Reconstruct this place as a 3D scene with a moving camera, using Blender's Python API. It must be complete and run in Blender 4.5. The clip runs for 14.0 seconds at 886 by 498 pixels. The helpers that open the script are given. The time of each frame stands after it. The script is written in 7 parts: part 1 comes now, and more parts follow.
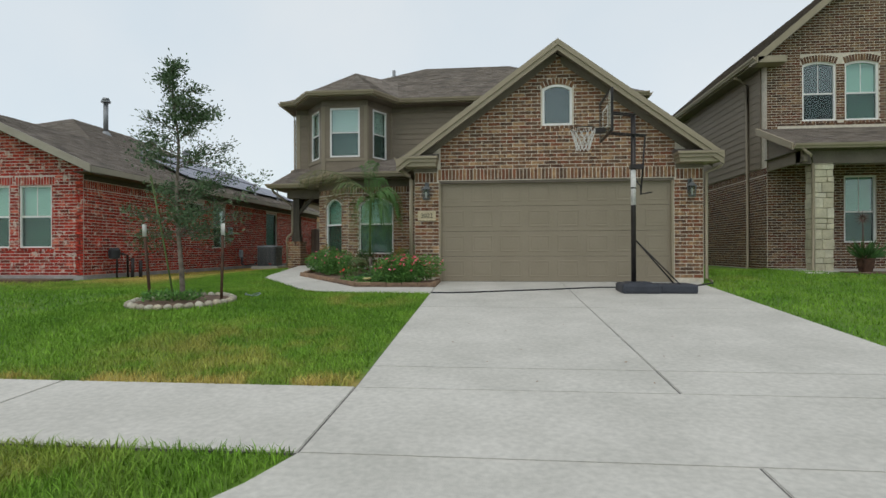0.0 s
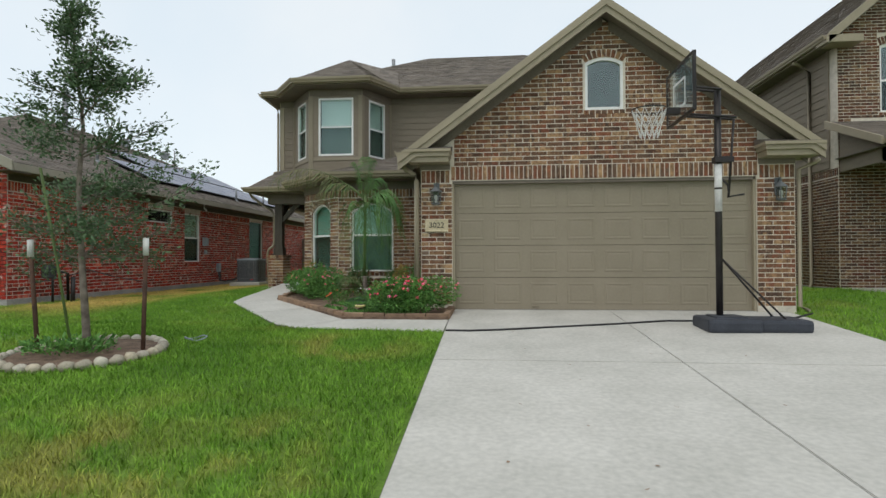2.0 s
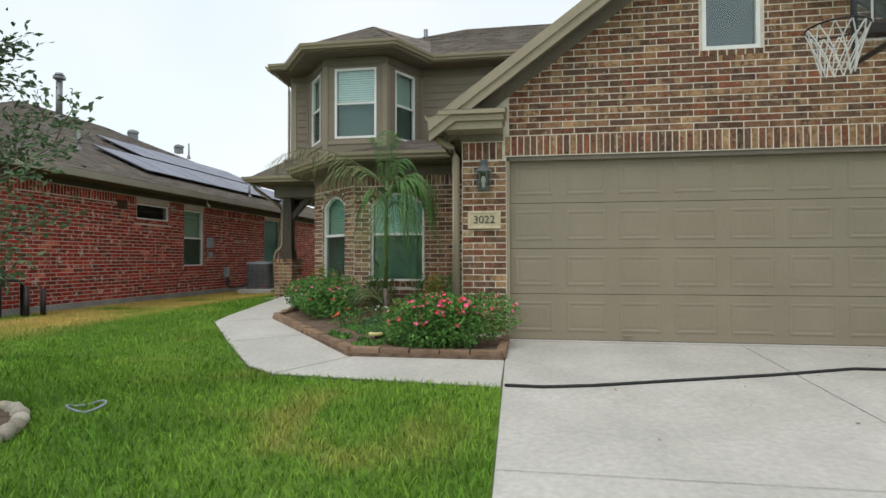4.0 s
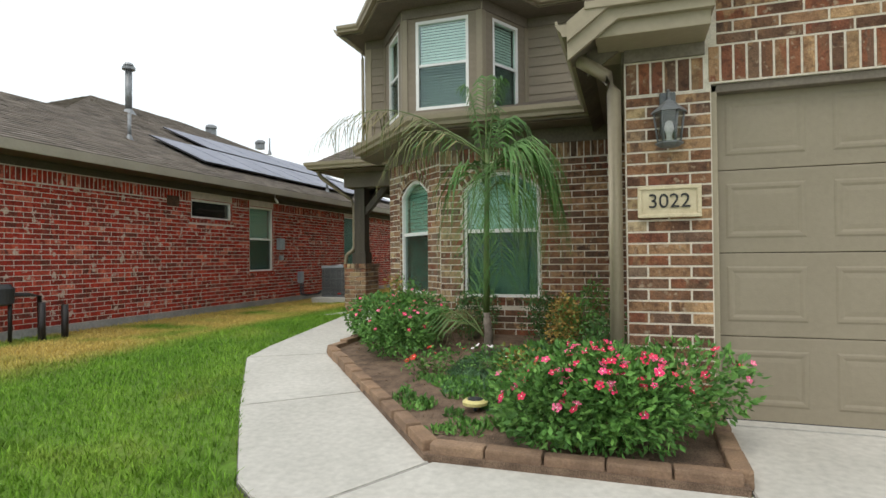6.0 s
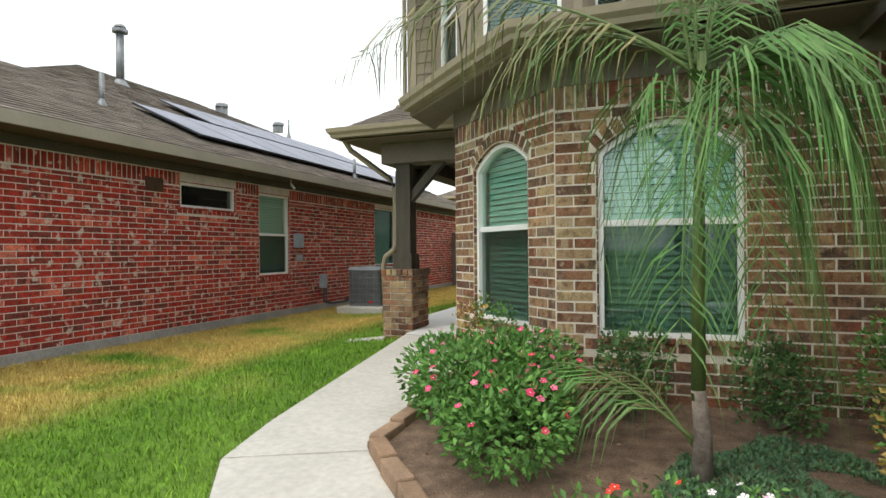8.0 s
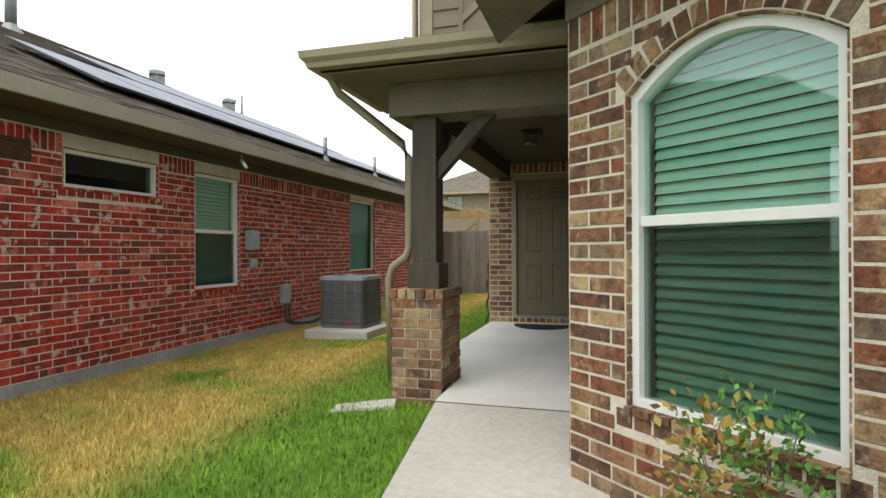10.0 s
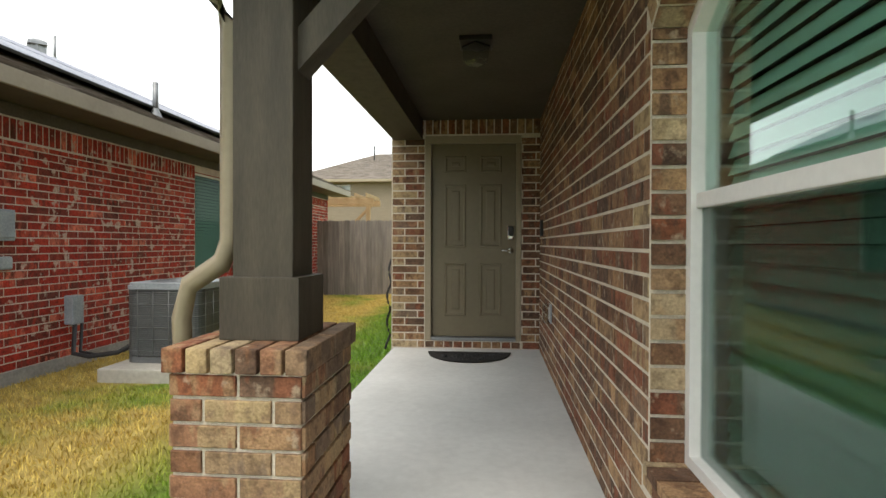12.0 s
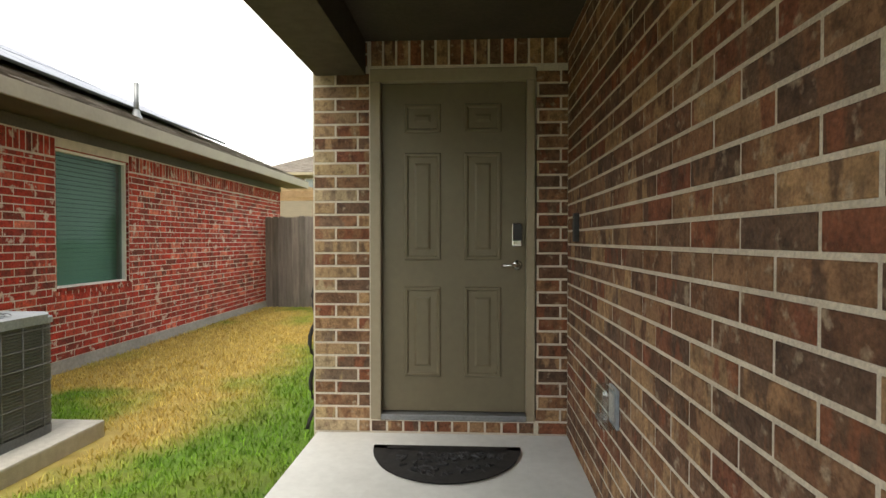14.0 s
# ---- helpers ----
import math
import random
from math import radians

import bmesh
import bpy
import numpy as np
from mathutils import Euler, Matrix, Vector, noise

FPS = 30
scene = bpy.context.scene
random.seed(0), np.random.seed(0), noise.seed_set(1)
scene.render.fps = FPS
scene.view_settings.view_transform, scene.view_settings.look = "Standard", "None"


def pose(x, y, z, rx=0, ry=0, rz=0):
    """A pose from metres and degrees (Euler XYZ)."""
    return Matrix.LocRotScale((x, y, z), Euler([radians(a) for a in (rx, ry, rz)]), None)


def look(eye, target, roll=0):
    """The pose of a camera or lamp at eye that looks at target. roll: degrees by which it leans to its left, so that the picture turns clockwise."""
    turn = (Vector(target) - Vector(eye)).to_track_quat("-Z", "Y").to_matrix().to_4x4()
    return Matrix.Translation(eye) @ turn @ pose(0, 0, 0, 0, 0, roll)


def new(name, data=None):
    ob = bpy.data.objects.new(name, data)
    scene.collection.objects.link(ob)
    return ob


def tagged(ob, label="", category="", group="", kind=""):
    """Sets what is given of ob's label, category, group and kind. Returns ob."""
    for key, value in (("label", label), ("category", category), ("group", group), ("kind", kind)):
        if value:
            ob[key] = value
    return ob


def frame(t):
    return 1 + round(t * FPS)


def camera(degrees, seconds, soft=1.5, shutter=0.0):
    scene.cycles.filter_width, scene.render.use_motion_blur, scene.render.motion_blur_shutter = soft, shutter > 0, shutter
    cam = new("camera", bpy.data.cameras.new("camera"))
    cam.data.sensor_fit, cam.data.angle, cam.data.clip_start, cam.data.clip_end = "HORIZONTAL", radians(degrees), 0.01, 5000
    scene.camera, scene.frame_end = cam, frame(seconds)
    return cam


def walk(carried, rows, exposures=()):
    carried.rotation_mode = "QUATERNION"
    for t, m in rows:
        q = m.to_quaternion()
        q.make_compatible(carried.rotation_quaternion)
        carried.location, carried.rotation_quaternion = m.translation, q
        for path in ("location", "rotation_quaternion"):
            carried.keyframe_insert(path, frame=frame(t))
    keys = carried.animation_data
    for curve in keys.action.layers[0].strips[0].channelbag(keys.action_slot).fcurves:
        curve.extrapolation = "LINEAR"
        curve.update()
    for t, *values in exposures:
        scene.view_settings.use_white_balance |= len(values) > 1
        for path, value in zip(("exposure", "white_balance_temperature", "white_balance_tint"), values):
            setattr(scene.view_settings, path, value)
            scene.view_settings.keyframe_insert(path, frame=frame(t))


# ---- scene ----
cam = camera(76.8, 14.0)
METRES, EYE, TILT, LEAN, TURN = 19.0, 1.25, 0.0, 0.0, 5.7
ROWS = [
    (0.0, 0.0, 0.0, 0.0, 0.0, 0.14, 0.18),
    (0.5, -0.004, 0.0308, 0.0006, -0.14, 0.36, 0.19),
    (1.0, -0.007, 0.0658, 0.0012, -0.18, 0.63, 0.18),
    (1.5, -0.0113, 0.1024, 0.0063, -0.31, 0.92, 0.19),
    (2.0, -0.0144, 0.1398, 0.0106, -0.19, 0.91, 0.2),
    (4.5, -0.028, 0.3236, 0.0166, 4.4, 0.95, 0.17),
    (5.0, -0.0331, 0.3622, 0.0185, 6.31, 0.88, 0.32),
    (5.5, -0.0412, 0.3988, 0.0194, 10.61, 0.86, 0.45),
    (6.0, -0.0526, 0.4326, 0.0212, 12.61, 0.78, 0.55),
    (6.5, -0.0656, 0.4665, 0.0238, 14.24, 0.67, 0.58),
    (7.0, -0.0825, 0.5005, 0.026, 14.37, 0.66, 0.54),
    (7.5, -0.1007, 0.534, 0.0257, 14.72, 0.36, 0.53),
    (8.0, -0.1196, 0.5681, 0.0276, 14.94, 0.17, 0.52),
    (8.5, -0.1395, 0.6026, 0.029, 15.04, 0.2, 0.46),
    (11.0, -0.2111, 0.7648, 0.0314, 4.55, -0.12, -0.03),
    (11.5, -0.2137, 0.7992, 0.0311, 1.31, -0.32, -0.15),
    (12.0, -0.2141, 0.8326, 0.0315, -0.73, -0.56, -0.18),
    (12.5, -0.212, 0.8672, 0.0314, -2.04, -0.83, -0.09),
    (13.0, -0.2095, 0.9004, 0.0333, -1.96, -0.89, 0.01),
    (13.5, -0.2075, 0.931, 0.0351, -2.47, -0.92, 0.0),
    (14.0, -0.2052, 0.9572, 0.0357, -2.59, -0.9, 0.01),
]
walk(cam, [(t, pose(0, 0, EYE, TILT, LEAN, TURN) @ pose(METRES * x, METRES * y, METRES * z, 90 + pitch, roll, yaw)) for t, x, y, z, yaw, pitch, roll in ROWS],
     [(0.0, -0.05, 6600, 9), (2.0, 0.15, 6600, 9), (5.0, 0.42, 6800, 10), (7.5, 0.85, 7000, 10), (11.0, 1.0, 7100, 10), (12.0, 1.3, 7200, 10), (12.5, 1.68, 7200, 10), (13.0, 1.80, 7300, 10), (13.5, 1.56, 7400, 10), (14.0, 1.60, 7500, 10)])

# ---- light ----
SUN_EL, SUN_AZ = 62.0, 200.0
world = bpy.data.worlds.new("overcast_sky")
scene.world = world
world.use_nodes = True
wn, wl = world.node_tree.nodes, world.node_tree.links
wn.clear()
sky = wn.new("ShaderNodeTexSky")
sky.sky_type, sky.sun_disc = "NISHITA", False
sky.sun_elevation, sky.sun_rotation = radians(SUN_EL), radians(SUN_AZ)
sky_bg = wn.new("ShaderNodeBackground")
sky_bg.inputs["Strength"].default_value = 0.03
wl.new(sky.outputs[0], sky_bg.inputs["Color"])
cloud_tc = wn.new("ShaderNodeTexCoord")
cloud_noise = wn.new("ShaderNodeTexNoise")
cloud_noise.inputs["Scale"].default_value = 2.2
cloud_noise.inputs["Detail"].default_value = 5.0
wl.new(cloud_tc.outputs["Generated"], cloud_noise.inputs["Vector"])
cloud_ramp = wn.new("ShaderNodeValToRGB")
cloud_ramp.color_ramp.elements[0].position, cloud_ramp.color_ramp.elements[1].position = 0.35, 0.7
cloud_ramp.color_ramp.elements[0].color = (0.77, 0.86, 0.92, 1)
cloud_ramp.color_ramp.elements[1].color = (0.89, 0.93, 0.945, 1)
wl.new(cloud_noise.outputs["Fac"], cloud_ramp.inputs["Fac"])
cloud_bg = wn.new("ShaderNodeBackground")
cloud_bg.inputs["Strength"].default_value = 0.80
wl.new(cloud_ramp.outputs["Color"], cloud_bg.inputs["Color"])
sky_add, sky_out = wn.new("ShaderNodeAddShader"), wn.new("ShaderNodeOutputWorld")
wl.new(sky_bg.outputs[0], sky_add.inputs[0])
wl.new(cloud_bg.outputs[0], sky_add.inputs[1])
wl.new(sky_add.outputs[0], sky_out.inputs["Surface"])
sun = new("sun", bpy.data.lights.new("sun", "SUN"))
sun.data.energy, sun.data.angle, sun.data.color = 0.9, radians(40), (1.0, 0.97, 0.92)
_a, _e = radians(SUN_AZ), radians(SUN_EL)
sun.matrix_world = look((math.sin(_a) * math.cos(_e) * 50, math.cos(_a) * math.cos(_e) * 50, math.sin(_e) * 50), (0, 0, 0))


# ---- materials ----
def surface(name, c1, c2, scale=6.0, rough=0.8, bump=0.2, bscale=60.0, metal=0.0, palette=None, spread=0.25, fine=0.15, stretch=None, spec=0.4, blotch=0.0, smear=(15.0, 0.52, 0.74, 0.5)):
    """Two scales of noise between two colours; palette: colours dealt out piece by piece."""
    m = bpy.data.materials.new(name)
    m.use_nodes = True
    n, l = m.node_tree.nodes, m.node_tree.links
    b = n["Principled BSDF"]
    b.inputs["Roughness"].default_value, b.inputs["Metallic"].default_value = rough, metal
    b.inputs["Specular IOR Level"].default_value = spec
    geo = n.new("ShaderNodeNewGeometry")
    vec = geo.outputs["Position"]
    if stretch:
        mp = n.new("ShaderNodeMapping")
        mp.inputs["Scale"].default_value = stretch
        l.new(vec, mp.inputs["Vector"])
        vec = mp.outputs["Vector"]

    def noise_at(s, detail=4.0):
        t = n.new("ShaderNodeTexNoise")
        t.inputs["Scale"].default_value, t.inputs["Detail"].default_value = s, detail
        l.new(vec, t.inputs["Vector"])
        return t.outputs["Fac"]

    def ramp_of(fac, stops, constant=False):
        r = n.new("ShaderNodeValToRGB")
        e = r.color_ramp.elements
        r.color_ramp.interpolation = "CONSTANT" if constant else "LINEAR"
        e[0].position, e[0].color = stops[0][0], (*stops[0][1], 1)
        e[1].position, e[1].color = stops[1][0], (*stops[1][1], 1)
        for p, c in stops[2:]:
            x = e.new(p)
            x.color = (*c, 1)
        l.new(fac, r.inputs["Fac"])
        return r.outputs["Color"]

    def mixed(a, bb, fac, mode="MIX"):
        x = n.new("ShaderNodeMix")
        x.data_type, x.blend_type = "RGBA", mode
        if isinstance(fac, float):
            x.inputs["Factor"].default_value = fac
        else:
            l.new(fac, x.inputs["Factor"])
        l.new(a, x.inputs["A"])
        l.new(bb, x.inputs["B"])
        return x.outputs["Result"]

    big = noise_at(scale)
    if palette:
        oi = n.new("ShaderNodeObjectInfo")
        add = n.new("ShaderNodeMath")
        add.operation = "ADD"
        l.new(oi.outputs["Random"], add.inputs[0])
        l.new(geo.outputs["Random Per Island"], add.inputs[1])
        fr = n.new("ShaderNodeMath")
        fr.operation = "FRACT"
        l.new(add.outputs[0], fr.inputs[0])
        k = len(palette)
        base = ramp_of(fr.outputs[0], [(i / k, c) for i, c in enumerate(palette)], True)
        lo, hi = 1 - spread, 1 + spread
        col = mixed(base, ramp_of(big, [(0.35, (lo, lo, lo)), (0.65, (hi, hi, hi * 0.97))]), 1.0, "MULTIPLY")
        if blotch:
            again = n.new("ShaderNodeMath")
            again.operation = "MULTIPLY"
            again.inputs[1].default_value = 7.31
            l.new(fr.outputs[0], again.inputs[0])
            wrap = n.new("ShaderNodeMath")
            wrap.operation = "FRACT"
            l.new(again.outputs[0], wrap.inputs[0])
            second = ramp_of(wrap.outputs[0], [(i / k, c) for i, c in enumerate(palette)], True)
            mp2 = n.new("ShaderNodeMapping")
            mp2.inputs["Scale"].default_value = (1.0, 1.0, 0.35)
            l.new(vec, mp2.inputs["Vector"])
            patchy = n.new("ShaderNodeTexNoise")
            patchy.inputs["Scale"].default_value, patchy.inputs["Detail"].default_value = 12.0, 3.0
            l.new(mp2.outputs["Vector"], patchy.inputs["Vector"])
            col = mixed(col, second, ramp_of(patchy.outputs["Fac"], [(0.50, (0, 0, 0)), (0.56, (blotch,) * 3)]))
            soot = ramp_of(noise_at(26.0, 4.0), [(0.36, (0.62, 0.60, 0.60)), (0.50, (1, 1, 1))])
            col = mixed(col, soot, 1.0, "MULTIPLY")
        fl = noise_at(smear[0], 4.0)
        tint = ramp_of(fl, [(smear[1], (0, 0, 0)), (smear[2], (smear[3],) * 3)])
        other = n.new("ShaderNodeRGB")
        other.outputs[0].default_value = (*c2, 1)
        col = mixed(col, other.outputs[0], tint)
    else:
        col = ramp_of(big, [(0.32, c1), (0.68, c2)])
    fineness = ramp_of(noise_at(scale * 14, 3.0), [(0.3, (1 - fine,) * 3), (0.7, (1 + fine,) * 3)])
    col = mixed(col, fineness, 1.0, "MULTIPLY")
    l.new(col, b.inputs["Base Color"])
    if bump:
        bn = n.new("ShaderNodeBump")
        bn.inputs["Strength"].default_value, bn.inputs["Distance"].default_value = bump, 0.01
        l.new(noise_at(bscale, 5.0), bn.inputs["Height"])
        l.new(bn.outputs[0], b.inputs["Normal"])
    return m


def lawn_material(name, blades):
    """Green turf that dries to straw beside the red house and in worn spots."""
    m = surface(name, (0.110, 0.238, 0.024), (0.19, 0.345, 0.042), 1.3, 0.75, 0.5, 90.0, fine=0.3, spec=0.25)
    n, l = m.node_tree.nodes, m.node_tree.links
    b = n["Principled BSDF"]
    green = b.inputs["Base Color"].links[0].from_socket
    geo = n.new("ShaderNodeNewGeometry")
    sep = n.new("ShaderNodeSeparateXYZ")
    l.new(geo.outputs["Position"], sep.inputs[0])

    def maths(op, a, c):
        x = n.new("ShaderNodeMath")
        x.operation = op
        for i, v in enumerate((a, c)):
            if isinstance(v, (int, float)):
                x.inputs[i].default_value = v
            else:
                l.new(v, x.inputs[i])
        return x.outputs[0]

    def ramp01(v, a, c):
        x = n.new("ShaderNodeMapRange")
        x.interpolation_type = "SMOOTHSTEP"
        l.new(v, x.inputs[0])
        x.inputs[1].default_value, x.inputs[2].default_value = a, c
        return x.outputs[0]

    def patch(s):
        t = n.new("ShaderNodeTexNoise")
        t.inputs["Scale"].default_value, t.inputs["Detail"].default_value = s, 5.0
        l.new(geo.outputs["Position"], t.inputs["Vector"])
        return t.outputs["Fac"]

    def disc(x, y, r):
        dx = maths("POWER", maths("ABSOLUTE", maths("SUBTRACT", sep.outputs[0], x), 0), 2)
        dy = maths("POWER", maths("ABSOLUTE", maths("SUBTRACT", sep.outputs[1], y), 0), 2)
        return ramp01(maths("SQRT", maths("ADD", dx, dy), 0), r, r * 0.2)

    side = maths("MULTIPLY", ramp01(sep.outputs[0], -6.9, -8.0), ramp01(sep.outputs[1], 10.5, 13.0))
    dry = maths("MULTIPLY", side, ramp01(patch(0.9), 0.30, 0.55))
    worn = maths("MULTIPLY", maths("MAXIMUM", disc(-2.6, 5.4, 1.9), maths("MAXIMUM", disc(-2.3, 9.0, 1.2), disc(-3.0, 2.2, 1.6))), ramp01(patch(1.7), 0.40, 0.62))
    worn = maths("MAXIMUM", worn, maths("MULTIPLY", ramp01(patch(0.6), 0.56, 0.72), 0.5))
    edge = maths("MULTIPLY", maths("MULTIPLY", ramp01(sep.outputs[1], 4.75, 4.3), ramp01(sep.outputs[1], 4.1, 4.25)), ramp01(patch(2.5), 0.35, 0.55))
    dry = maths("MAXIMUM", dry, maths("MAXIMUM", maths("MULTIPLY", worn, 0.48), maths("MULTIPLY", edge, 0.85)))
    straw = n.new("ShaderNodeValToRGB")
    straw.color_ramp.elements[0].color = (0.43, 0.30, 0.085, 1)
    straw.color_ramp.elements[1].color = (0.64, 0.50, 0.17, 1)
    straw.color_ramp.elements[0].position, straw.color_ramp.elements[1].position = 0.3, 0.7
    l.new(patch(7.0), straw.inputs["Fac"])
    mix = n.new("ShaderNodeMix")
    mix.data_type = "RGBA"
    l.new(dry, mix.inputs["Factor"])
    l.new(green, mix.inputs["A"])
    l.new(straw.outputs["Color"], mix.inputs["B"])
    out = mix.outputs["Result"]
    tone_shade = n.new("ShaderNodeValToRGB")
    # blades differ in tone; the ground is darkened for the shade among them
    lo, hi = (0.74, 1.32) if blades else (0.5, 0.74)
    tone_shade.color_ramp.elements[0].color, tone_shade.color_ramp.elements[1].color = (lo, lo, lo, 1), (hi, hi, hi * 0.9, 1)
    l.new(geo.outputs["Random Per Island"] if blades else patch(40.0), tone_shade.inputs["Fac"])
    mul = n.new("ShaderNodeMix")
    mul.data_type, mul.blend_type = "RGBA", "MULTIPLY"
    mul.inputs["Factor"].default_value = 1.0
    l.new(out, mul.inputs["A"])
    l.new(tone_shade.outputs["Color"], mul.inputs["B"])
    l.new(mul.outputs["Result"], b.inputs["Base Color"])
    return m


def glass_material(name, tint, clear, gloss, edge=0.75):
    m = bpy.data.materials.new(name)
    m.use_nodes = True
    n, l = m.node_tree.nodes, m.node_tree.links
    n.clear()
    out, mix, tr, gl = n.new("ShaderNodeOutputMaterial"), n.new("ShaderNodeMixShader"), n.new("ShaderNodeBsdfTransparent"), n.new("ShaderNodeBsdfGlossy")
    lw, pw, ma = n.new("ShaderNodeLayerWeight"), n.new("ShaderNodeMath"), n.new("ShaderNodeMath")
    lw.inputs["Blend"].default_value = 0.5
    pw.operation, ma.operation = "POWER", "MULTIPLY_ADD"
    pw.inputs[1].default_value = 3.5
    ma.inputs[1].default_value, ma.inputs[2].default_value = edge, gloss
    l.new(lw.outputs["Facing"], pw.inputs[0])
    l.new(pw.outputs[0], ma.inputs[0])
    tr.inputs["Color"].default_value = (*(c * clear for c in tint), 1)
    gl.inputs["Roughness"].default_value = 0.02
    gl.inputs["Color"].default_value = (0.9, 0.95, 0.95, 1)
    l.new(ma.outputs[0], mix.inputs[0])
    l.new(tr.outputs[0], mix.inputs[1])
    l.new(gl.outputs[0], mix.inputs[2])
    l.new(mix.outputs[0], out.inputs["Surface"])
    return m


BRICKS = [(r * 1.13, g * 0.97, b * 0.84) for r, g, b in [(0.115, 0.066, 0.045), (0.165, 0.092, 0.058), (0.20, 0.115, 0.07), (0.10, 0.068, 0.052), (0.24, 0.155, 0.095), (0.20, 0.085, 0.05),
          (0.13, 0.08, 0.055), (0.33, 0.235, 0.145), (0.155, 0.098, 0.068), (0.18, 0.075, 0.048), (0.22, 0.14, 0.09), (0.125, 0.085, 0.065), (0.30, 0.21, 0.13)]]
BUFF = [(0.40, 0.29, 0.16), (0.36, 0.24, 0.135), (0.30, 0.19, 0.11), (0.42, 0.32, 0.20), (0.26, 0.13, 0.075), (0.19, 0.13, 0.09)]
REDS = [(r * 1.70, g * 0.66, b * 0.57) for r, g, b in [(0.20, 0.045, 0.032), (0.25, 0.055, 0.038), (0.16, 0.042, 0.032), (0.22, 0.06, 0.042), (0.13, 0.055, 0.045), (0.27, 0.07, 0.045),
        (0.18, 0.05, 0.036), (0.145, 0.07, 0.058), (0.21, 0.048, 0.034), (0.30, 0.12, 0.085), (0.10, 0.06, 0.05), (0.22, 0.05, 0.035), (0.36, 0.24, 0.19)]]
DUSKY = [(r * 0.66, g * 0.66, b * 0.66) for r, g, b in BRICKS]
M_BRICK = surface("brown_brick", None, (0.40, 0.31, 0.22), 9.0, 0.9, 0.8, 60.0, palette=BRICKS, spread=0.3, fine=0.25, blotch=0.85, smear=(19.0, 0.60, 0.70, 0.7))
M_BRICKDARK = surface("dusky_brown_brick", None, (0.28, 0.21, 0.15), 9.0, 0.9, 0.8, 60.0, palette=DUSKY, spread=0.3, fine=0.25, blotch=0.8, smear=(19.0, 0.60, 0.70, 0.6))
M_BUFF = surface("buff_brick", None, (0.17, 0.105, 0.075), 9.0, 0.9, 0.7, 60.0, palette=BUFF, spread=0.2, fine=0.22, blotch=0.7, smear=(19.0, 0.60, 0.72, 0.7))
M_RED = surface("red_brick", None, (0.58, 0.46, 0.40), 5.0, 0.9, 0.8, 60.0, palette=REDS, spread=0.3, fine=0.25, blotch=0.75, smear=(7.5, 0.60, 0.65, 0.85))
M_MORTAR = surface("mortar", (0.56, 0.505, 0.415), (0.70, 0.635, 0.53), 8.0, 0.95, 0.5, 150.0)
M_MORTAR_RED = surface("grey_mortar", (0.54, 0.47, 0.42), (0.68, 0.60, 0.54), 8.0, 0.95, 0.5, 150.0)
M_CONCRETE = surface("concrete", (0.445, 0.43, 0.388), (0.53, 0.51, 0.465), 1.6, 0.85, 0.35, 130.0, fine=0.10)
M_PORCH = surface("smooth_concrete", (0.57, 0.575, 0.555), (0.68, 0.685, 0.665), 1.6, 0.6, 0.1, 90.0, fine=0.05)
M_SLAB = surface("old_concrete", (0.27, 0.26, 0.25), (0.37, 0.355, 0.335), 2.0, 0.9, 0.4, 60.0)
M_JOINT = surface("joint_filler", (0.10, 0.095, 0.09), (0.16, 0.15, 0.14), 5.0, 0.95)
M_TAN = surface("tan_paint", (0.245, 0.208, 0.148), (0.27, 0.23, 0.166), 2.0, 0.6, 0.12, 90.0, fine=0.04)
M_TRIM = surface("trim_paint", (0.30, 0.255, 0.178), (0.335, 0.285, 0.20), 2.0, 0.55, 0.08, 60.0, fine=0.05)
M_SIDING = surface("siding_paint", (0.205, 0.170, 0.125), (0.235, 0.195, 0.145), 2.5, 0.7, 0.3, 50.0, fine=0.08, stretch=(1, 1, 6))
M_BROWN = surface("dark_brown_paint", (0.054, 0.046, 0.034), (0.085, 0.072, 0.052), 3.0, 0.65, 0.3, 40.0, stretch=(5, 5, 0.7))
M_FASCIA = surface("greyish_fascia_paint", (0.31, 0.275, 0.225), (0.36, 0.32, 0.26), 2.0, 0.6, 0.08, 60.0, fine=0.05)
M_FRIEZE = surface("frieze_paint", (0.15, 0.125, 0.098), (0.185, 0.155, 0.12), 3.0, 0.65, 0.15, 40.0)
# taupe of the porch ceiling, darkened so its colour carries the shade
M_SHADED_CEILING = surface("dark_porch_paint", (0.050, 0.041, 0.029), (0.068, 0.056, 0.040), 3.0, 0.7, 0.2, 40.0)
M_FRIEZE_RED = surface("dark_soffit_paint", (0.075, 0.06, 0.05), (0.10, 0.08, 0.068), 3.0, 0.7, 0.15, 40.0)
M_DOOR = surface("door_paint", (0.155, 0.130, 0.082), (0.175, 0.148, 0.095), 2.0, 0.45, 0.08, 120.0, fine=0.04)
M_WHITE = surface("white_vinyl", (0.74, 0.74, 0.72), (0.80, 0.80, 0.78), 3.0, 0.45, 0.03, 30.0, fine=0.03)
M_SHINGLE = surface("shingle", None, (0.20, 0.17, 0.145), 3.0, 0.95, 0.7, 220.0, palette=[(0.155, 0.13, 0.11), (0.185, 0.155, 0.13), (0.13, 0.11, 0.094), (0.17, 0.145, 0.12), (0.205, 0.175, 0.15)], spread=0.15)
M_BLACK = surface("black_plastic", (0.022, 0.023, 0.026), (0.04, 0.041, 0.045), 4.0, 0.5, 0.15, 70.0)
M_BASE = surface("dark_blue_grey_plastic", (0.030, 0.034, 0.045), (0.05, 0.055, 0.068), 4.0, 0.55, 0.2, 60.0)
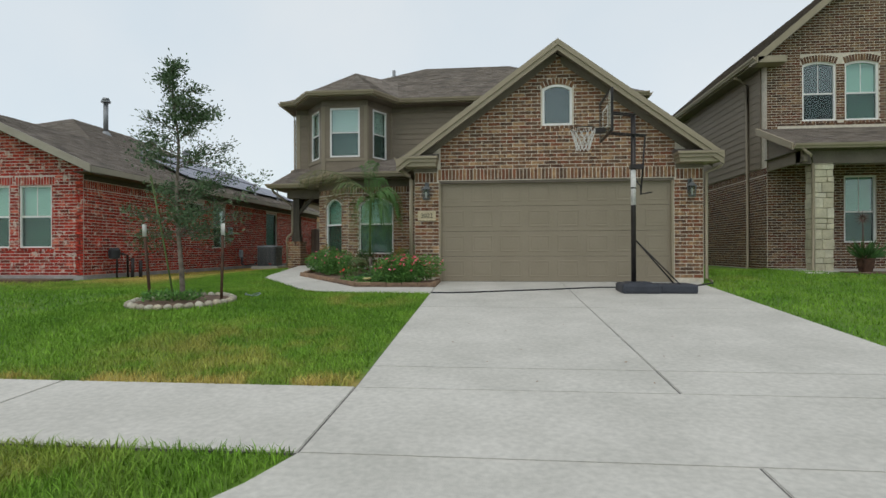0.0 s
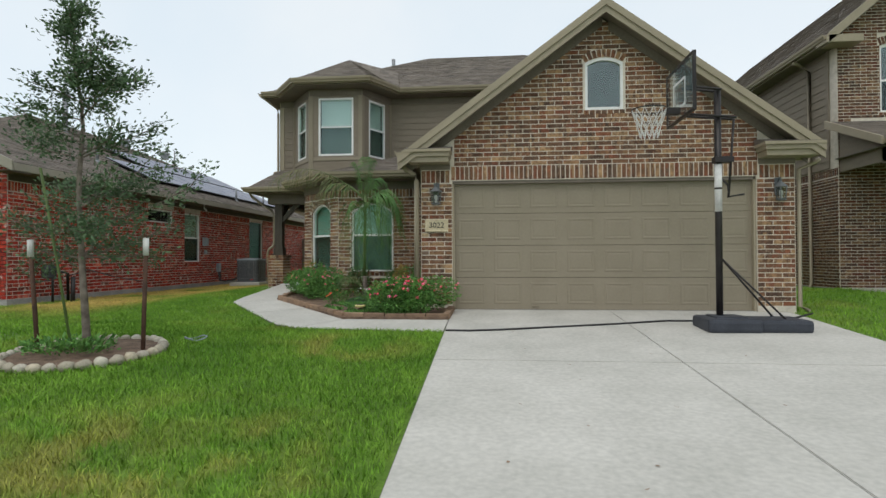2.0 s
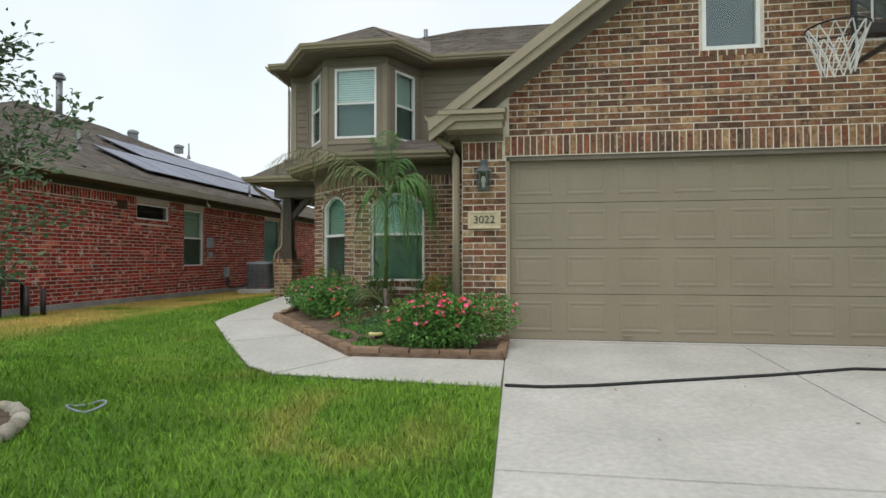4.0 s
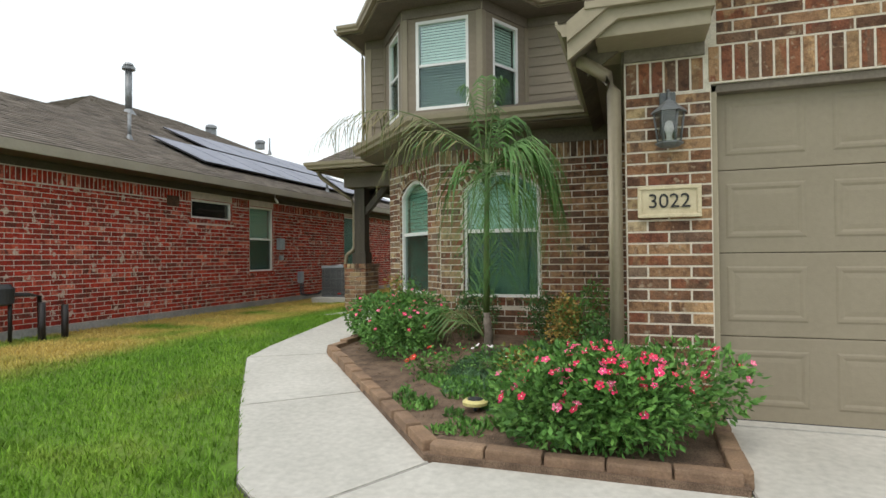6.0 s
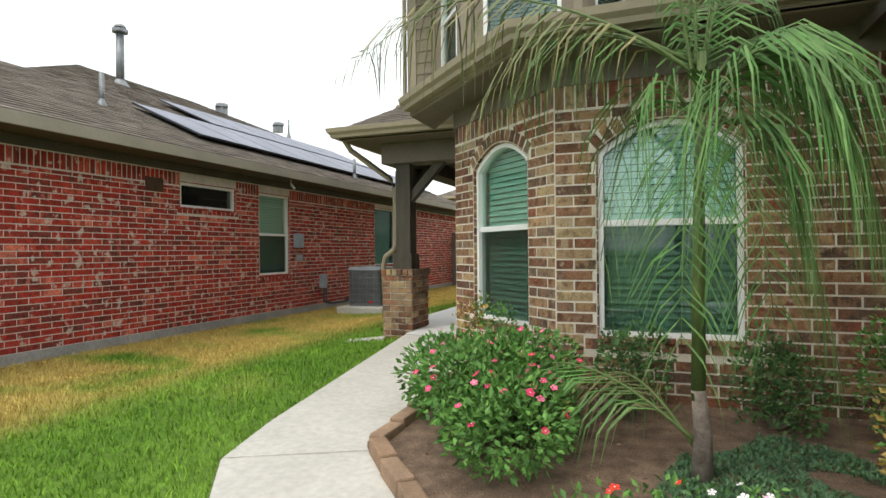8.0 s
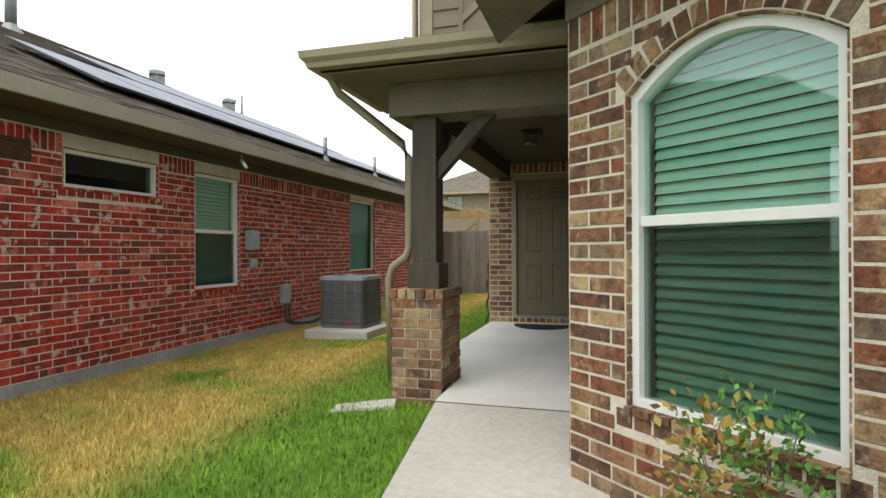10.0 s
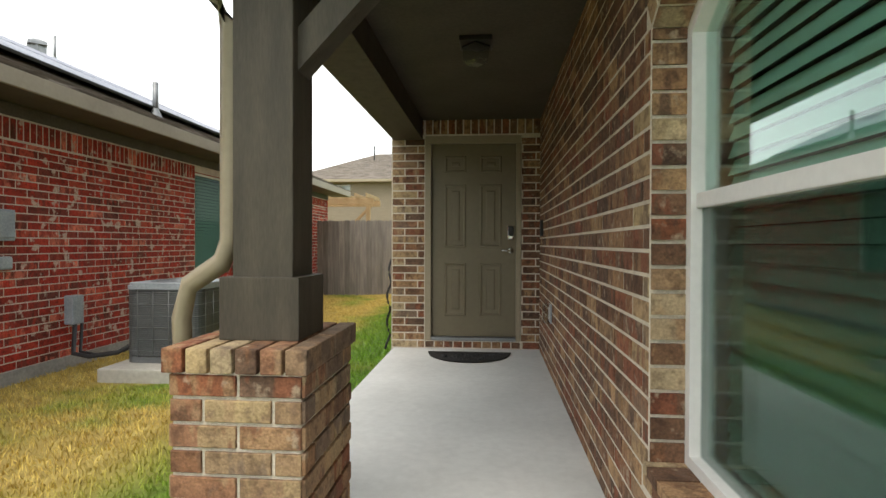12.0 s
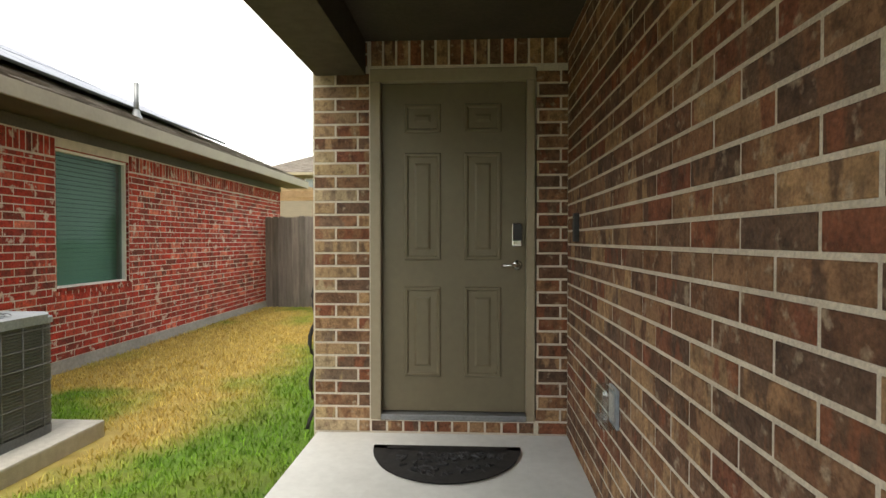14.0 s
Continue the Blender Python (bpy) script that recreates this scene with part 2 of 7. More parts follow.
M_STEEL = surface("black_steel", (0.02, 0.018, 0.018), (0.04, 0.034, 0.032), 5.0, 0.4, 0.1, 60.0, metal=0.3)
M_RUST = surface("rusty_steel", (0.07, 0.04, 0.03), (0.13, 0.07, 0.045), 12.0, 0.8, 0.3, 90.0, metal=0.3)
M_METAL = surface("galvanised_metal", (0.20, 0.21, 0.22), (0.28, 0.29, 0.30), 6.0, 0.5, 0.1, 60.0, metal=0.7)
M_GREY = surface("grey_enamel", (0.105, 0.115, 0.12), (0.145, 0.155, 0.16), 4.0, 0.5, 0.1, 60.0)
M_LIGHTGREY = surface("light_grey_enamel", (0.26, 0.30, 0.34), (0.36, 0.40, 0.44), 4.0, 0.4, 0.1, 60.0)
M_CHROME = surface("satin_nickel", (0.55, 0.54, 0.52), (0.65, 0.64, 0.62), 5.0, 0.25, 0.02, 50.0, metal=1.0)
M_PANEL = surface("solar_cell", (0.13, 0.14, 0.19), (0.19, 0.20, 0.26), 1.0, 0.42, 0.0, spec=0.35)
M_PLATE = surface("cast_stone", (0.52, 0.44, 0.29), (0.62, 0.54, 0.37), 14.0, 0.85, 0.3, 90.0)
M_STONE = surface("pale_limestone", None, (0.38, 0.33, 0.22), 4.0, 0.9, 0.8, 30.0, palette=[(0.52, 0.48, 0.36), (0.58, 0.54, 0.42), (0.46, 0.42, 0.31), (0.55, 0.50, 0.37)], spread=0.15)
M_PEBBLE = surface("edging_stone", None, (0.30, 0.27, 0.22), 6.0, 0.9, 0.6, 40.0, palette=[(0.42, 0.38, 0.31), (0.50, 0.46, 0.38), (0.36, 0.32, 0.25), (0.46, 0.40, 0.30)], spread=0.2)
M_EDGER = surface("edging_brick", None, (0.25, 0.17, 0.12), 6.0, 0.92, 0.6, 60.0, palette=[(0.24, 0.155, 0.10), (0.29, 0.19, 0.125), (0.21, 0.135, 0.09), (0.26, 0.165, 0.105)], spread=0.2)
M_SOIL = surface("mulch", (0.095, 0.062, 0.042), (0.20, 0.135, 0.092), 9.0, 0.95, 1.0, 45.0, fine=0.4)
M_COVER = surface("ground_cover_leaf", None, (0.10, 0.19, 0.09), 4.0, 0.6, 0.0, palette=[(0.085, 0.18, 0.085), (0.11, 0.22, 0.10), (0.07, 0.15, 0.075)])
M_BARK = surface("bark", (0.12, 0.095, 0.075), (0.24, 0.20, 0.165), 14.0, 0.95, 0.9, 60.0)
M_FENCE = surface("weathered_cedar", None, (0.17, 0.145, 0.125), 3.0, 0.9, 0.5, 30.0, palette=[(0.20, 0.175, 0.16), (0.235, 0.205, 0.185), (0.17, 0.15, 0.135), (0.215, 0.19, 0.175)], spread=0.2, stretch=(6, 6, 0.6))
M_PINE = surface("new_pine", (0.36, 0.24, 0.12), (0.45, 0.31, 0.17), 3.0, 0.8, 0.2, 30.0)
M_RUBBER = surface("black_rubber", (0.012, 0.012, 0.013), (0.028, 0.027, 0.027), 20.0, 0.7, 0.3, 80.0)
M_DARK = surface("dark_room", (0.012, 0.014, 0.014), (0.02, 0.022, 0.022), 2.0, 0.95, 0.0)
M_BLIND = surface("blind_slat", (0.42, 0.62, 0.53), (0.48, 0.68, 0.59), 2.0, 0.55, 0.0, fine=0.03)
# pale blinds, whitened further to stand in for sky mirrored in the panes
M_SKYBLIND = surface("pale_blind", (0.86, 0.84, 0.84), (0.92, 0.90, 0.90), 2.0, 0.7, 0.0, fine=0.03)
M_GLASS = glass_material("window_glass", (0.86, 0.97, 0.93), 0.96, 0.09)
M_SCREEN = glass_material("insect_screen", (0.92, 0.97, 0.96), 0.71, 0.03, 0.3)
M_SOLAR = glass_material("solar_screen", (0.80, 0.90, 0.88), 0.80, 0.006, 0.05)
M_CLEAR = glass_material("lantern_glass", (0.9, 0.92, 0.92), 0.92, 0.08)
M_NET = surface("white_cord", (0.55, 0.54, 0.52), (0.7, 0.69, 0.66), 9.0, 0.9, 0.0)
M_YELLOW = surface("yellow_plastic", (0.62, 0.55, 0.22), (0.7, 0.62, 0.28), 9.0, 0.5, 0.0)
M_INK = surface("black_lettering", (0.02, 0.02, 0.02), (0.03, 0.03, 0.03), 5.0, 0.6, 0.0)
LEAF = dict(rough=0.6, bump=0.0, spec=0.3)
M_OAK = surface("oak_leaf", None, (0.07, 0.11, 0.04), 3.0, palette=[(0.058, 0.10, 0.05), (0.08, 0.135, 0.065), (0.105, 0.17, 0.085), (0.07, 0.12, 0.058), (0.13, 0.19, 0.10)], **LEAF)
M_LEAF = surface("shrub_leaf", None, (0.08, 0.17, 0.035), 4.0, palette=[(0.075, 0.19, 0.04), (0.10, 0.24, 0.05), (0.13, 0.29, 0.065), (0.06, 0.15, 0.035), (0.15, 0.31, 0.07)], **LEAF)
M_BOX = surface("boxwood_leaf", None, (0.06, 0.12, 0.03), 4.0, palette=[(0.045, 0.11, 0.032), (0.065, 0.15, 0.045), (0.085, 0.19, 0.055)], **LEAF)
M_DRYLEAF = surface("yellowing_leaf", None, (0.30, 0.20, 0.05), 4.0, palette=[(0.36, 0.24, 0.06), (0.28, 0.16, 0.05), (0.20, 0.20, 0.05), (0.42, 0.30, 0.09)], **LEAF)
M_PALM = surface("palm_leaf", None, (0.11, 0.16, 0.06), 4.0, palette=[(0.065, 0.17, 0.04), (0.09, 0.21, 0.055), (0.13, 0.25, 0.075), (0.08, 0.18, 0.045)], **LEAF)
M_PALMDRY = surface("dry_palm_leaf", None, (0.20, 0.18, 0.08), 4.0, palette=[(0.16, 0.17, 0.07), (0.22, 0.19, 0.085), (0.12, 0.15, 0.06)], **LEAF)
M_STEM = surface("green_stem", (0.07, 0.11, 0.03), (0.12, 0.17, 0.05), 8.0, 0.6, 0.2, 40.0)
M_PETAL = surface("pink_petal", None, (0.75, 0.07, 0.18), 4.0, palette=[(0.70, 0.03, 0.13), (0.78, 0.06, 0.20), (0.62, 0.02, 0.08), (0.80, 0.16, 0.30)], **LEAF)
M_PETALRED = surface("red_petal", None, (0.65, 0.03, 0.02), 4.0, palette=[(0.66, 0.02, 0.02), (0.72, 0.05, 0.03)], **LEAF)
M_PETALWHITE = surface("white_petal", None, (0.7, 0.5, 0.6), 4.0, palette=[(0.75, 0.7, 0.72), (0.70, 0.45, 0.60)], **LEAF)
M_EYE = surface("flower_eye", (0.8, 0.75, 0.7), (0.85, 0.8, 0.75), 4.0, 0.6, 0.0)
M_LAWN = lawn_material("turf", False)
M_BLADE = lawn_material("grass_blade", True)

# ---- helpers of this scene ----
X, Y, Z = Vector((1, 0, 0)), Vector((0, 1, 0)), Vector((0, 0, 1))


def mesh_object(name, verts, faces, material, parent=None, label="", smooth=False):
    me = bpy.data.meshes.new(name)
    me.from_pydata(verts, [], faces)
    if material:
        me.materials.append(material)
    if smooth:
        me.polygons.foreach_set("use_smooth", [True] * len(me.polygons))
    me.update()
    ob = new(name, me)
    ob.parent = parent
    if label:
        ob["label"] = label
    return ob


def part(name, bm, material, parent=None, label="", smooth=False):
    """Link a bmesh as one mesh object under a thing or a part."""
    bmesh.ops.recalc_face_normals(bm, faces=bm.faces)
    me = bpy.data.meshes.new(name)
    bm.to_mesh(me)
    bm.free()
    me.materials.append(material)
    if smooth:
        me.polygons.foreach_set("use_smooth", [True] * len(me.polygons))
    ob = new(name, me)
    ob.parent = parent
    if label:
        ob["label"] = label
    return ob


def thing(name, label, category, at=(0, 0, 0), group="", kind=""):
    ob = new(name)
    ob.location = at
    ob.empty_display_size = 0.1
    return tagged(ob, label, category, group, kind)


def box_into(bm, lo, hi, m=None, bevel=0.0):
    r = bmesh.ops.create_cube(bm, size=1.0)
    c = [(a + b) / 2 for a, b in zip(lo, hi)]
    s = [max(abs(b - a), 1e-4) for a, b in zip(lo, hi)]
    bmesh.ops.transform(bm, matrix=(m or Matrix()) @ Matrix.Translation(c) @ Matrix.Diagonal((*s, 1)), verts=r["verts"])
    if bevel:
        es = list({e for v in r["verts"] for e in v.link_edges})
        bmesh.ops.bevel(bm, geom=es, offset=bevel, segments=2, affect="EDGES", profile=0.6)
    return bm


def box(name, lo, hi, material, parent=None, label="", bevel=0.006, m=None):
    return part(name, box_into(bmesh.new(), lo, hi, m, bevel), material, parent, label)


def tube_into(bm, pts, r, sides=10, r2=None, caps=True):
    """A round bar along points, tapering to r2."""
    pts = [Vector(p) for p in pts]
    rings = []
    for i, p in enumerate(pts):
        d = (pts[min(i + 1, len(pts) - 1)] - pts[max(i - 1, 0)]).normalized()
        a = d.orthogonal().normalized() if abs(d.z) < 0.95 else (Y - d * d.dot(Y)).normalized()
        if abs(d.z) < 0.95:
            a = d.cross(Z).normalized()
        b = d.cross(a)
        k = r if r2 is None else r + (r2 - r) * i / max(len(pts) - 1, 1)
        rings.append([bm.verts.new(p + (a * math.cos(t) + b * math.sin(t)) * k) for t in (2 * math.pi * j / sides for j in range(sides))])
    for q, s in zip(rings, rings[1:]):
        for j in range(sides):
            bm.faces.new((q[j], q[(j + 1) % sides], s[(j + 1) % sides], s[j]))
    if caps:
        bm.faces.new(rings[0][::-1])
        bm.faces.new(rings[-1])
    return bm


def tube(name, pts, r, material, parent=None, label="", sides=10, r2=None):
    return part(name, tube_into(bmesh.new(), pts, r, sides, r2), material, parent, label, smooth=True)


def lathe(name, profile, at, material, parent=None, label="", sides=20):
    """A turned body: (radius, height) pairs round a vertical axis."""
    bm = bmesh.new()
    rings = [[bm.verts.new((at[0] + r * math.cos(2 * math.pi * j / sides), at[1] + r * math.sin(2 * math.pi * j / sides), at[2] + h)) for j in range(sides)] for r, h in profile]
    for q, s in zip(rings, rings[1:]):
        for j in range(sides):
            bm.faces.new((q[j], q[(j + 1) % sides], s[(j + 1) % sides], s[j]))
    bm.faces.new(rings[0][::-1])
    bm.faces.new(rings[-1])
    return part(name, bm, material, parent, label)


def prism(name, outline, low, high, material, parent=None, label="", bevel=0.0):
    """A slab over an outline in plan; low and high give its heights at (x, y)."""
    bm = bmesh.new()
    top = [bm.verts.new((x, y, high(x, y))) for x, y in outline]
    bot = [bm.verts.new((x, y, low(x, y))) for x, y in outline]
    k = len(outline)
    f = bm.faces.new(top)
    bm.faces.new(bot[::-1])
    for i in range(k):
        bm.faces.new((top[i], bot[i], bot[(i + 1) % k], top[(i + 1) % k]))
    if bevel:
        bmesh.ops.bevel(bm, geom=list(f.edges), offset=bevel, segments=2, affect="EDGES")
    return part(name, bm, material, parent, label)


def sweep(name, path, profile, material, parent=None, label=""):
    """A moulding along a level path: profile pairs are (out to the right of the way, up)."""
    bm = bmesh.new()
    path = [Vector(p) for p in path]
    rings = []
    for i, p in enumerate(path):
        d0 = (p - path[i - 1]).normalized() if i else None
        d1 = (path[i + 1] - p).normalized() if i + 1 < len(path) else None
        n0 = d0.cross(Z).normalized() if d0 else None
        n1 = d1.cross(Z).normalized() if d1 else None
        n = ((n0 or n1) + (n1 or n0)).normalized()
        n = n / max(n.dot(n0 or n1), 0.3)
        rings.append([bm.verts.new(p + n * a + Z * b) for a, b in profile])
    k = len(profile)
    for q, s in zip(rings, rings[1:]):
        for j in range(k):
            bm.faces.new((q[j], q[(j + 1) % k], s[(j + 1) % k], s[j]))
    bm.faces.new(rings[0][::-1])
    bm.faces.new(rings[-1])
    return part(name, bm, material, parent, label)


def slope(y):
    """The height of the paving."""
    return 0.0095 + 0.0465 * y


def smooth01(v, a, b):
    t = np.clip((v - a) / (b - a), 0, 1)
    return t * t * (3 - 2 * t)


def turf(x, y):
    """The height of the lawn."""
    x, y = np.asarray(x, float), np.asarray(y, float)
    base = 0.0095 + 0.0465 * np.clip(y, -3, 14.5)
    crown = 0.10 * smooth01(-x, 2.0, 4.0) * smooth01(y, 4.4, 6.5) * (1 - smooth01(y, 9.0, 10.4))
    side = smooth01(-x, 6.3, 9.0)
    z = (base + crown) * (1 - side) + np.minimum(base + crown, 0.56) * side - 0.022
    return z + 0.01 * np.sin(x * 1.3) * np.sin(y * 1.1)


def turf_at(x, y):
    return float(turf(x, y))


def inside(px, py, poly):
    r = np.zeros(px.shape, bool)
    for (x0, y0), (x1, y1) in zip(poly, poly[1:] + poly[:1]):
        c = ((y0 > py) != (y1 > py)) & (px < (x1 - x0) * (py - y0) / ((y1 - y0) or 1e-9) + x0)
        r ^= c
    return r


# ---- walls of brick ----
class Wall:
    """An upright wall seen from outside: origin at its left foot, u to the right, n outwards."""

    def __init__(self, name, a, b, z0, top, label, mortar, thick=0.2):
        self.a, self.b = Vector((*a, 0)), Vector((*b, 0))
        self.u = (self.b - self.a).normalized()
        self.n = self.u.cross(Z)
        self.len = (self.b - self.a).length
        self.z0, self.top, self.openings, self.bricks = z0, (top if callable(top) else lambda u: top), [], []
        self.name, self.label, self.mortar, self.thick = name, label, mortar, thick
        self.m = Matrix((self.u.to_4d(), (-self.n).to_4d(), Z.to_4d(), (0, 0, 0, 1))).transposed()
        self.m[3][0] = self.m[3][1] = self.m[3][2] = 0
        self.m.translation = self.a

    def opening(self, u0, u1, z0, z1, rise=0.0):
        self.openings.append((u0, u1, z0, z1, rise))

    def head(self, o, u):
        s = (u - o[0]) / (o[1] - o[0])
        return o[3] - o[4] * (2 * s - 1) ** 2

    def build(self, breaks=()):
        cuts = {0.0, self.len, *breaks}
        for o in self.openings:
            k = 10 if o[4] else 1
            cuts |= {o[0] + (o[1] - o[0]) * i / k for i in range(k + 1)}
        cuts = sorted(c for c in cuts if -1e-6 <= c <= self.len + 1e-6)
        vs, fs = [], []

        def block(u0, u1, za0, zb0, za1, zb1):
            if za1 - za0 < 1e-4 and zb1 - zb0 < 1e-4:
                return
            i = len(vs)
            for d in (0.0, self.thick):
                for u, z in ((u0, za0), (u1, zb0), (u1, zb1), (u0, za1)):
                    vs.append(self.m @ Vector((u, d, z)))
            fs.extend([(i, i + 1, i + 2, i + 3), (i + 7, i + 6, i + 5, i + 4), (i + 3, i + 2, i + 6, i + 7), (i + 1, i, i + 4, i + 5), (i, i + 3, i + 7, i + 4), (i + 2, i + 1, i + 5, i + 6)])

        for u0, u1 in zip(cuts, cuts[1:]):
            mid = (u0 + u1) / 2
            za = zb = self.z0
            for o in sorted((o for o in self.openings if o[0] < mid < o[1]), key=lambda o: o[2]):
                block(u0, u1, za, zb, o[2], o[2])
                za, zb = self.head(o, u0), self.head(o, u1)
            block(u0, u1, za, zb, self.top(u0), self.top(u1))
        self.ob = mesh_object(self.name, vs, fs, self.mortar)
        tagged(self.ob, self.label, "wall", kind="structure")
        return self.ob

    def lay(self, z0, z1, bl=0.265, bh=0.0762, joint=0.0125, bands=(), start=0.0, u0=0.0, u1=None):
        """Running bond from z0 to z1, cut round the openings; bands: (u0, u1, z0, z1) kept free."""
        u1 = self.len if u1 is None else u1
        k = 0
        z = z0
        while z + bh * 0.6 <= z1:
            zm = z + bh / 2
            h = min(bh, z1 - z)
            lo, hi = u0, u1
            free = [(lo, hi)]
            blocked = []
            for o in self.openings:
                if o[2] - 0.01 < zm < o[3] + (0.10 if o[4] else 0.0):
                    if o[4] and zm > o[3] - o[4]:
                        half = ((o[1] - o[0]) / 2 + 0.045) * min(1.0, math.sqrt(max(0.0, (o[3] + 0.10 - zm) / o[4])))
                        c = (o[0] + o[1]) / 2
                        blocked.append((c - half, c + half))
                    else:
                        blocked.append((o[0], o[1]))
            blocked += [(b[0], b[1]) for b in bands if b[2] < zm < b[3]]
            for q0, q1 in blocked:
                free = [s for f0, f1 in free for s in ((f0, min(f1, q0)), (max(f0, q1), f1)) if s[1] - s[0] > 0.03]
            off = start + (bl / 2 if k % 2 else 0.0)
            for f0, f1 in free:
                e = math.floor((f0 - off) / bl) * bl + off
                while e < f1:
                    p, q = max(e, f0), min(e + bl, f1)
                    if q - p > 0.03 and self.top((p + q) / 2) > z + bh * 0.7:
                        self.bricks.append(((p + q) / 2, z + h / 2, q - p - joint, h - joint, 0.0))
                    e += bl
            z += bh
            k += 1

    def soldiers(self, u0, u1, z0, z1, step=0.0762, joint=0.013):
        k = max(1, round((u1 - u0) / step))
        s = (u1 - u0) / k
        for i in range(k):
            self.bricks.append((u0 + s * (i + 0.5), (z0 + z1) / 2, s - joint, z1 - z0 - joint, 0.0))

    def arch(self, o, depth=0.2, step=0.0762, joint=0.011):
        """Bricks on end round the head of an arched opening."""
        k = max(3, round((o[1] - o[0]) * 1.12 / step))
        for i in range(k):
            u = o[0] + (o[1] - o[0]) * (i + 0.5) / k
            s = (u - o[0]) / (o[1] - o[0])
            tilt = math.atan(-o[4] * 4 * (2 * s - 1) / (o[1] - o[0]))
            z = self.head(o, u)
            self.bricks.append((u - math.sin(tilt) * depth / 2, z + math.cos(tilt) * depth / 2, step - joint, depth - joint, tilt))

    def courses(self, material, single=None, proud=0.0035, buff=None):
        """Bricks as children of the wall; single: the stretch of u in which each is an object of its own. buff: stretches of u in paler bricks."""
        shared, count, rest, pale = {}, 0, [], []
        rng = random.Random(self.name)
        for u, z, w, h, tilt in self.bricks:
            light = bool(buff) and any(q0 <= u <= q1 for q0, q1 in buff) and rng.random() < 0.6
            if single and single[0] <= u <= single[1] and count < 290:
                count += 1
                key = (round(w, 3), round(h, 3), light)
                if key not in shared:
                    me = bpy.data.meshes.new("brick")
                    me.from_pydata(*brick_mesh(w, h, proud))
                    me.materials.append(M_BUFF if light else material)
                    shared[key] = me
                ob = new("brick", shared[key])
                ob.parent = self.ob
                ob.matrix_basis = self.m @ Matrix.Translation((u, rng.uniform(-0.001, 0.0015), z)) @ Matrix.Rotation(-tilt, 4, "Y")
            else:
                (pale if light else rest).append((u, z, w, h, tilt))
        for group, mat in ((rest, material), (pale, M_BUFF)):
            if not group:
                continue
            vs, fs = [], []
            for u, z, w, h, tilt in group:
                bv, _, bf = brick_mesh(w, h, proud)
                t = self.m @ Matrix.Translation((u, rng.uniform(-0.001, 0.0015), z)) @ Matrix.Rotation(-tilt, 4, "Y")
                i = len(vs)
                vs.extend(t @ Vector(v) for v in bv)
                fs.extend(tuple(i + j for j in f) for f in bf)
            tagged(mesh_object("brickwork", vs, fs, mat, self.ob), kind="stuff")


def lined_reveal(wall, o, depth, bh=0.0762, mats=None):
    """Brick returns at the jambs, the arch and the sill of an opening."""
    rng = random.Random(wall.name + "reveal")
    dark, pale = mats or (M_BRICK, M_BUFF)
    u0, u1, z0, z1, rise = o
    z = z0
    while z < z1 - rise - 0.02:
        h = min(bh, z1 - rise - z)
        for lo, hi in ((u0 - 0.004, u0 + 0.009), (u1 - 0.009, u1 + 0.004)):
            part("brick", box_into(bmesh.new(), (lo, 0.003, z + 0.006), (hi, depth, z + h - 0.006), wall.m), pale if rng.random() < 0.5 else dark, wall.ob)
        z += bh
    k = max(4, round((u1 - u0) * 1.1 / 0.0762))
    for i in range(k):
        u = u0 + (u1 - u0) * (i + 0.5) / k
        tilt = math.atan(-rise * 4 * (2 * (u - u0) / (u1 - u0) - 1) / (u1 - u0))
        m = wall.m @ Matrix.Translation((u, 0, wall.head(o, u))) @ Matrix.Rotation(-tilt, 4, "Y")
        part("brick", box_into(bmesh.new(), (-0.034, 0.003, -0.009), (0.034, depth, 0.004), m), dark if i % 3 else pale, wall.ob)
    k = round((u1 - u0 + 0.12) / 0.1)
    w = (u1 - u0 + 0.12) / k
    for i in range(k):
        a = u0 - 0.06 + w * i
        lo, hi = max(a + 0.005, u0 + 0.002), min(a + w - 0.005, u1 - 0.002)
        if hi - lo > 0.01:
            part("brick", box_into(bmesh.new(), (lo, -0.018, z0 - 0.02), (hi, depth, z0 + 0.012), wall.m), dark if i % 3 else pale, wall.ob)


def brick_mesh(w, h, proud):
    """A brick with a slightly eased face; its back is sunk in the mortar."""
    a, b, c = w / 2, h / 2, 0.0022
    vs = [(-a, 0.01, -b), (a, 0.01, -b), (a, 0.01, b), (-a, 0.01, b), (-a, -proud + c, -b), (a, -proud + c, -b), (a, -proud + c, b), (-a, -proud + c, b),
          (-a + c, -proud, -b + c), (a - c, -proud, -b + c), (a - c, -proud, b - c), (-a + c, -proud, b - c)]
    fs = [(0, 1, 5, 4), (1, 2, 6, 5), (2, 3, 7, 6), (3, 0, 4, 7), (4, 5, 9, 8), (5, 6, 10, 9), (6, 7, 11, 10), (7, 4, 8, 11), (8, 9, 10, 11)]
    return vs, [], fs


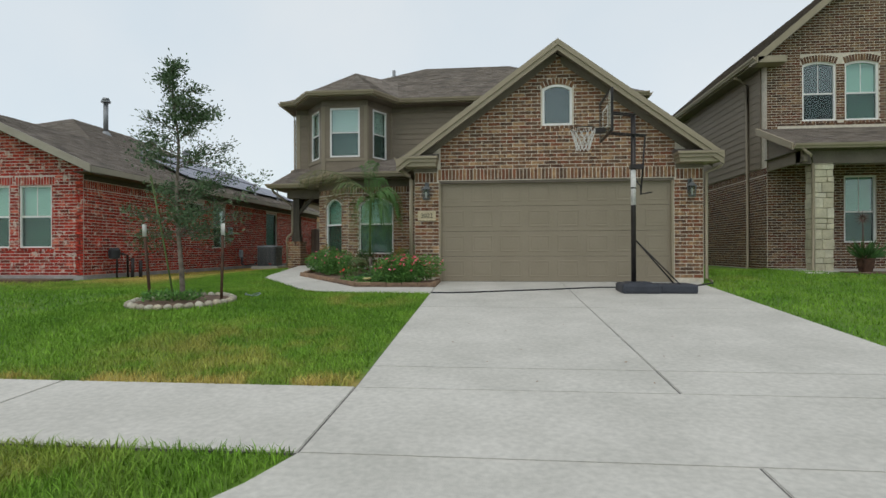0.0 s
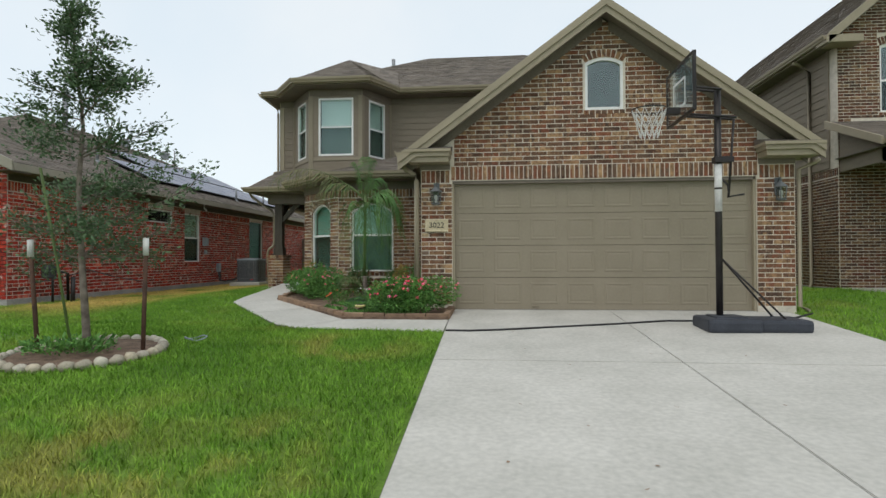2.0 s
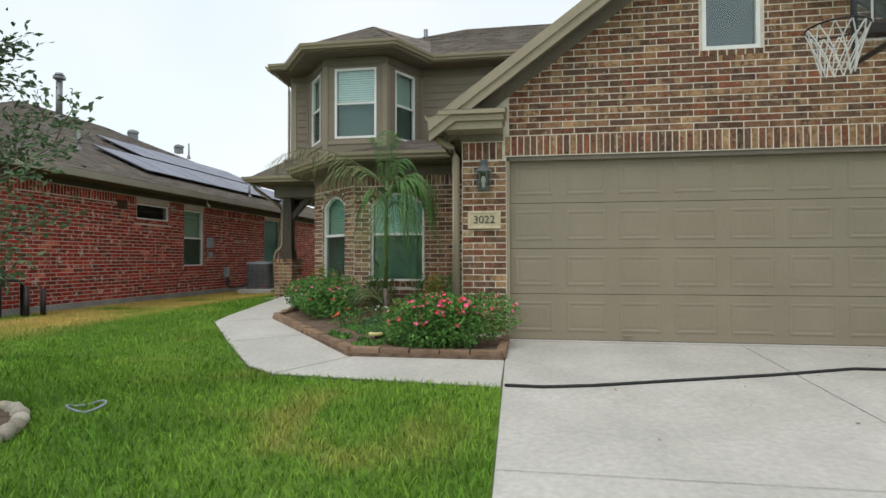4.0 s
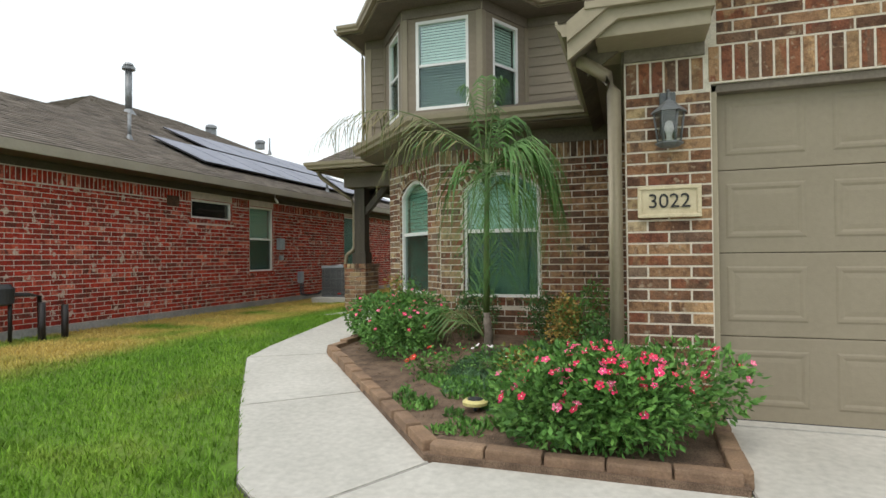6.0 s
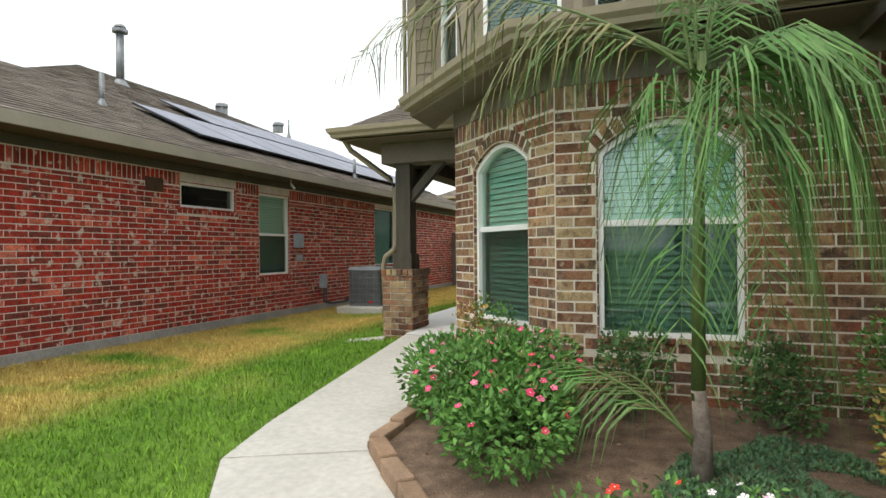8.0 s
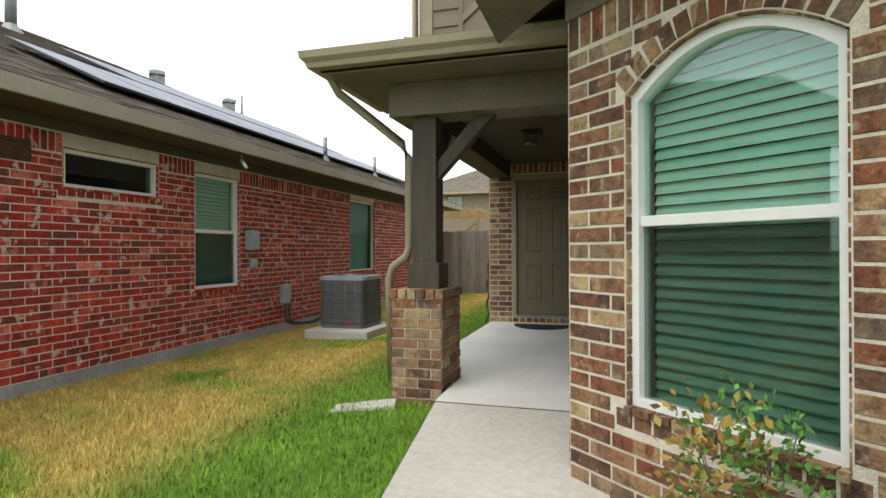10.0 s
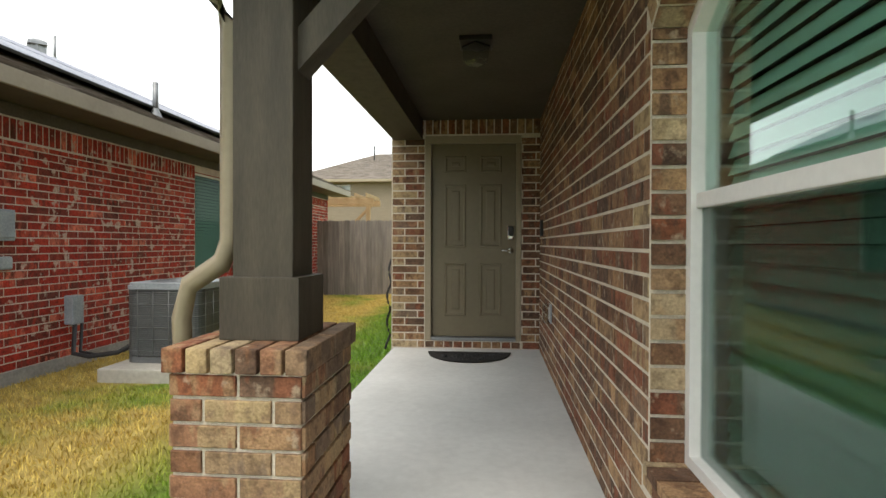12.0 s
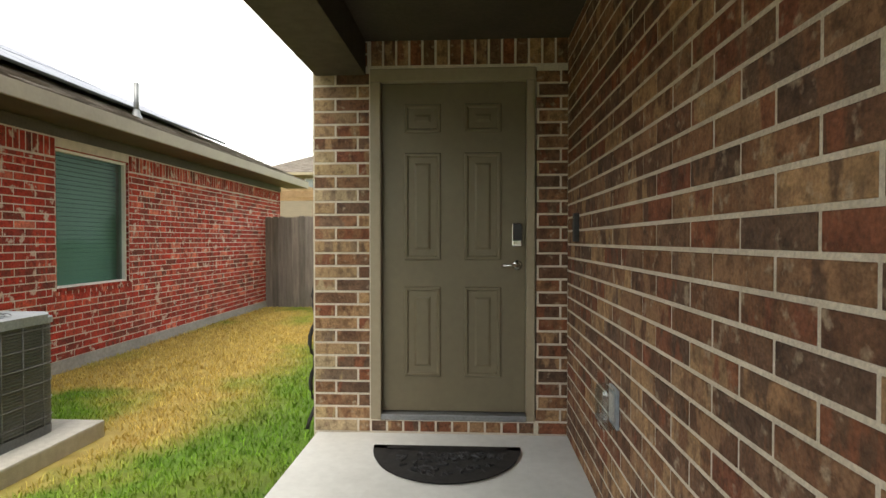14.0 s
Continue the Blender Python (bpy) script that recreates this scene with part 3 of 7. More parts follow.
def shingles(parent, corners, material=None, course=0.14, tab=0.30, lift=0.012):
    """Courses of tabs over a flat, convex roof face; the first two corners are its eave."""
    p = [Vector(c) for c in corners]
    u = (p[1] - p[0]).normalized()
    n = (p[1] - p[0]).cross(p[2] - p[0]).normalized()
    if n.z < 0:
        n = -n
    v = n.cross(u)
    if v.z < 0:
        v = -v
    flat = [((q - p[0]).dot(u), (q - p[0]).dot(v)) for q in p]
    vmax = max(b for _, b in flat)
    rng = random.Random(round(p[0].x * 100 + p[0].y * 10 + p[2].z))
    vs, fs = [], []

    def span(h):
        xs = []
        for (a0, b0), (a1, b1) in zip(flat, flat[1:] + flat[:1]):
            if (b0 - h) * (b1 - h) <= 0 and b0 != b1:
                xs.append(a0 + (a1 - a0) * (h - b0) / (b1 - b0))
        return (min(xs), max(xs)) if len(xs) > 1 else None

    h = 0.0
    while h < vmax - 0.01:
        h1 = min(h + course, vmax)
        s0, s1 = span(h + 1e-4), span(h1 - 1e-4)
        if s0 and s1:
            a = s0[0]
            a -= rng.uniform(0, tab)
            while a < s0[1]:
                w = tab * rng.uniform(0.6, 1.3)
                l0, r0 = max(a, s0[0]), min(a + w, s0[1])
                l1, r1 = min(max(a, s1[0]), s1[1]), max(min(a + w, s1[1]), s1[0])
                if r0 - l0 > 0.01:
                    i = len(vs)
                    k = lift * rng.uniform(0.6, 1.2)
                    e = 0.003
                    for q, hh, up in ((l0 + e, h, k), (r0 - e, h, k), (r1 - e, h1, 0.001), (l1 + e, h1, 0.001), (l0 + e, h, -0.004), (r0 - e, h, -0.004)):
                        vs.append(p[0] + u * q + v * hh + n * up)
                    fs.extend([(i, i + 1, i + 2, i + 3), (i + 4, i + 5, i + 1, i)])
                a += w
        h = h1
    ob = mesh_object("shingle_courses", vs, fs, material or M_SHINGLE, parent)
    return tagged(ob, kind="stuff")


def roof_faces(name, label, faces, thick=0.1, category="roof"):
    """A roof of flat faces with a solid deck under the courses."""
    vs, fs = [], []
    for f in faces:
        i, k = len(vs), len(f)
        vs.extend(Vector(q) - Z * 0.006 for q in f)
        vs.extend(Vector(q) - Z * thick for q in f)
        fs.append(tuple(range(i, i + k)))
        fs.append(tuple(range(i + 2 * k - 1, i + k - 1, -1)))
        fs.extend((i + j, i + k + j, i + k + (j + 1) % k, i + (j + 1) % k) for j in range(k))
    deck = mesh_object(name, vs, fs, M_SHINGLE)
    tagged(deck, label, category, kind="structure")
    for f in faces:
        shingles(deck, f)
    return deck


def lap_siding(wall, z0, z1, material, step=0.17, clear=()):
    """Lap boards on a wall, each a wedge; clear: (u0, u1, z0, z1) left out."""
    z = z0
    while z < z1 - 0.02:
        h = min(step, z1 - z)
        free = [(0.0, wall.len)]
        for q in clear:
            if q[2] < z + h / 2 < q[3]:
                free = [s for f0, f1 in free for s in ((f0, min(f1, q[0])), (max(f0, q[1]), f1)) if s[1] - s[0] > 0.02]
        for f0, f1 in free:
            bm = bmesh.new()
            ring = [(0.0, z), (-0.022, z), (-0.006, z + h), (0.0, z + h)]
            a = [bm.verts.new(wall.m @ Vector((f0, d, zz))) for d, zz in ring]
            b = [bm.verts.new(wall.m @ Vector((f1, d, zz))) for d, zz in ring]
            for j in range(4):
                bm.faces.new((a[j], a[(j + 1) % 4], b[(j + 1) % 4], b[j]))
            bm.faces.new(a)
            bm.faces.new(b[::-1])
            part("board", bm, material, wall.ob)
        z += h


def window_unit(name, wall, o, label, blinds=True, split=0.5, mullion=False, frame_w=0.045, setback=0.05, screen=True, tint=None, glazing=None):
    """A white vinyl sash window in an opening, with blinds behind and a screen over the lower sash."""
    u0, u1, z0, z1, rise = o
    t = thing(name, label, "window", kind="structure")
    m = wall.m

    def ring(i0, name2, depth0, depth1, mat, parent):
        k = 14
        outer, inner = [], []
        pts = [(u0, z0), (u1, z0)]
        pts += [(u1 + (u0 - u1) * j / k, wall.head(o, u1 + (u0 - u1) * j / k)) for j in range(k + 1)]
        c = Vector(((u0 + u1) / 2, (z0 + z1) / 2))
        sx, sz = 1 - 2 * i0 / (u1 - u0), 1 - 2 * i0 / (z1 - z0)
        bm = bmesh.new()
        rows = []
        for d in (depth0, depth1):
            rows.append([bm.verts.new(m @ Vector((u, d, z))) for u, z in pts])
            rows.append([bm.verts.new(m @ Vector((c.x + (u - c.x) * sx, d, c.y + (z - c.y) * sz))) for u, z in pts])
        q = len(pts)
        for a, b in ((0, 1), (1, 3), (3, 2), (2, 0)):
            for j in range(q):
                bm.faces.new((rows[a][j], rows[a][(j + 1) % q], rows[b][(j + 1) % q], rows[b][j]))
        return part(name2, bm, mat, parent)

    fr = ring(frame_w, "window_frame", setback - 0.02, setback + 0.05, M_WHITE, t)
    zm = z0 + (z1 - z0) * split
    i = frame_w
    if split:
        box("meeting_rail", (u0 + i, setback - 0.005, zm - 0.02), (u1 - i, setback + 0.045, zm + 0.025), M_WHITE, t, m=m, bevel=0.004)
    if mullion:
        box("muntin", ((u0 + u1) / 2 - 0.008, setback + 0.012, zm), ((u0 + u1) / 2 + 0.008, setback + 0.03, z1 - 0.03), M_WHITE, t, m=m, bevel=0.002)

    def pane(name2, za, zb, d, mat, arched):
        k = 12
        pts = [(u0 + i * 0.9, za), (u1 - i * 0.9, za)]
        if arched:
            pts += [(u1 - i * 0.9 - (u1 - u0 - 1.8 * i) * j / k, wall.head(o, u1 - i * 0.9 - (u1 - u0 - 1.8 * i) * j / k) - i * 0.9) for j in range(k + 1)]
        else:
            pts += [(u1 - i * 0.9, zb), (u0 + i * 0.9, zb)]
        bm = bmesh.new()
        fv = [bm.verts.new(m @ Vector((u, d, z))) for u, z in pts]
        bm.faces.new(fv)
        r = bmesh.ops.extrude_face_region(bm, geom=list(bm.faces))
        bmesh.ops.translate(bm, vec=-wall.n * 0.004, verts=[g for g in r["geom"] if isinstance(g, bmesh.types.BMVert)])
        ob = part(name2, bm, mat, t)
        ob.visible_shadow = False
        return ob

    if split:
        pane("pane", z0 + i * 0.9, zm, setback + 0.035, M_GLASS, False)
        pane("pane", zm, z1, setback + 0.02, M_GLASS, True)
        if screen:
            pane("screen", z0 + i * 0.9, zm - 0.02, setback + 0.012, M_SCREEN, False)
    else:
        pane("pane", z0 + i * 0.9, z1 - i, setback + 0.02, glazing or (M_SCREEN if screen else M_GLASS), bool(rise))
    if blinds:
        vs, fs = [], []
        z, rng = z0 + 0.03, random.Random(name)
        while z < z1 - 0.03:
            tilt = 0.018 + rng.uniform(-0.002, 0.002)
            j = len(vs)
            half = 0.0
            if rise and z > z1 - rise:
                half = (u1 - u0) / 2 * (1 - math.sqrt(max(0.0, (z1 - z) / rise)))
            for u, d, zz in ((u0 + i + half, 0.0, 0.0), (u1 - i - half, 0.0, 0.0), (u1 - i - half, tilt, 0.0475), (u0 + i + half, tilt, 0.0475)):
                vs.append(m @ Vector((u, setback + 0.085 + d, z + zz)))
            fs.append((j, j + 1, j + 2, j + 3))
            z += 0.05
        mesh_object("blinds", vs, fs, tint or M_BLIND, t, "closed pale green horizontal blinds")
    box("reveal_back", (u0 - 0.05, setback + 0.14, z0 - 0.05), (u1 + 0.05, setback + 0.16, z1 + 0.05), M_DARK, t, m=m, bevel=0)
    return t


# ---- ground ----
def spread_axis(lo, hi, step, far):
    inner = list(np.arange(lo, hi + 1e-6, step))
    out = [lo - d for d in (2, 6, 15, 40, 120, far)][::-1]
    return out + inner + [hi + d for d in (2, 6, 15, 40, 120, far)]


gx, gy = spread_axis(-12, 12, 0.3, 700), spread_axis(-3, 32, 0.3, 900)
gv = [(x, y, turf_at(max(min(x, 14), -12), max(min(y, 34), -3))) for y in gy for x in gx]
W = len(gx)
gf = [(j * W + i, j * W + i + 1, (j + 1) * W + i + 1, (j + 1) * W + i) for j in range(len(gy) - 1) for i in range(W - 1)]
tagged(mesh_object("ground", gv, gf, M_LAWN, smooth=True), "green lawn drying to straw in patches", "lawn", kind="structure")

DRIVE_L, DRIVE_R = lambda y: -1.10 - 0.024 * (y - 4.2), lambda y: 3.72 + 0.05 * (y - 4.2)
WALK = [(-1.25, 10.03), (-3.35, 10.22), (-3.75, 10.5), (-5.63, 13.02), (-5.75, 13.6), (-6.12, 16.60), (-5.12, 16.60), (-4.82, 15.2), (-4.80, 13.40), (-4.64, 13.2), (-2.88, 11.05), (-2.85, 11.02), (-1.26, 11.02)]
BED = [(-1.28, 11.0), (-2.9, 11.0), (-4.9, 13.4), (-4.95, 15.5), (-4.0, 14.62), (-1.81, 14.62), (-1.81, 12.06), (-1.28, 12.06)]
PORCH = [(-6.13, 16.62), (-5.13, 16.62), (-5.13, 21.0), (-6.62, 21.0), (-6.62, 17.40), (-6.13, 17.40)]


def paving(name, label, panels, z_of=lambda x, y: slope(y), depth=0.12, joint=True, mat=None):
    top = thing(name, label, "paving", kind="structure")
    for outline in panels:
        c = Vector((sum(p[0] for p in outline) / len(outline), sum(p[1] for p in outline) / len(outline)))
        shrunk = []
        for x, y in outline:
            d = (c - Vector((x, y))).normalized() * 0.007
            shrunk.append((x + d.x, y + d.y))
        prism("slab", shrunk, lambda x, y: z_of(x, y) - depth, z_of, mat or M_CONCRETE, top, bevel=0.006)
        if joint:
            prism("joint", [(x, y) for x, y in outline], lambda x, y: z_of(x, y) - depth, lambda x, y: z_of(x, y) - 0.007, M_JOINT, top)
    return top


C = 1.31
ys = [4.20, 4.84, 8.4, 12.02]
panels = []
for y0, y1 in zip(ys, ys[1:]):
    panels.append([(DRIVE_L(y0), y0), (C, y0), (C, y1), (DRIVE_L(y1), y1)])
    panels.append([(C, y0), (DRIVE_R(y0), y0), (DRIVE_R(y1), y1), (C, y1)])
panels.append([(-1.10, 2.97), (3.66, 2.97), (3.72, 4.20), (-1.10, 4.20)])
panels.append([(-2.9, 0.6), (-2.05, 1.3), (-1.5, 2.1), (-1.22, 2.6), (-1.10, 2.97), (C, 2.97), (C, -3), (-3.2, -3), (-3.2, 0.4)][::-1])
panels.append([(C, -3), (5.8, -3), (5.8, 0.4), (5.5, 0.6), (4.65, 1.3), (4.1, 2.1), (3.8, 2.6), (3.66, 2.97), (C, 2.97)][::-1])
paving("driveway", "pale broom-finished concrete driveway with saw-cut joints", panels)
side = []
for i in range(9):
    x0 = -1.10 - 2.42 * i
    side.append([(x0 - 2.42, 2.97), (x0, 2.97), (x0, 4.22), (x0 - 2.42, 4.22)])
    x1 = 3.69 + 2.42 * i
    side.append([(x1, 2.97), (x1 + 2.42, 2.97), (x1 + 2.42, 4.22), (x1, 4.22)])
paving("pavement", "pale concrete pavement between strips of lawn", side)
paving("front_walk", "pale concrete front walk bending to the porch", [
    [(-1.25, 10.03), (-1.26, 11.02), (-2.85, 11.02), (-3.35, 10.22)], [(-3.35, 10.22), (-2.85, 11.02), (-2.88, 11.05), (-3.80, 12.2), (-4.6, 11.6), (-3.75, 10.5)],
    [(-4.6, 11.6), (-3.80, 12.2), (-4.64, 13.2), (-4.80, 13.40), (-5.63, 13.02)], [(-5.63, 13.02), (-4.80, 13.40), (-4.82, 15.2), (-5.12, 16.60), (-6.12, 16.60), (-5.75, 13.6)]])
paving("porch_floor", "smooth grey concrete porch slab", [PORCH], lambda x, y: 0.785, 0.25, mat=M_PORCH)
prism("planting_bed", BED, lambda x, y: 0.2, lambda x, y: slope(y) + 0.035, M_SOIL)
tagged(bpy.data.objects["planting_bed"], "brown mulch bed beside the house wall", "soil", kind="structure")

prism("garage_floor", [(-1.28, 12.03), (3.62, 12.03), (3.62, 12.4), (-1.28, 12.4)], lambda x, y: 0.4, lambda x, y: 0.572, M_CONCRETE)
tagged(bpy.data.objects["garage_floor"], "pale concrete garage floor edge", "floor", kind="structure")

# ---- the house ----
HB = "brown and buff brick wall with pale mortar"
G, GL, GR = 12.05, -1.82, 4.22
APEX_X, APEX_Z, PITCH = 1.22, 5.53, 0.735


def gable_top(u):
    return APEX_Z - PITCH * abs(u + GL - APEX_X) - 0.12


garage = Wall("wall_garage_front", (GL + 0.004, G), (GR - 0.004, G), 0.55, gable_top, HB, M_MORTAR)
g0, g1 = -1.29 - GL, 3.63 - GL
garage.opening(g0, g1, 0.55, 2.755)
gwin = (0.93 - GL, 1.55 - GL, 3.90, 4.77, 0.09)
garage.opening(*gwin)
garage.build(breaks=(APEX_X - GL,))
garage.soldiers(g0 - 0.02, g1 + 0.02, 2.76, 3.0)
garage.soldiers(0.0, g0 - 0.04, 2.72, 2.94)
garage.soldiers(g1 + 0.04, garage.len, 2.72, 2.94)
garage.arch(gwin, 0.14)
garage.lay(0.66, 2.71, u1=g0)
garage.lay(0.66, 2.71, u0=g1)
garage.lay(3.0, 5.6, bands=((gwin[0] - 0.03, gwin[1] + 0.03, gwin[2] - 0.09, gwin[3] - 0.02), (gwin[0] + 0.1, gwin[1] - 0.1, gwin[3], gwin[3] + 0.14)), u0=0.56, u1=garage.len - 0.56)
garage.soldiers(gwin[0] - 0.03, gwin[1] + 0.03, gwin[2] - 0.085, gwin[2], 0.1)
garage.courses(M_BRICK, single=(0, g0), buff=((0, 0.13),))
window_unit("window_1", garage, gwin, "small arched white gable window", blinds=False, split=0, screen=False, setback=0.03)

gside = Wall("wall_garage_side", (GL, 14.6), (GL, G + 0.003), 0.5, 2.95, HB, M_MORTAR)
gside.build()
gside.lay(0.66, 2.72)
gside.soldiers(0, gside.len, 2.73, 2.93)
gside.courses(M_BRICK, single=(1.0, 2.55), buff=((2.3, 2.6),))
gright = Wall("wall_garage_right", (GR, G + 0.003), (GR, 26), 0.5, 3.2, HB, M_MORTAR)
gright.build()
gright.lay(0.62, 2.95)
gright.courses(M_BRICK)

front = Wall("wall_front", (-4.0, 14.6), (GL + 0.001, 14.6), 0.5, 2.97, HB, M_MORTAR)
w1 = (0.29, 1.23, 1.15, 2.67, 0.2)
front.opening(*w1)
front.build()
front.arch(w1, 0.105)
front.soldiers(0.2, 1.32, 1.06, 1.15, 0.1)
front.soldiers(0, front.len, 2.778, 2.96)
front.lay(0.637, 2.772, bands=((0.2, 1.32, 1.05, 1.15),))
front.courses(M_BRICK, single=(0, 2.2), buff=((0, 0.2),))
lined_reveal(front, w1, 0.03)
window_unit("window_2", front, w1, "arched white sash window with closed blinds", split=0.53)

bay = Wall("wall_bay", (-5.135, 15.66), (-4.0, 14.6), 0.5, 2.97, HB, M_MORTAR)
w2 = (0.35, 1.215, 1.15, 2.69, 0.18)
bay.opening(*w2)
bay.build()
bay.arch(w2, 0.105)
bay.soldiers(0.29, 1.275, 1.06, 1.15, 0.1)
bay.soldiers(0, bay.len, 2.795, 2.96)
bay.lay(0.651, 2.787, bands=((0.29, 1.275, 1.05, 1.15),))
bay.courses(M_BRICK, single=(0, 1.7), buff=((0, 0.12), (0.24, 0.36), (1.2, 1.3), (1.42, 1.6)))
lined_reveal(bay, w2, 0.03)
window_unit("window_3", bay, w2, "narrow arched white sash window with blinds", split=0.525)

porch = Wall("wall_porch", (-5.135, 21.0), (-5.135, 15.66), 0.6, 3.12, HB, M_MORTAR)
w3 = (3.90, 5.01, 1.17, 2.69, 0.18)
porch.opening(*w3)
porch.build()
porch.arch(w3, 0.105)
porch.soldiers(3.84, 5.07, 1.08, 1.17, 0.1)
porch.lay(0.761, 3.1, start=0.119, bands=((3.84, 5.07, 1.07, 1.17),))
porch.courses(M_BRICK, single=(0.0, 2.2), buff=((3.78, 3.92), (5.23, 5.36)))
lined_reveal(porch, w3, 0.104)
window_unit("window_7", porch, w3, "narrow arched white sash window on the porch", split=0.53, setback=0.125)

entry = Wall("wall_entry", (-6.636, 21.0), (-5.132, 21.0), 0.6, 3.12, HB, M_MORTAR)
d0, d1 = 0.34, 1.31
entry.opening(d0, d1, 0.86, 2.94)
entry.build()
entry.lay(0.785, 2.93, bands=((d0, d1, 0.7, 0.87),))
entry.soldiers(0.34, entry.len, 2.95, 3.14)
entry.lay(2.95, 3.1, u1=0.33)
entry.soldiers(d0, d1, 0.787, 0.86, 0.1)
entry.courses(M_BRICK, single=(0, 1.5), buff=((0, 0.14),))
gap = Wall("wall_left", (-6.64, 26.0), (-6.64, 21.003), 0.5, 3.2, HB, M_MORTAR)
gap.build()
gap.lay(0.62, 3.1)
gap.courses(M_BRICK)
rear = Wall("wall_rear", (GR, 26.0), (-6.64, 26.0), 0.4, 6.0, HB, M_MORTAR)
rear.build()

# upper floor, lap siding
UY, UL = 18.2, -6.73
upper = Wall("wall_upper_front", (UL, UY), (GR, UY), 3.2, 6.02, "taupe lap siding on the upper floor", M_SIDING)
upper.build()
lap_siding(upper, 3.55, 5.85, M_SIDING)
ul = Wall("wall_upper_left", (UL, 26.0), (UL, UY), 3.12, 6.02, "taupe lap siding on the upper floor", M_SIDING)
ul.build()
lap_siding(ul, 3.3, 5.85, M_SIDING)
ur = Wall("wall_upper_right", (GR, UY), (GR, 26.0), 3.12, 6.02, "taupe lap siding on the upper floor", M_SIDING)
ur.build()
trims = thing("trim", "tan painted corner boards and frieze", "trim", kind="structure")
box("corner_board", (UL - 0.03, UY - 0.03, 3.3), (UL + 0.11, UY + 0.0, 5.95), M_TRIM, trims)
box("frieze_board", (UL, UY - 0.035, 5.80), (-6.0, UY - 0.001, 5.97), M_FRIEZE, trims)
box("frieze_board", (-3.55, UY - 0.035, 5.80), (GR, UY - 0.001, 5.97), M_FRIEZE, trims)

BAY_U = [(-6.34, UY), (-5.50, 17.1), (-4.08, 17.1), (-3.50, UY)]
for i, (p, q) in enumerate(zip(BAY_U, BAY_U[1:])):
    w = Wall("wall_upper_bay", p, q, 3.2, 5.97, "taupe panelled bay of the upper floor", M_SIDING, thick=0.12)
    o = (0.24, w.len - 0.23, 4.18, 5.72, 0.0) if i == 1 else ((0.36, 1.08, 4.18, 5.72, 0.0) if i == 0 else (0.28, 0.96, 4.18, 5.72, 0.0))
    w.opening(*o)
    w.build()
    window_unit("window_%d" % (4 + i), w, o, "white upper bay sash window with pale blinds", split=0.5, setback=0.02, frame_w=0.05, tint=M_SKYBLIND)
    box("corner_trim", (-0.02, -0.02, 3.5), (0.09, 0, 5.9), M_TAN, trims, m=w.m)
    box("corner_trim", (w.len - 0.09, -0.02, 3.5), (w.len + 0.02, 0, 5.9), M_TAN, trims, m=w.m)
    box("sill_board", (0.09, -0.018, 4.05), (w.len - 0.09, 0, 4.14), M_TAN, trims, m=w.m)
    box("frieze_board", (0.0, -0.026, 5.78), (w.len, 0, 5.96), M_FRIEZE, trims, m=w.m)

GUTTER = [(-0.01, -0.115), (0.075, -0.115), (0.085, -0.08), (0.115, -0.05), (0.125, 0.0), (0.108, 0.0), (0.10, -0.03), (0.0, -0.03)]


def eave(name, path, z, overhang_wall, inset, thick=0.16):
    """Fascia, gutter and level soffit along an eave; inset: the wall side of the soffit."""
    t = thing(name, "tan painted eave with a gutter", "eave", kind="structure")
    sweep("fascia", [(x, y, z) for x, y in path], [(-0.03, -thick), (0.0, -thick), (0.0, 0.0), (-0.03, 0.0)], M_TRIM, t)
    sweep("gutter", [(x, y, z) for x, y in path], GUTTER, M_TRIM, t)
    outline = list(path) + list(inset)
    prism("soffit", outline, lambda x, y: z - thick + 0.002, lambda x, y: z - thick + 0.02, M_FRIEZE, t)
    return t


# main upper roof: hip, with the bay's own hip in front
EZ = 6.12
ridge_l, ridge_r = (-2.85, 22.0, 8.45), (0.4, 22.0, 8.45)
el, er, ef, eb = -7.1, 4.62, 17.75, 26.4
roof_faces("roof_main", "weathered brown shingle hip roof", [
    [(el, ef, EZ), (er, ef, EZ), ridge_r, ridge_l], [(el, eb, EZ), (el, ef, EZ), ridge_l], [(er, ef, EZ), (er, eb, EZ), ridge_r], [(er, eb, EZ), (el, eb, EZ), ridge_l, ridge_r]])
turret = [(-6.62, 17.75), (-5.78, 16.66), (-3.80, 16.66), (-3.22, 17.75)]
apex = (-4.85, 18.75, 7.32)
roof_faces("roof_bay", "weathered brown shingle hip over the bay", [
    [(*turret[0], EZ), (*turret[1], EZ), apex], [(*turret[1], EZ), (*turret[2], EZ), apex], [(*turret[2], EZ), (*turret[3], EZ), apex],
    [(*turret[3], EZ), (-3.6, 19.8, 7.25), apex], [(-6.1, 19.8, 7.25), (*turret[0], EZ), apex]])
eave("eave_upper", [(el, ef), turret[0], turret[1], turret[2], turret[3], (er, ef)], EZ, 0, [(er, UY), (-3.5, UY), (-4.08, 17.1), (-5.5, 17.1), (-6.34, UY), (el, UY)])
eave("eave_upper_left", [(el, eb), (el, ef)], EZ, 0, [(UL, ef), (UL, eb)], thick=0.165)
eave("eave_upper_right", [(er, ef), (er, eb)], EZ, 0, [(GR, eb), (GR, ef)], thick=0.165)
tube("roof_vent", [(-3.95, 21.0, 7.6), (-3.95, 21.0, 8.1)], 0.06, M_METAL)
tagged(bpy.data.objects["roof_vent"], "short dark metal vent on the roof", "vent")

# skirt roof over the bay and the front wall
SZ, SL = 3.28, 0.30


def skirt_b(x, y):
    return SZ + SL * (x + y - 10.03) / math.sqrt(2)


def skirt_a(y):
    return SZ + SL * (y - 14.2)


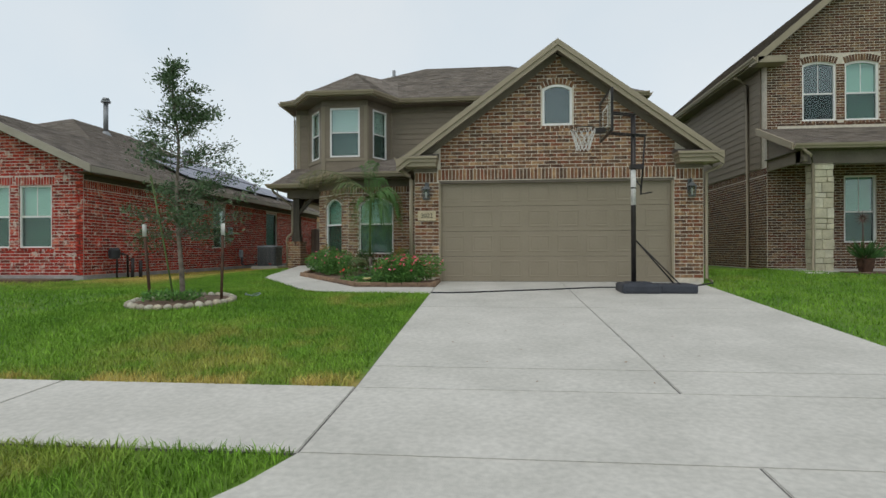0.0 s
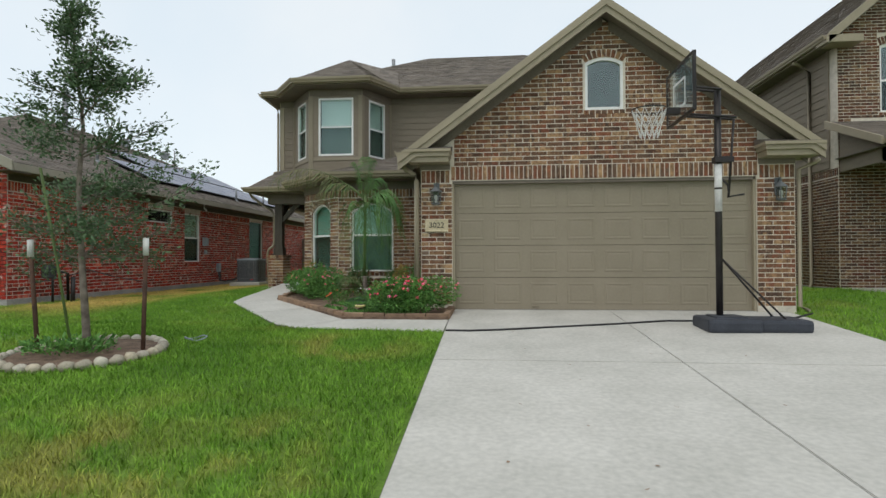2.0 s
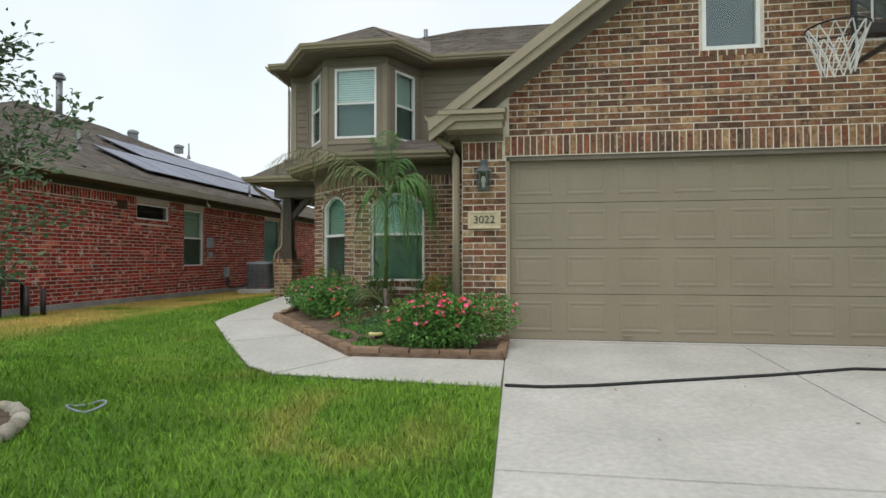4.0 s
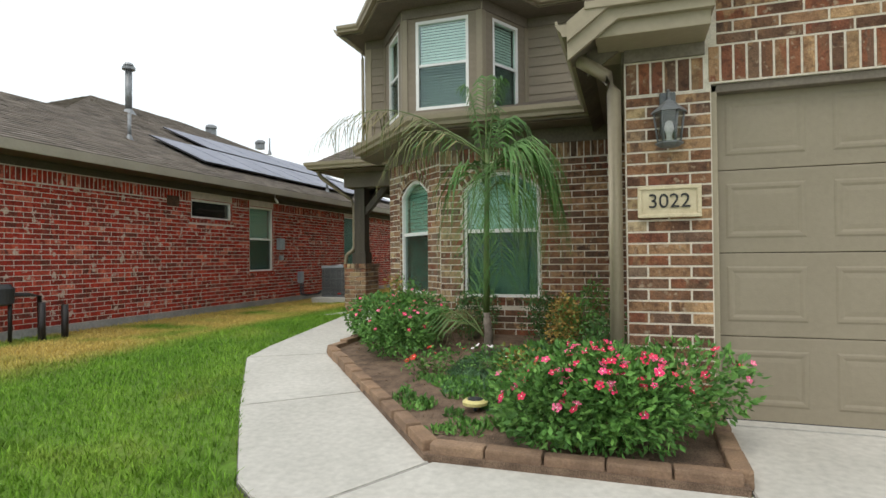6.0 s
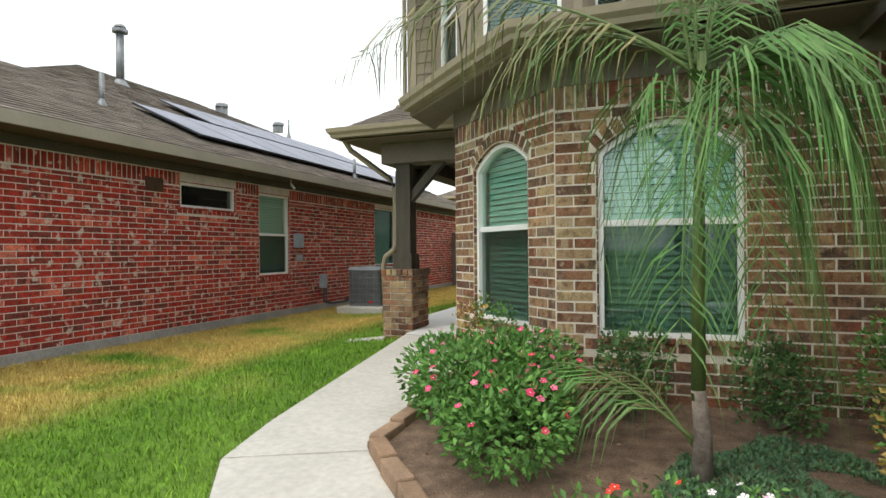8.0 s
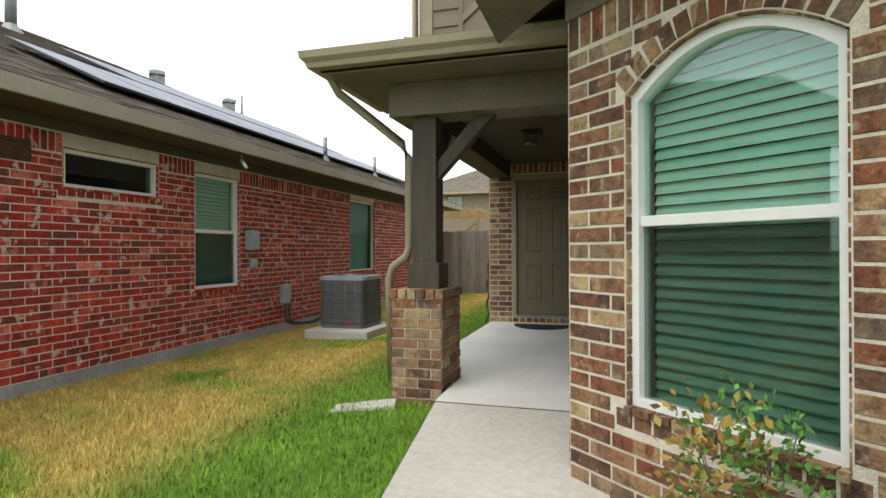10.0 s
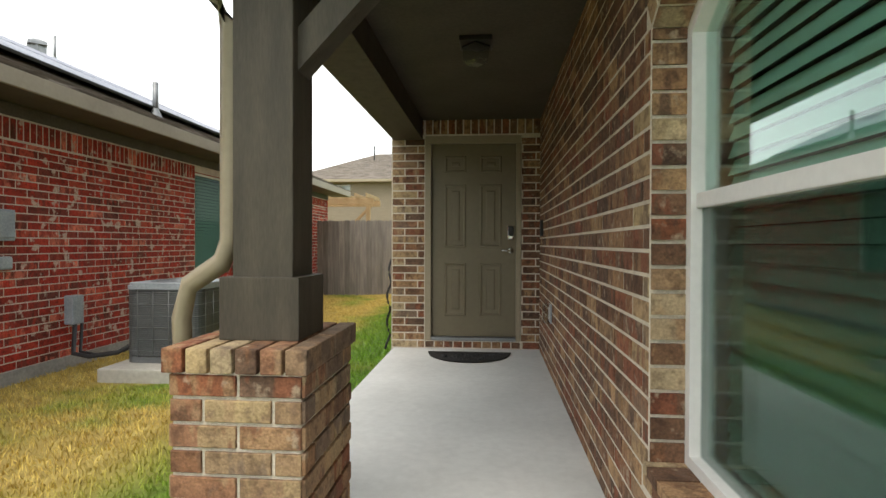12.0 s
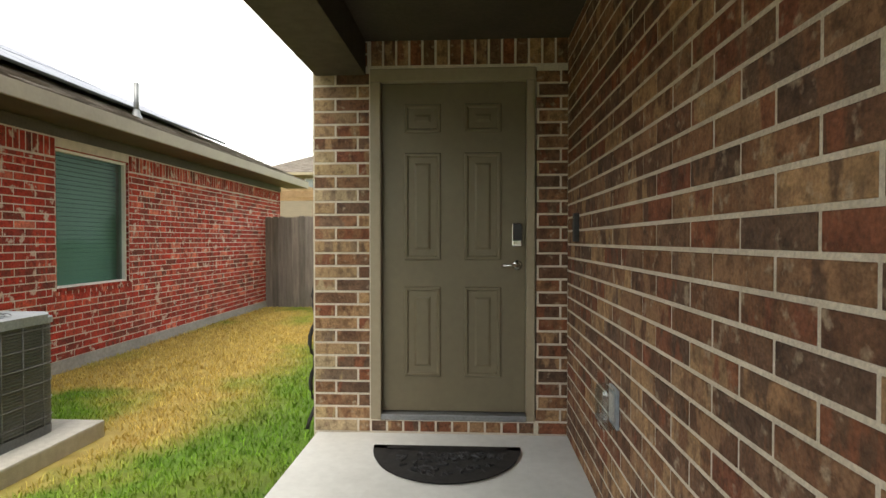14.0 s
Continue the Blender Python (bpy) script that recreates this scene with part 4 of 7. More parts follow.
hip_y = 18.2
hip_x = math.sqrt(2) * (hip_y - 14.2) - hip_y + 10.03
roof_faces("roof_skirt", "brown shingle skirt roof over the front window", [
    [(-4.17, 14.2, SZ), (GL, 14.2, SZ), (GL, hip_y, skirt_a(hip_y)), (hip_x, hip_y, skirt_a(hip_y))],
    [(-5.60, 15.63, SZ), (-4.17, 14.2, SZ), (hip_x, hip_y, skirt_a(hip_y)), (-5.60, hip_y, skirt_b(-5.6, hip_y))]], thick=0.05)
skirt = eave("eave_skirt", [(-5.60, 15.63), (-4.17, 14.2), (-2.15, 14.2), (-2.15, 12.0)], SZ, 0, [(GL, 12.0), (GL, 14.6), (-4.0, 14.6), (-5.135, 15.66), (-5.60, 16.3)])
box("frieze_board", (0, -0.02, 2.95), (front.len, 0, 3.13), M_FRIEZE, skirt, m=front.m)
box("frieze_board", (0, -0.02, 2.95), (bay.len, 0, 3.13), M_FRIEZE, skirt, m=bay.m)
box("frieze_board", (0, -0.02, 2.94), (gside.len, 0, 3.13), M_FRIEZE, skirt, m=gside.m)

# garage roof: gable to the front
RF, RB = 11.72, 22.0
gz = lambda x: APEX_Z + 0.06 - PITCH * abs(x - APEX_X)
gl, gr = -2.16, 4.50
roof_faces("roof_garage", "brown shingle gable roof over the garage", [
    [(gl, RB, gz(gl)), (gl, RF, gz(gl)), (APEX_X, RF, gz(APEX_X)), (APEX_X, RB, gz(APEX_X))],
    [(gr, RF, gz(gr)), (gr, RB, gz(gr)), (APEX_X, RB, gz(APEX_X)), (APEX_X, RF, gz(APEX_X))]], thick=0.07)
rake = thing("rake", "tan painted gable rake boards and boxed returns", "trim", kind="structure")


def rake_board(name, x0, x1, up, down, y0, y1, mat):
    bm = bmesh.new()
    v = [bm.verts.new((x, y, gz(x) + d)) for x, d in ((x0, up), (x1, up), (x1, down), (x0, down)) for y in (y0, y1)]
    for q in ((0, 2, 4, 6), (7, 5, 3, 1), (0, 1, 3, 2), (2, 3, 5, 4), (4, 5, 7, 6), (6, 7, 1, 0)):
        bm.faces.new([v[j] for j in q])
    part(name, bm, mat, rake)


for x0, x1 in ((gl, APEX_X), (APEX_X, gr)):
    rake_board("rake_board", x0, x1, 0.025, -0.10, RF - 0.05, RF, M_TRIM)
    rake_board("rake_fascia", x0, x1, -0.10, -0.21, RF - 0.022, RF + 0.01, M_TRIM)
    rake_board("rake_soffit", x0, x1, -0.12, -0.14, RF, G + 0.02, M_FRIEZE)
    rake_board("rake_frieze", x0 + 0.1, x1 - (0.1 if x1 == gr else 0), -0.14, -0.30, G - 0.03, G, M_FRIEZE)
for a, b in ((-1.99, -1.32), (3.66, 4.46)):
    r = thing("eave_return", "tan boxed eave return at the gable foot", "trim", kind="structure")
    box("box_return", (a, RF + 0.02, 3.03), (b, G + 0.25, 3.20), M_TRIM, r)
    box("crown", (a - 0.06, RF - 0.06, 3.19), (b + 0.04, G + 0.25, 3.24), M_TRIM, r)
    box("moulding", (a - 0.03, RF - 0.02, 3.12), (b + 0.02, G + 0.25, 3.19), M_TRIM, r)
    prism("cap_roof", [(a - 0.06, RF - 0.06), (b + 0.04, RF - 0.06), (b + 0.04, G), (a - 0.06, G)], lambda x, y: 3.24, lambda x, y: 3.245 + 0.25 * (y - RF + 0.06), M_SHINGLE, r)
    box("frieze", (max(a, GL) + 0.0, G - 0.02, 2.945), (min(b, GR), G, 3.05), M_FRIEZE, r)

# garage door
gd = thing("garage_door", "closed taupe raised-panel garage door of four sections", "garage door", kind="structure")
GD0, GD1, GZ0, GZ1 = -1.27, 3.61, 0.575, 2.745
for r in range(4):
    z0, z1 = GZ0 + (GZ1 - GZ0) * r / 4, GZ0 + (GZ1 - GZ0) * (r + 1) / 4 - 0.004
    sec = box("section", (GD0, G + 0.10, z0), (GD1, G + 0.14, z1), M_TAN, gd, bevel=0.006)
    for c in range(8):
        w = (GD1 - GD0) / 8
        a, b = GD0 + w * c + 0.075, GD0 + w * (c + 1) - 0.075
        bm = bmesh.new()
        rings = []
        for inset, d in ((0, 0.0), (0.012, -0.004), (0.028, -0.004), (0.045, 0.001), (0.075, -0.002)):
            rings.append([bm.verts.new((x, G + 0.0985 + d + 0.0, z)) for x, z in ((a + inset, z0 + 0.095 + inset), (b - inset, z0 + 0.095 + inset), (b - inset, z1 - 0.085 - inset), (a + inset, z1 - 0.085 - inset))])
        for q, s in zip(rings, rings[1:]):
            for j in range(4):
                bm.faces.new((q[j], q[(j + 1) % 4], s[(j + 1) % 4], s[j]))
        bm.faces.new(rings[-1])
        part("raised_panel", bm, M_TAN, sec)
box("seal", (GD0, G + 0.10, 0.555), (GD1, G + 0.13, 0.58), M_BLACK, gd)
box("jamb", (-1.29, G + 0.02, 0.56), (-1.25, G + 0.12, 2.75), M_TRIM, gd)
box("jamb", (3.59, G + 0.02, 0.56), (3.63, G + 0.12, 2.75), M_TRIM, gd)
box("head_jamb", (-1.29, G + 0.02, 2.70), (3.63, G + 0.12, 2.755), M_FRIEZE, gd)
box("lift_handle", (0.05, G + 0.07, 0.63), (0.16, G + 0.095, 0.645), M_TAN, gd)
box("garage_back", (-1.7, G + 0.3, 0.5), (4.1, G + 0.32, 2.9), M_DARK, gd)


def wall_lantern(x, z, y=G):
    t = thing("wall_lantern", "blue-grey metal wall lantern with clear glass", "lantern", (x, y, z), "wall lanterns beside the garage door")
    P = lambda *p: tuple(a + b for a, b in zip(p, (0, 0, 0)))
    box("back_plate", (-0.05, -0.025, -0.06), (0.05, -0.008, 0.22), M_GREY, t, bevel=0.01)
    tube("arm", [(0, -0.02, 0.15), (0, -0.07, 0.22), (0, -0.12, 0.20), (0, -0.125, 0.14)], 0.009, M_GREY, t)
    lathe("roof_cap", [(0.11, 0.0), (0.10, 0.015), (0.055, 0.05), (0.045, 0.065), (0.012, 0.085), (0.008, 0.12)], (0, -0.125, 0.06), M_GREY, t, sides=6)
    lathe("base", [(0.055, 0.0), (0.085, 0.02), (0.085, 0.03)], (0, -0.125, -0.16), M_GREY, t, sides=6)
    lathe("glass", [(0.066, 0.0), (0.088, 0.185)], (0, -0.125, -0.128), M_CLEAR, t, sides=6)
    lathe("bulb", [(0.018, 0.0), (0.018, 0.04), (0.03, 0.08), (0.022, 0.12), (0.006, 0.13)], (0, -0.125, -0.12), M_NET, t, sides=12)
    for k in range(6):
        a = math.pi / 3 * k
        tube("glazing_bar", [(0.068 * math.cos(a), -0.125 + 0.068 * math.sin(a), -0.135), (0.092 * math.cos(a), -0.125 + 0.092 * math.sin(a), 0.06)], 0.006, M_GREY, t, sides=6)
    return t


wall_lantern(-1.55, 2.50)
wall_lantern(3.95, 2.50)

plate = thing("house_number_plate", "cream cast stone plate with black house number", "house number", (-1.55, G, 2.0))
box("plate", (-0.195, -0.03, -0.105), (0.195, 0.0, 0.105), M_PLATE, plate, bevel=0.012)
for lo, hi in (((-0.195, -0.042, 0.08), (0.195, -0.028, 0.105)), ((-0.195, -0.042, -0.105), (0.195, -0.028, -0.08)), ((-0.195, -0.042, -0.08), (-0.168, -0.028, 0.08)), ((0.168, -0.042, -0.08), (0.195, -0.028, 0.08))):
    box("rim", lo, hi, M_PLATE, plate, bevel=0.006)
txt = bpy.data.curves.new("number", "FONT")
txt.body, txt.size, txt.extrude, txt.align_x, txt.align_y = "3022", 0.132, 0.004, "CENTER", "CENTER"
num = new("number", txt)
num.parent = plate
num.matrix_basis = pose(0, -0.034, 0, 90, 0, 0)
txt.materials.append(M_INK)
tagged(num, "black numerals 3022")


def downpipe(name, pts, label, r=0.038, mat=None, foot=None):
    """A square-section rain pipe along points."""
    t = tube(name, pts, r, mat or M_TRIM, sides=4)
    return tagged(t, label, "downpipe")


downpipe("downpipe", [(-2.10, 12.06, 3.05), (-2.10, 12.0, 2.98), (-1.93, 12.0, 2.86), (-1.885, 12.0, 2.75), (-1.885, 12.0, 0.62)], "tan painted rain pipe at the garage corner", 0.045)
downpipe("downpipe", [(4.55, 11.95, 3.0), (4.5, 12.0, 2.95), (4.28, 12.05, 2.85), (4.28, 12.05, 0.66), (4.33, 11.9, 0.60)], "tan painted rain pipe at the garage corner", 0.035)
downpipe("downpipe", [(-7.1, 17.75, 6.0), (-7.0, 17.85, 5.92), (-6.8, 18.12, 5.75), (-6.79, 18.14, 5.6), (-6.79, 18.14, 3.95), (-6.83, 17.95, 3.88)], "tan painted rain pipe on the siding corner", 0.035)

# ---- porch ----
PX0, PX1, PY0, PY1 = -6.57, -6.16, 16.91, 17.46
pier_walls = []
pier = thing("porch_pier", "square brown and buff brick porch pier", "pier", (0, 0, 0))
box("core", (PX0 + 0.008, PY0 + 0.008, 0.5), (PX1 - 0.008, PY1 - 0.008, 1.47), M_MORTAR, pier)
for a, b in (((PX0, PY0), (PX1, PY0)), ((PX1, PY0), (PX1, PY1)), ((PX1, PY1), (PX0, PY1)), ((PX0, PY1), (PX0, PY0))):
    w = Wall("pier_face", a, b, 0.6, 1.47, "", M_MORTAR, thick=0.02)
    w.lay(0.63, 1.465, bl=0.213 if a[1] == PY0 and b[1] == PY0 else 0.213)
    w.ob = pier
    w.courses(M_BRICK, single=(0, 1), buff=((0, 0.55),))
for k in range(6):
    for side_y in (PY0 - 0.02, (PY0 + PY1) / 2 + 0.005):
        x0 = PX0 - 0.02 + k * (PX1 - PX0 + 0.04) / 6
        box("brick", (x0 + 0.005, side_y + 0.004, 1.466), (x0 + (PX1 - PX0 + 0.04) / 6 - 0.005, side_y + 0.29, 1.54), M_BUFF if k % 3 else M_BRICK, pier, bevel=0.006)
post = thing("porch_post", "dark brown stained timber porch post with brace", "post", (-6.35, 17.17, 1.54))
box("shaft", (-0.1, -0.1, 0.0), (0.1, 0.1, 1.36), M_BROWN, post)
box("plinth", (-0.13, -0.13, 0.0), (0.13, 0.13, 0.2), M_BROWN, post, bevel=0.004)
for ax in ("x", "y"):
    bm = bmesh.new()
    pts = [(0.09, 0.86), (0.09, 1.0), (0.42, 1.36), (0.56, 1.36)]
    for s in (-0.055, 0.055):
        for a, z in pts:
            bm.verts.new((a, s, z) if ax == "x" else (s, a, z))
    bm.verts.ensure_lookup_table()
    v = bm.verts
    for q in ((0, 1, 2, 3), (7, 6, 5, 4), (0, 4, 5, 1), (1, 5, 6, 2), (2, 6, 7, 3), (3, 7, 4, 0)):
        bm.faces.new([v[j] for j in q])
    part("brace", bm, M_BROWN, post)
beams = thing("porch_beam", "taupe boxed porch beams", "beam", kind="structure")
box("front_beam", (-6.62, 17.0, 2.90), (-5.138, 17.32, 3.16), M_FRIEZE, beams)
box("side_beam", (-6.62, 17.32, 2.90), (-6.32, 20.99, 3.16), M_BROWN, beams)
box("ceiling", (-6.62, 17.02, 3.10), (-5.10, 21.0, 3.14), M_SHADED_CEILING)
tagged(bpy.data.objects["ceiling"], "taupe porch ceiling with shade put into its colour", "ceiling", kind="structure")
PZ = 3.30
ptop = PZ + 0.42 * (UY - 16.55)
roof_faces("roof_porch", "brown shingle porch roof", [
    [(-7.0, 16.6, PZ), (-5.15, 16.6, PZ), (-5.15, UY, ptop), (-6.73, UY, ptop)], [(-7.0, 17.9, PZ), (-7.0, 16.6, PZ), (-6.73, UY, ptop), (-6.74, UY + 0.05, PZ)]], thick=0.06)
eave("eave_porch", [(-7.0, 17.9), (-7.0, 16.6), (-5.2, 16.6)], PZ, 0, [(-5.2, 17.05), (-6.6, 17.05), (-6.6, 17.9)], thick=0.14)
downpipe("downpipe", [(-7.02, 16.75, 3.2), (-6.98, 16.85, 3.08), (-6.58, 17.2, 2.72), (-6.53, 17.22, 2.6), (-6.53, 17.22, 1.86), (-6.56, 17.22, 1.78), (-6.68, 17.22, 1.70), (-6.72, 17.24, 1.58), (-6.72, 17.3, 0.75)], "tan rain pipe strapped to the porch post", 0.038)
lamp = thing("ceiling_lamp", "small dark square porch ceiling lamp", "lamp", (-5.72, 18.8, 3.10))
box("canopy", (-0.10, -0.10, -0.03), (0.10, 0.10, 0.0), M_STEEL, lamp)
lathe("shade", [(0.05, -0.15), (0.075, -0.13), (0.085, -0.03)], (0, 0, 0), M_CLEAR, lamp, sides=4)
lathe("cap", [(0.09, -0.04), (0.08, -0.02)], (0, 0, 0), M_STEEL, lamp, sides=4)
box("foot_stone", (-0.24, -0.10, -0.08), (0.24, 0.10, 0.05), M_CONCRETE, None, bevel=0.012, m=pose(-6.72, 16.74, 0.63, 0, -5, 18))
tagged(bpy.data.objects["foot_stone"], "concrete splash block below the rain pipe", "splash block")

# front door
fd = thing("door_1", "closed taupe six-panel front door", "door", kind="structure")
DY = 21.05
box("frame_side", (-6.30, 21.0, 0.86), (-6.235, 21.10, 2.864), M_TRIM, fd)
box("frame_side", (-5.375, 21.0, 0.86), (-5.31, 21.10, 2.864), M_TRIM, fd)
box("frame_head", (-6.30, 21.0, 2.865), (-5.31, 21.10, 2.94), M_TRIM, fd)
leaf = box("leaf", (-6.235, DY, 0.90), (-5.375, DY + 0.045, 2.865), M_DOOR, fd)
box("threshold", (-6.235, 20.99, 0.86), (-5.375, DY + 0.05, 0.895), M_METAL, fd)
box("hall_back", (-6.3, DY + 0.1, 0.8), (-5.3, DY + 0.12, 3.0), M_DARK, fd)
for a, b in ((-6.10, -5.88), (-5.74, -5.52)):
    for z0, z1 in ((2.57, 2.74), (1.81, 2.45), (1.11, 1.65)):
        bm = bmesh.new()
        rings = []
        for inset, d in ((0, 0.0), (0.006, -0.008), (0.018, -0.008), (0.03, 0.006), (0.05, 0.006), (0.075, -0.004)):
            rings.append([bm.verts.new((x, DY - 0.0015 + d, z)) for x, z in ((a + inset, z0 + inset), (b - inset, z0 + inset), (b - inset, z1 - inset), (a + inset, z1 - inset))])
        for q, s in zip(rings, rings[1:]):
            for j in range(4):
                bm.faces.new((q[j], q[(j + 1) % 4], s[(j + 1) % 4], s[j]))
        bm.faces.new(rings[-1])
        part("door_panel", bm, M_DOOR, leaf)
lock = box("keypad_lock", (-5.46, DY - 0.03, 1.89), (-5.395, DY, 2.03), M_CHROME, leaf, "nickel keypad lock", bevel=0.012)
box("keypad", (-5.454, DY - 0.035, 1.925), (-5.401, DY - 0.028, 2.024), M_BLACK, lock, bevel=0.005)
hd = tube("door_handle", [(-5.425, DY, 1.78), (-5.425, DY - 0.05, 1.78)], 0.012, M_CHROME, leaf, "nickel lever handle")
tube("rose", [(-5.425, DY - 0.012, 1.78), (-5.425, DY, 1.78)], 0.03, M_CHROME, hd)
tube("lever", [(-5.425, DY - 0.05, 1.78), (-5.47, DY - 0.055, 1.782), (-5.52, DY - 0.05, 1.775)], 0.009, M_CHROME, hd)
bell = box("doorbell", (-5.165, 20.64, 1.92), (-5.137, 20.69, 2.07), M_BLACK, None, bevel=0.006)
tagged(bell, "slim black doorbell on the brick wall", "doorbell")
outlet = thing("outlet_box", "clear weatherproof outlet cover on brick", "outlet", (-5.14, 19.88, 1.29))
box("back_plate", (-0.012, -0.06, -0.075), (0.0, 0.06, 0.075), M_LIGHTGREY, outlet, bevel=0.004)
box("socket", (-0.02, -0.03, -0.05), (-0.010, 0.03, 0.05), M_NET, outlet, bevel=0.004)
box("cover", (-0.07, -0.065, -0.08), (-0.008, 0.065, 0.08), M_CLEAR, outlet, "clear plastic cover", bevel=0.025)
tagged(outlet, "clear weatherproof outlet cover on brick", "outlet")
dm = thing("doormat", "black half-round rubber doormat with cut-out pattern", "doormat", (-5.83, 20.76, 0.787))
bm = bmesh.new()
for k in range(25):
    a0, a1 = math.pi + math.pi * k / 25, math.pi + math.pi * (k + 1) / 25
    for r0, r1 in ((0.33, 0.40),):
        v = [bm.verts.new((r * math.cos(a), r * math.sin(a) * 1.18, 0.012)) for r, a in ((r0, a0), (r1, a0), (r1, a1), (r0, a1))]
        bm.faces.new(v)
bm.faces.new([bm.verts.new(p) for p in ((-0.4, 0, 0.012), (0.4, 0, 0.012), (0.4, -0.05, 0.012), (-0.4, -0.05, 0.012))])
bmesh.ops.translate(bm, vec=(0, 0, -0.0), verts=bm.verts)
part("rim", bm, M_RUBBER, dm)
prism("pad", [(0.395 * math.cos(math.pi + math.pi * k / 24), 0.46 * math.sin(math.pi + math.pi * k / 24)) for k in range(25)], lambda x, y: 0.0, lambda x, y: 0.006, M_RUBBER, dm)
rng = random.Random(5)
bm = bmesh.new()
for k in range(70):
    a, r = math.pi + rng.uniform(0.12, 0.96) * math.pi, 0.31 * math.sqrt(rng.random())
    x, y = r * math.cos(a), r * math.sin(a) * 1.1 - 0.05
    if y < -0.06 and abs(x) < 0.33:
        tube_into(bm, [(x + 0.022 * math.cos(t), y + 0.022 * math.sin(t), 0.009) for t in (rng.uniform(0, 6) + j * 0.9 for j in range(6))], 0.005, 5)
part("scroll_pattern", bm, M_BLACK, dm)


# ---- red brick house across the side yard ----
NX, NY0, NY1 = -10.0, 12.6, 30.0
NB = "red brick wall with light mortar"
nside = Wall("wall_neighbour_side", (NX, NY0), (NX, NY1), 0.66, 3.02, NB, M_MORTAR_RED)
nwin = [(17.0 - NY0, 18.2 - NY0, 2.46, 2.86, 0), (18.79 - NY0, 19.70 - NY0, 1.34, 2.86, 0), (23.27 - NY0, 24.5 - NY0, 1.41, 2.90, 0)]
for o in nwin:
    nside.opening(*o)
nside.build()
nside.lay(0.67, 2.78, bl=0.26, joint=0.0115, bands=[(o[0] - 0.06, o[1] + 0.06, o[2] - 0.085, o[2]) for o in nwin])
edges = [0.0] + [e for o in nwin for e in (o[0], o[1])] + [nside.len]
for a, b in zip(edges[::2], edges[1::2]):
    nside.soldiers(a, b, 2.79, 2.99)
for o in nwin:
    nside.soldiers(o[0] - 0.06, o[1] + 0.06, o[2] - 0.085, o[2], 0.1)
nside.courses(M_RED, single=(4.0, 8.0))
for o in nwin:
    lined_reveal(nside, o, 0.03, mats=(M_RED, M_RED))
window_unit("window_8", nside, nwin[0], "wide low white slider window", blinds=False, split=0, frame_w=0.05)
window_unit("window_9", nside, nwin[1], "white sash window with closed blinds", split=0.5, frame_w=0.05)
window_unit("window_10", nside, nwin[2], "large fixed window with a solar screen", split=0, frame_w=0.035, glazing=M_SOLAR)
NF0 = -16.1
nfront = Wall("wall_neighbour_front", (NF0, NY0), (NX - 0.004, NY0 + 0.0), 0.66, lambda u: 3.36 + 0.45 * min(u, -NF0 + NX - u), NB, M_MORTAR_RED)
fw = [(-11.71 - NF0, -10.83 - NF0, 1.33, 2.88, 0), (-12.83 - NF0, -11.95 - NF0, 1.33, 2.88, 0)]
for o in fw:
    nfront.opening(*o)
nfront.build(breaks=((NX - NF0) / 2,))
nfront.lay(0.67, 4.6, bl=0.26, bands=[(o[0] - 0.06, o[1] + 0.06, o[2] - 0.085, o[2]) for o in fw] + [(o[0] - 0.08, o[1] + 0.08, o[3], o[3] + 0.21) for o in fw])
for o in fw:
    nfront.soldiers(o[0] - 0.08, o[1] + 0.08, o[3], o[3] + 0.2)
    nfront.soldiers(o[0] - 0.06, o[1] + 0.06, o[2] - 0.085, o[2], 0.1)
nfront.courses(M_RED, single=(3.5, 6.1))
for i, o in enumerate(fw):
    lined_reveal(nfront, o, 0.03, mats=(M_RED, M_RED))
    window_unit("window_%d" % (11 + i), nfront, o, "white sash window with closed blinds", split=0.5, frame_w=0.05, mullion=True)
for a, b in (((-23, NY1), (-23, 13.6)), ((-23, 13.6), (NF0, 13.6)), ((NF0, 13.6), (NF0, NY0 + 0.2)), ((NX, NY1), (-23, NY1))):
    w = Wall("wall_neighbour_back", a, b, 0.3, 3.05, NB, M_RED)
    w.build()
prism("foundation", [(-23, 13.6), (NF0, 13.6), (NF0, NY0 - 0.015), (NX + 0.015, NY0 - 0.015), (NX + 0.015, NY1), (-23, NY1)], lambda x, y: 0.2, lambda x, y: 0.668, M_SLAB)
tagged(bpy.data.objects["foundation"], "exposed grey concrete slab edge", "foundation", kind="structure")
NE, NZ, NS = -9.5, 3.27, 0.45
nz = lambda x: NZ + NS * (NE - x)
RX = -16.45
rz = nz(RX)
nb0, nb1, nl = 13.2, 30.45, 2 * RX - NE
gxm = -12.95
roof_faces("roof_neighbour", "grey-brown shingle hip roof with a front gable", [
    [(NE, 12.2, NZ), (NE, nb1, NZ), (RX, nb1 - 6.95, rz), (RX, nb0 + 6.95, rz), (gxm, nb0 + 3.45, nz(gxm)), (gxm, 12.2, nz(gxm))],
    [(nl, nb0, NZ), (2 * gxm - NE, nb0, NZ), (gxm, nb0 + 3.45, nz(gxm)), (RX, nb0 + 6.95, rz)],
    [(2 * gxm - NE, nb0 + 0.01, NZ), (2 * gxm - NE, 12.2, NZ), (gxm, 12.2, nz(gxm)), (gxm, nb0 + 3.45, nz(gxm))],
    [(nl, nb1, NZ), (nl, nb0, NZ), (RX, nb0 + 6.95, rz), (RX, nb1 - 6.95, rz)], [(NE, nb1, NZ), (nl, nb1, NZ), (RX, nb1 - 6.95, rz)]], thick=0.06)
ne = thing("eave_neighbour", "dark brown soffit and tan fascia board", "eave", kind="structure")
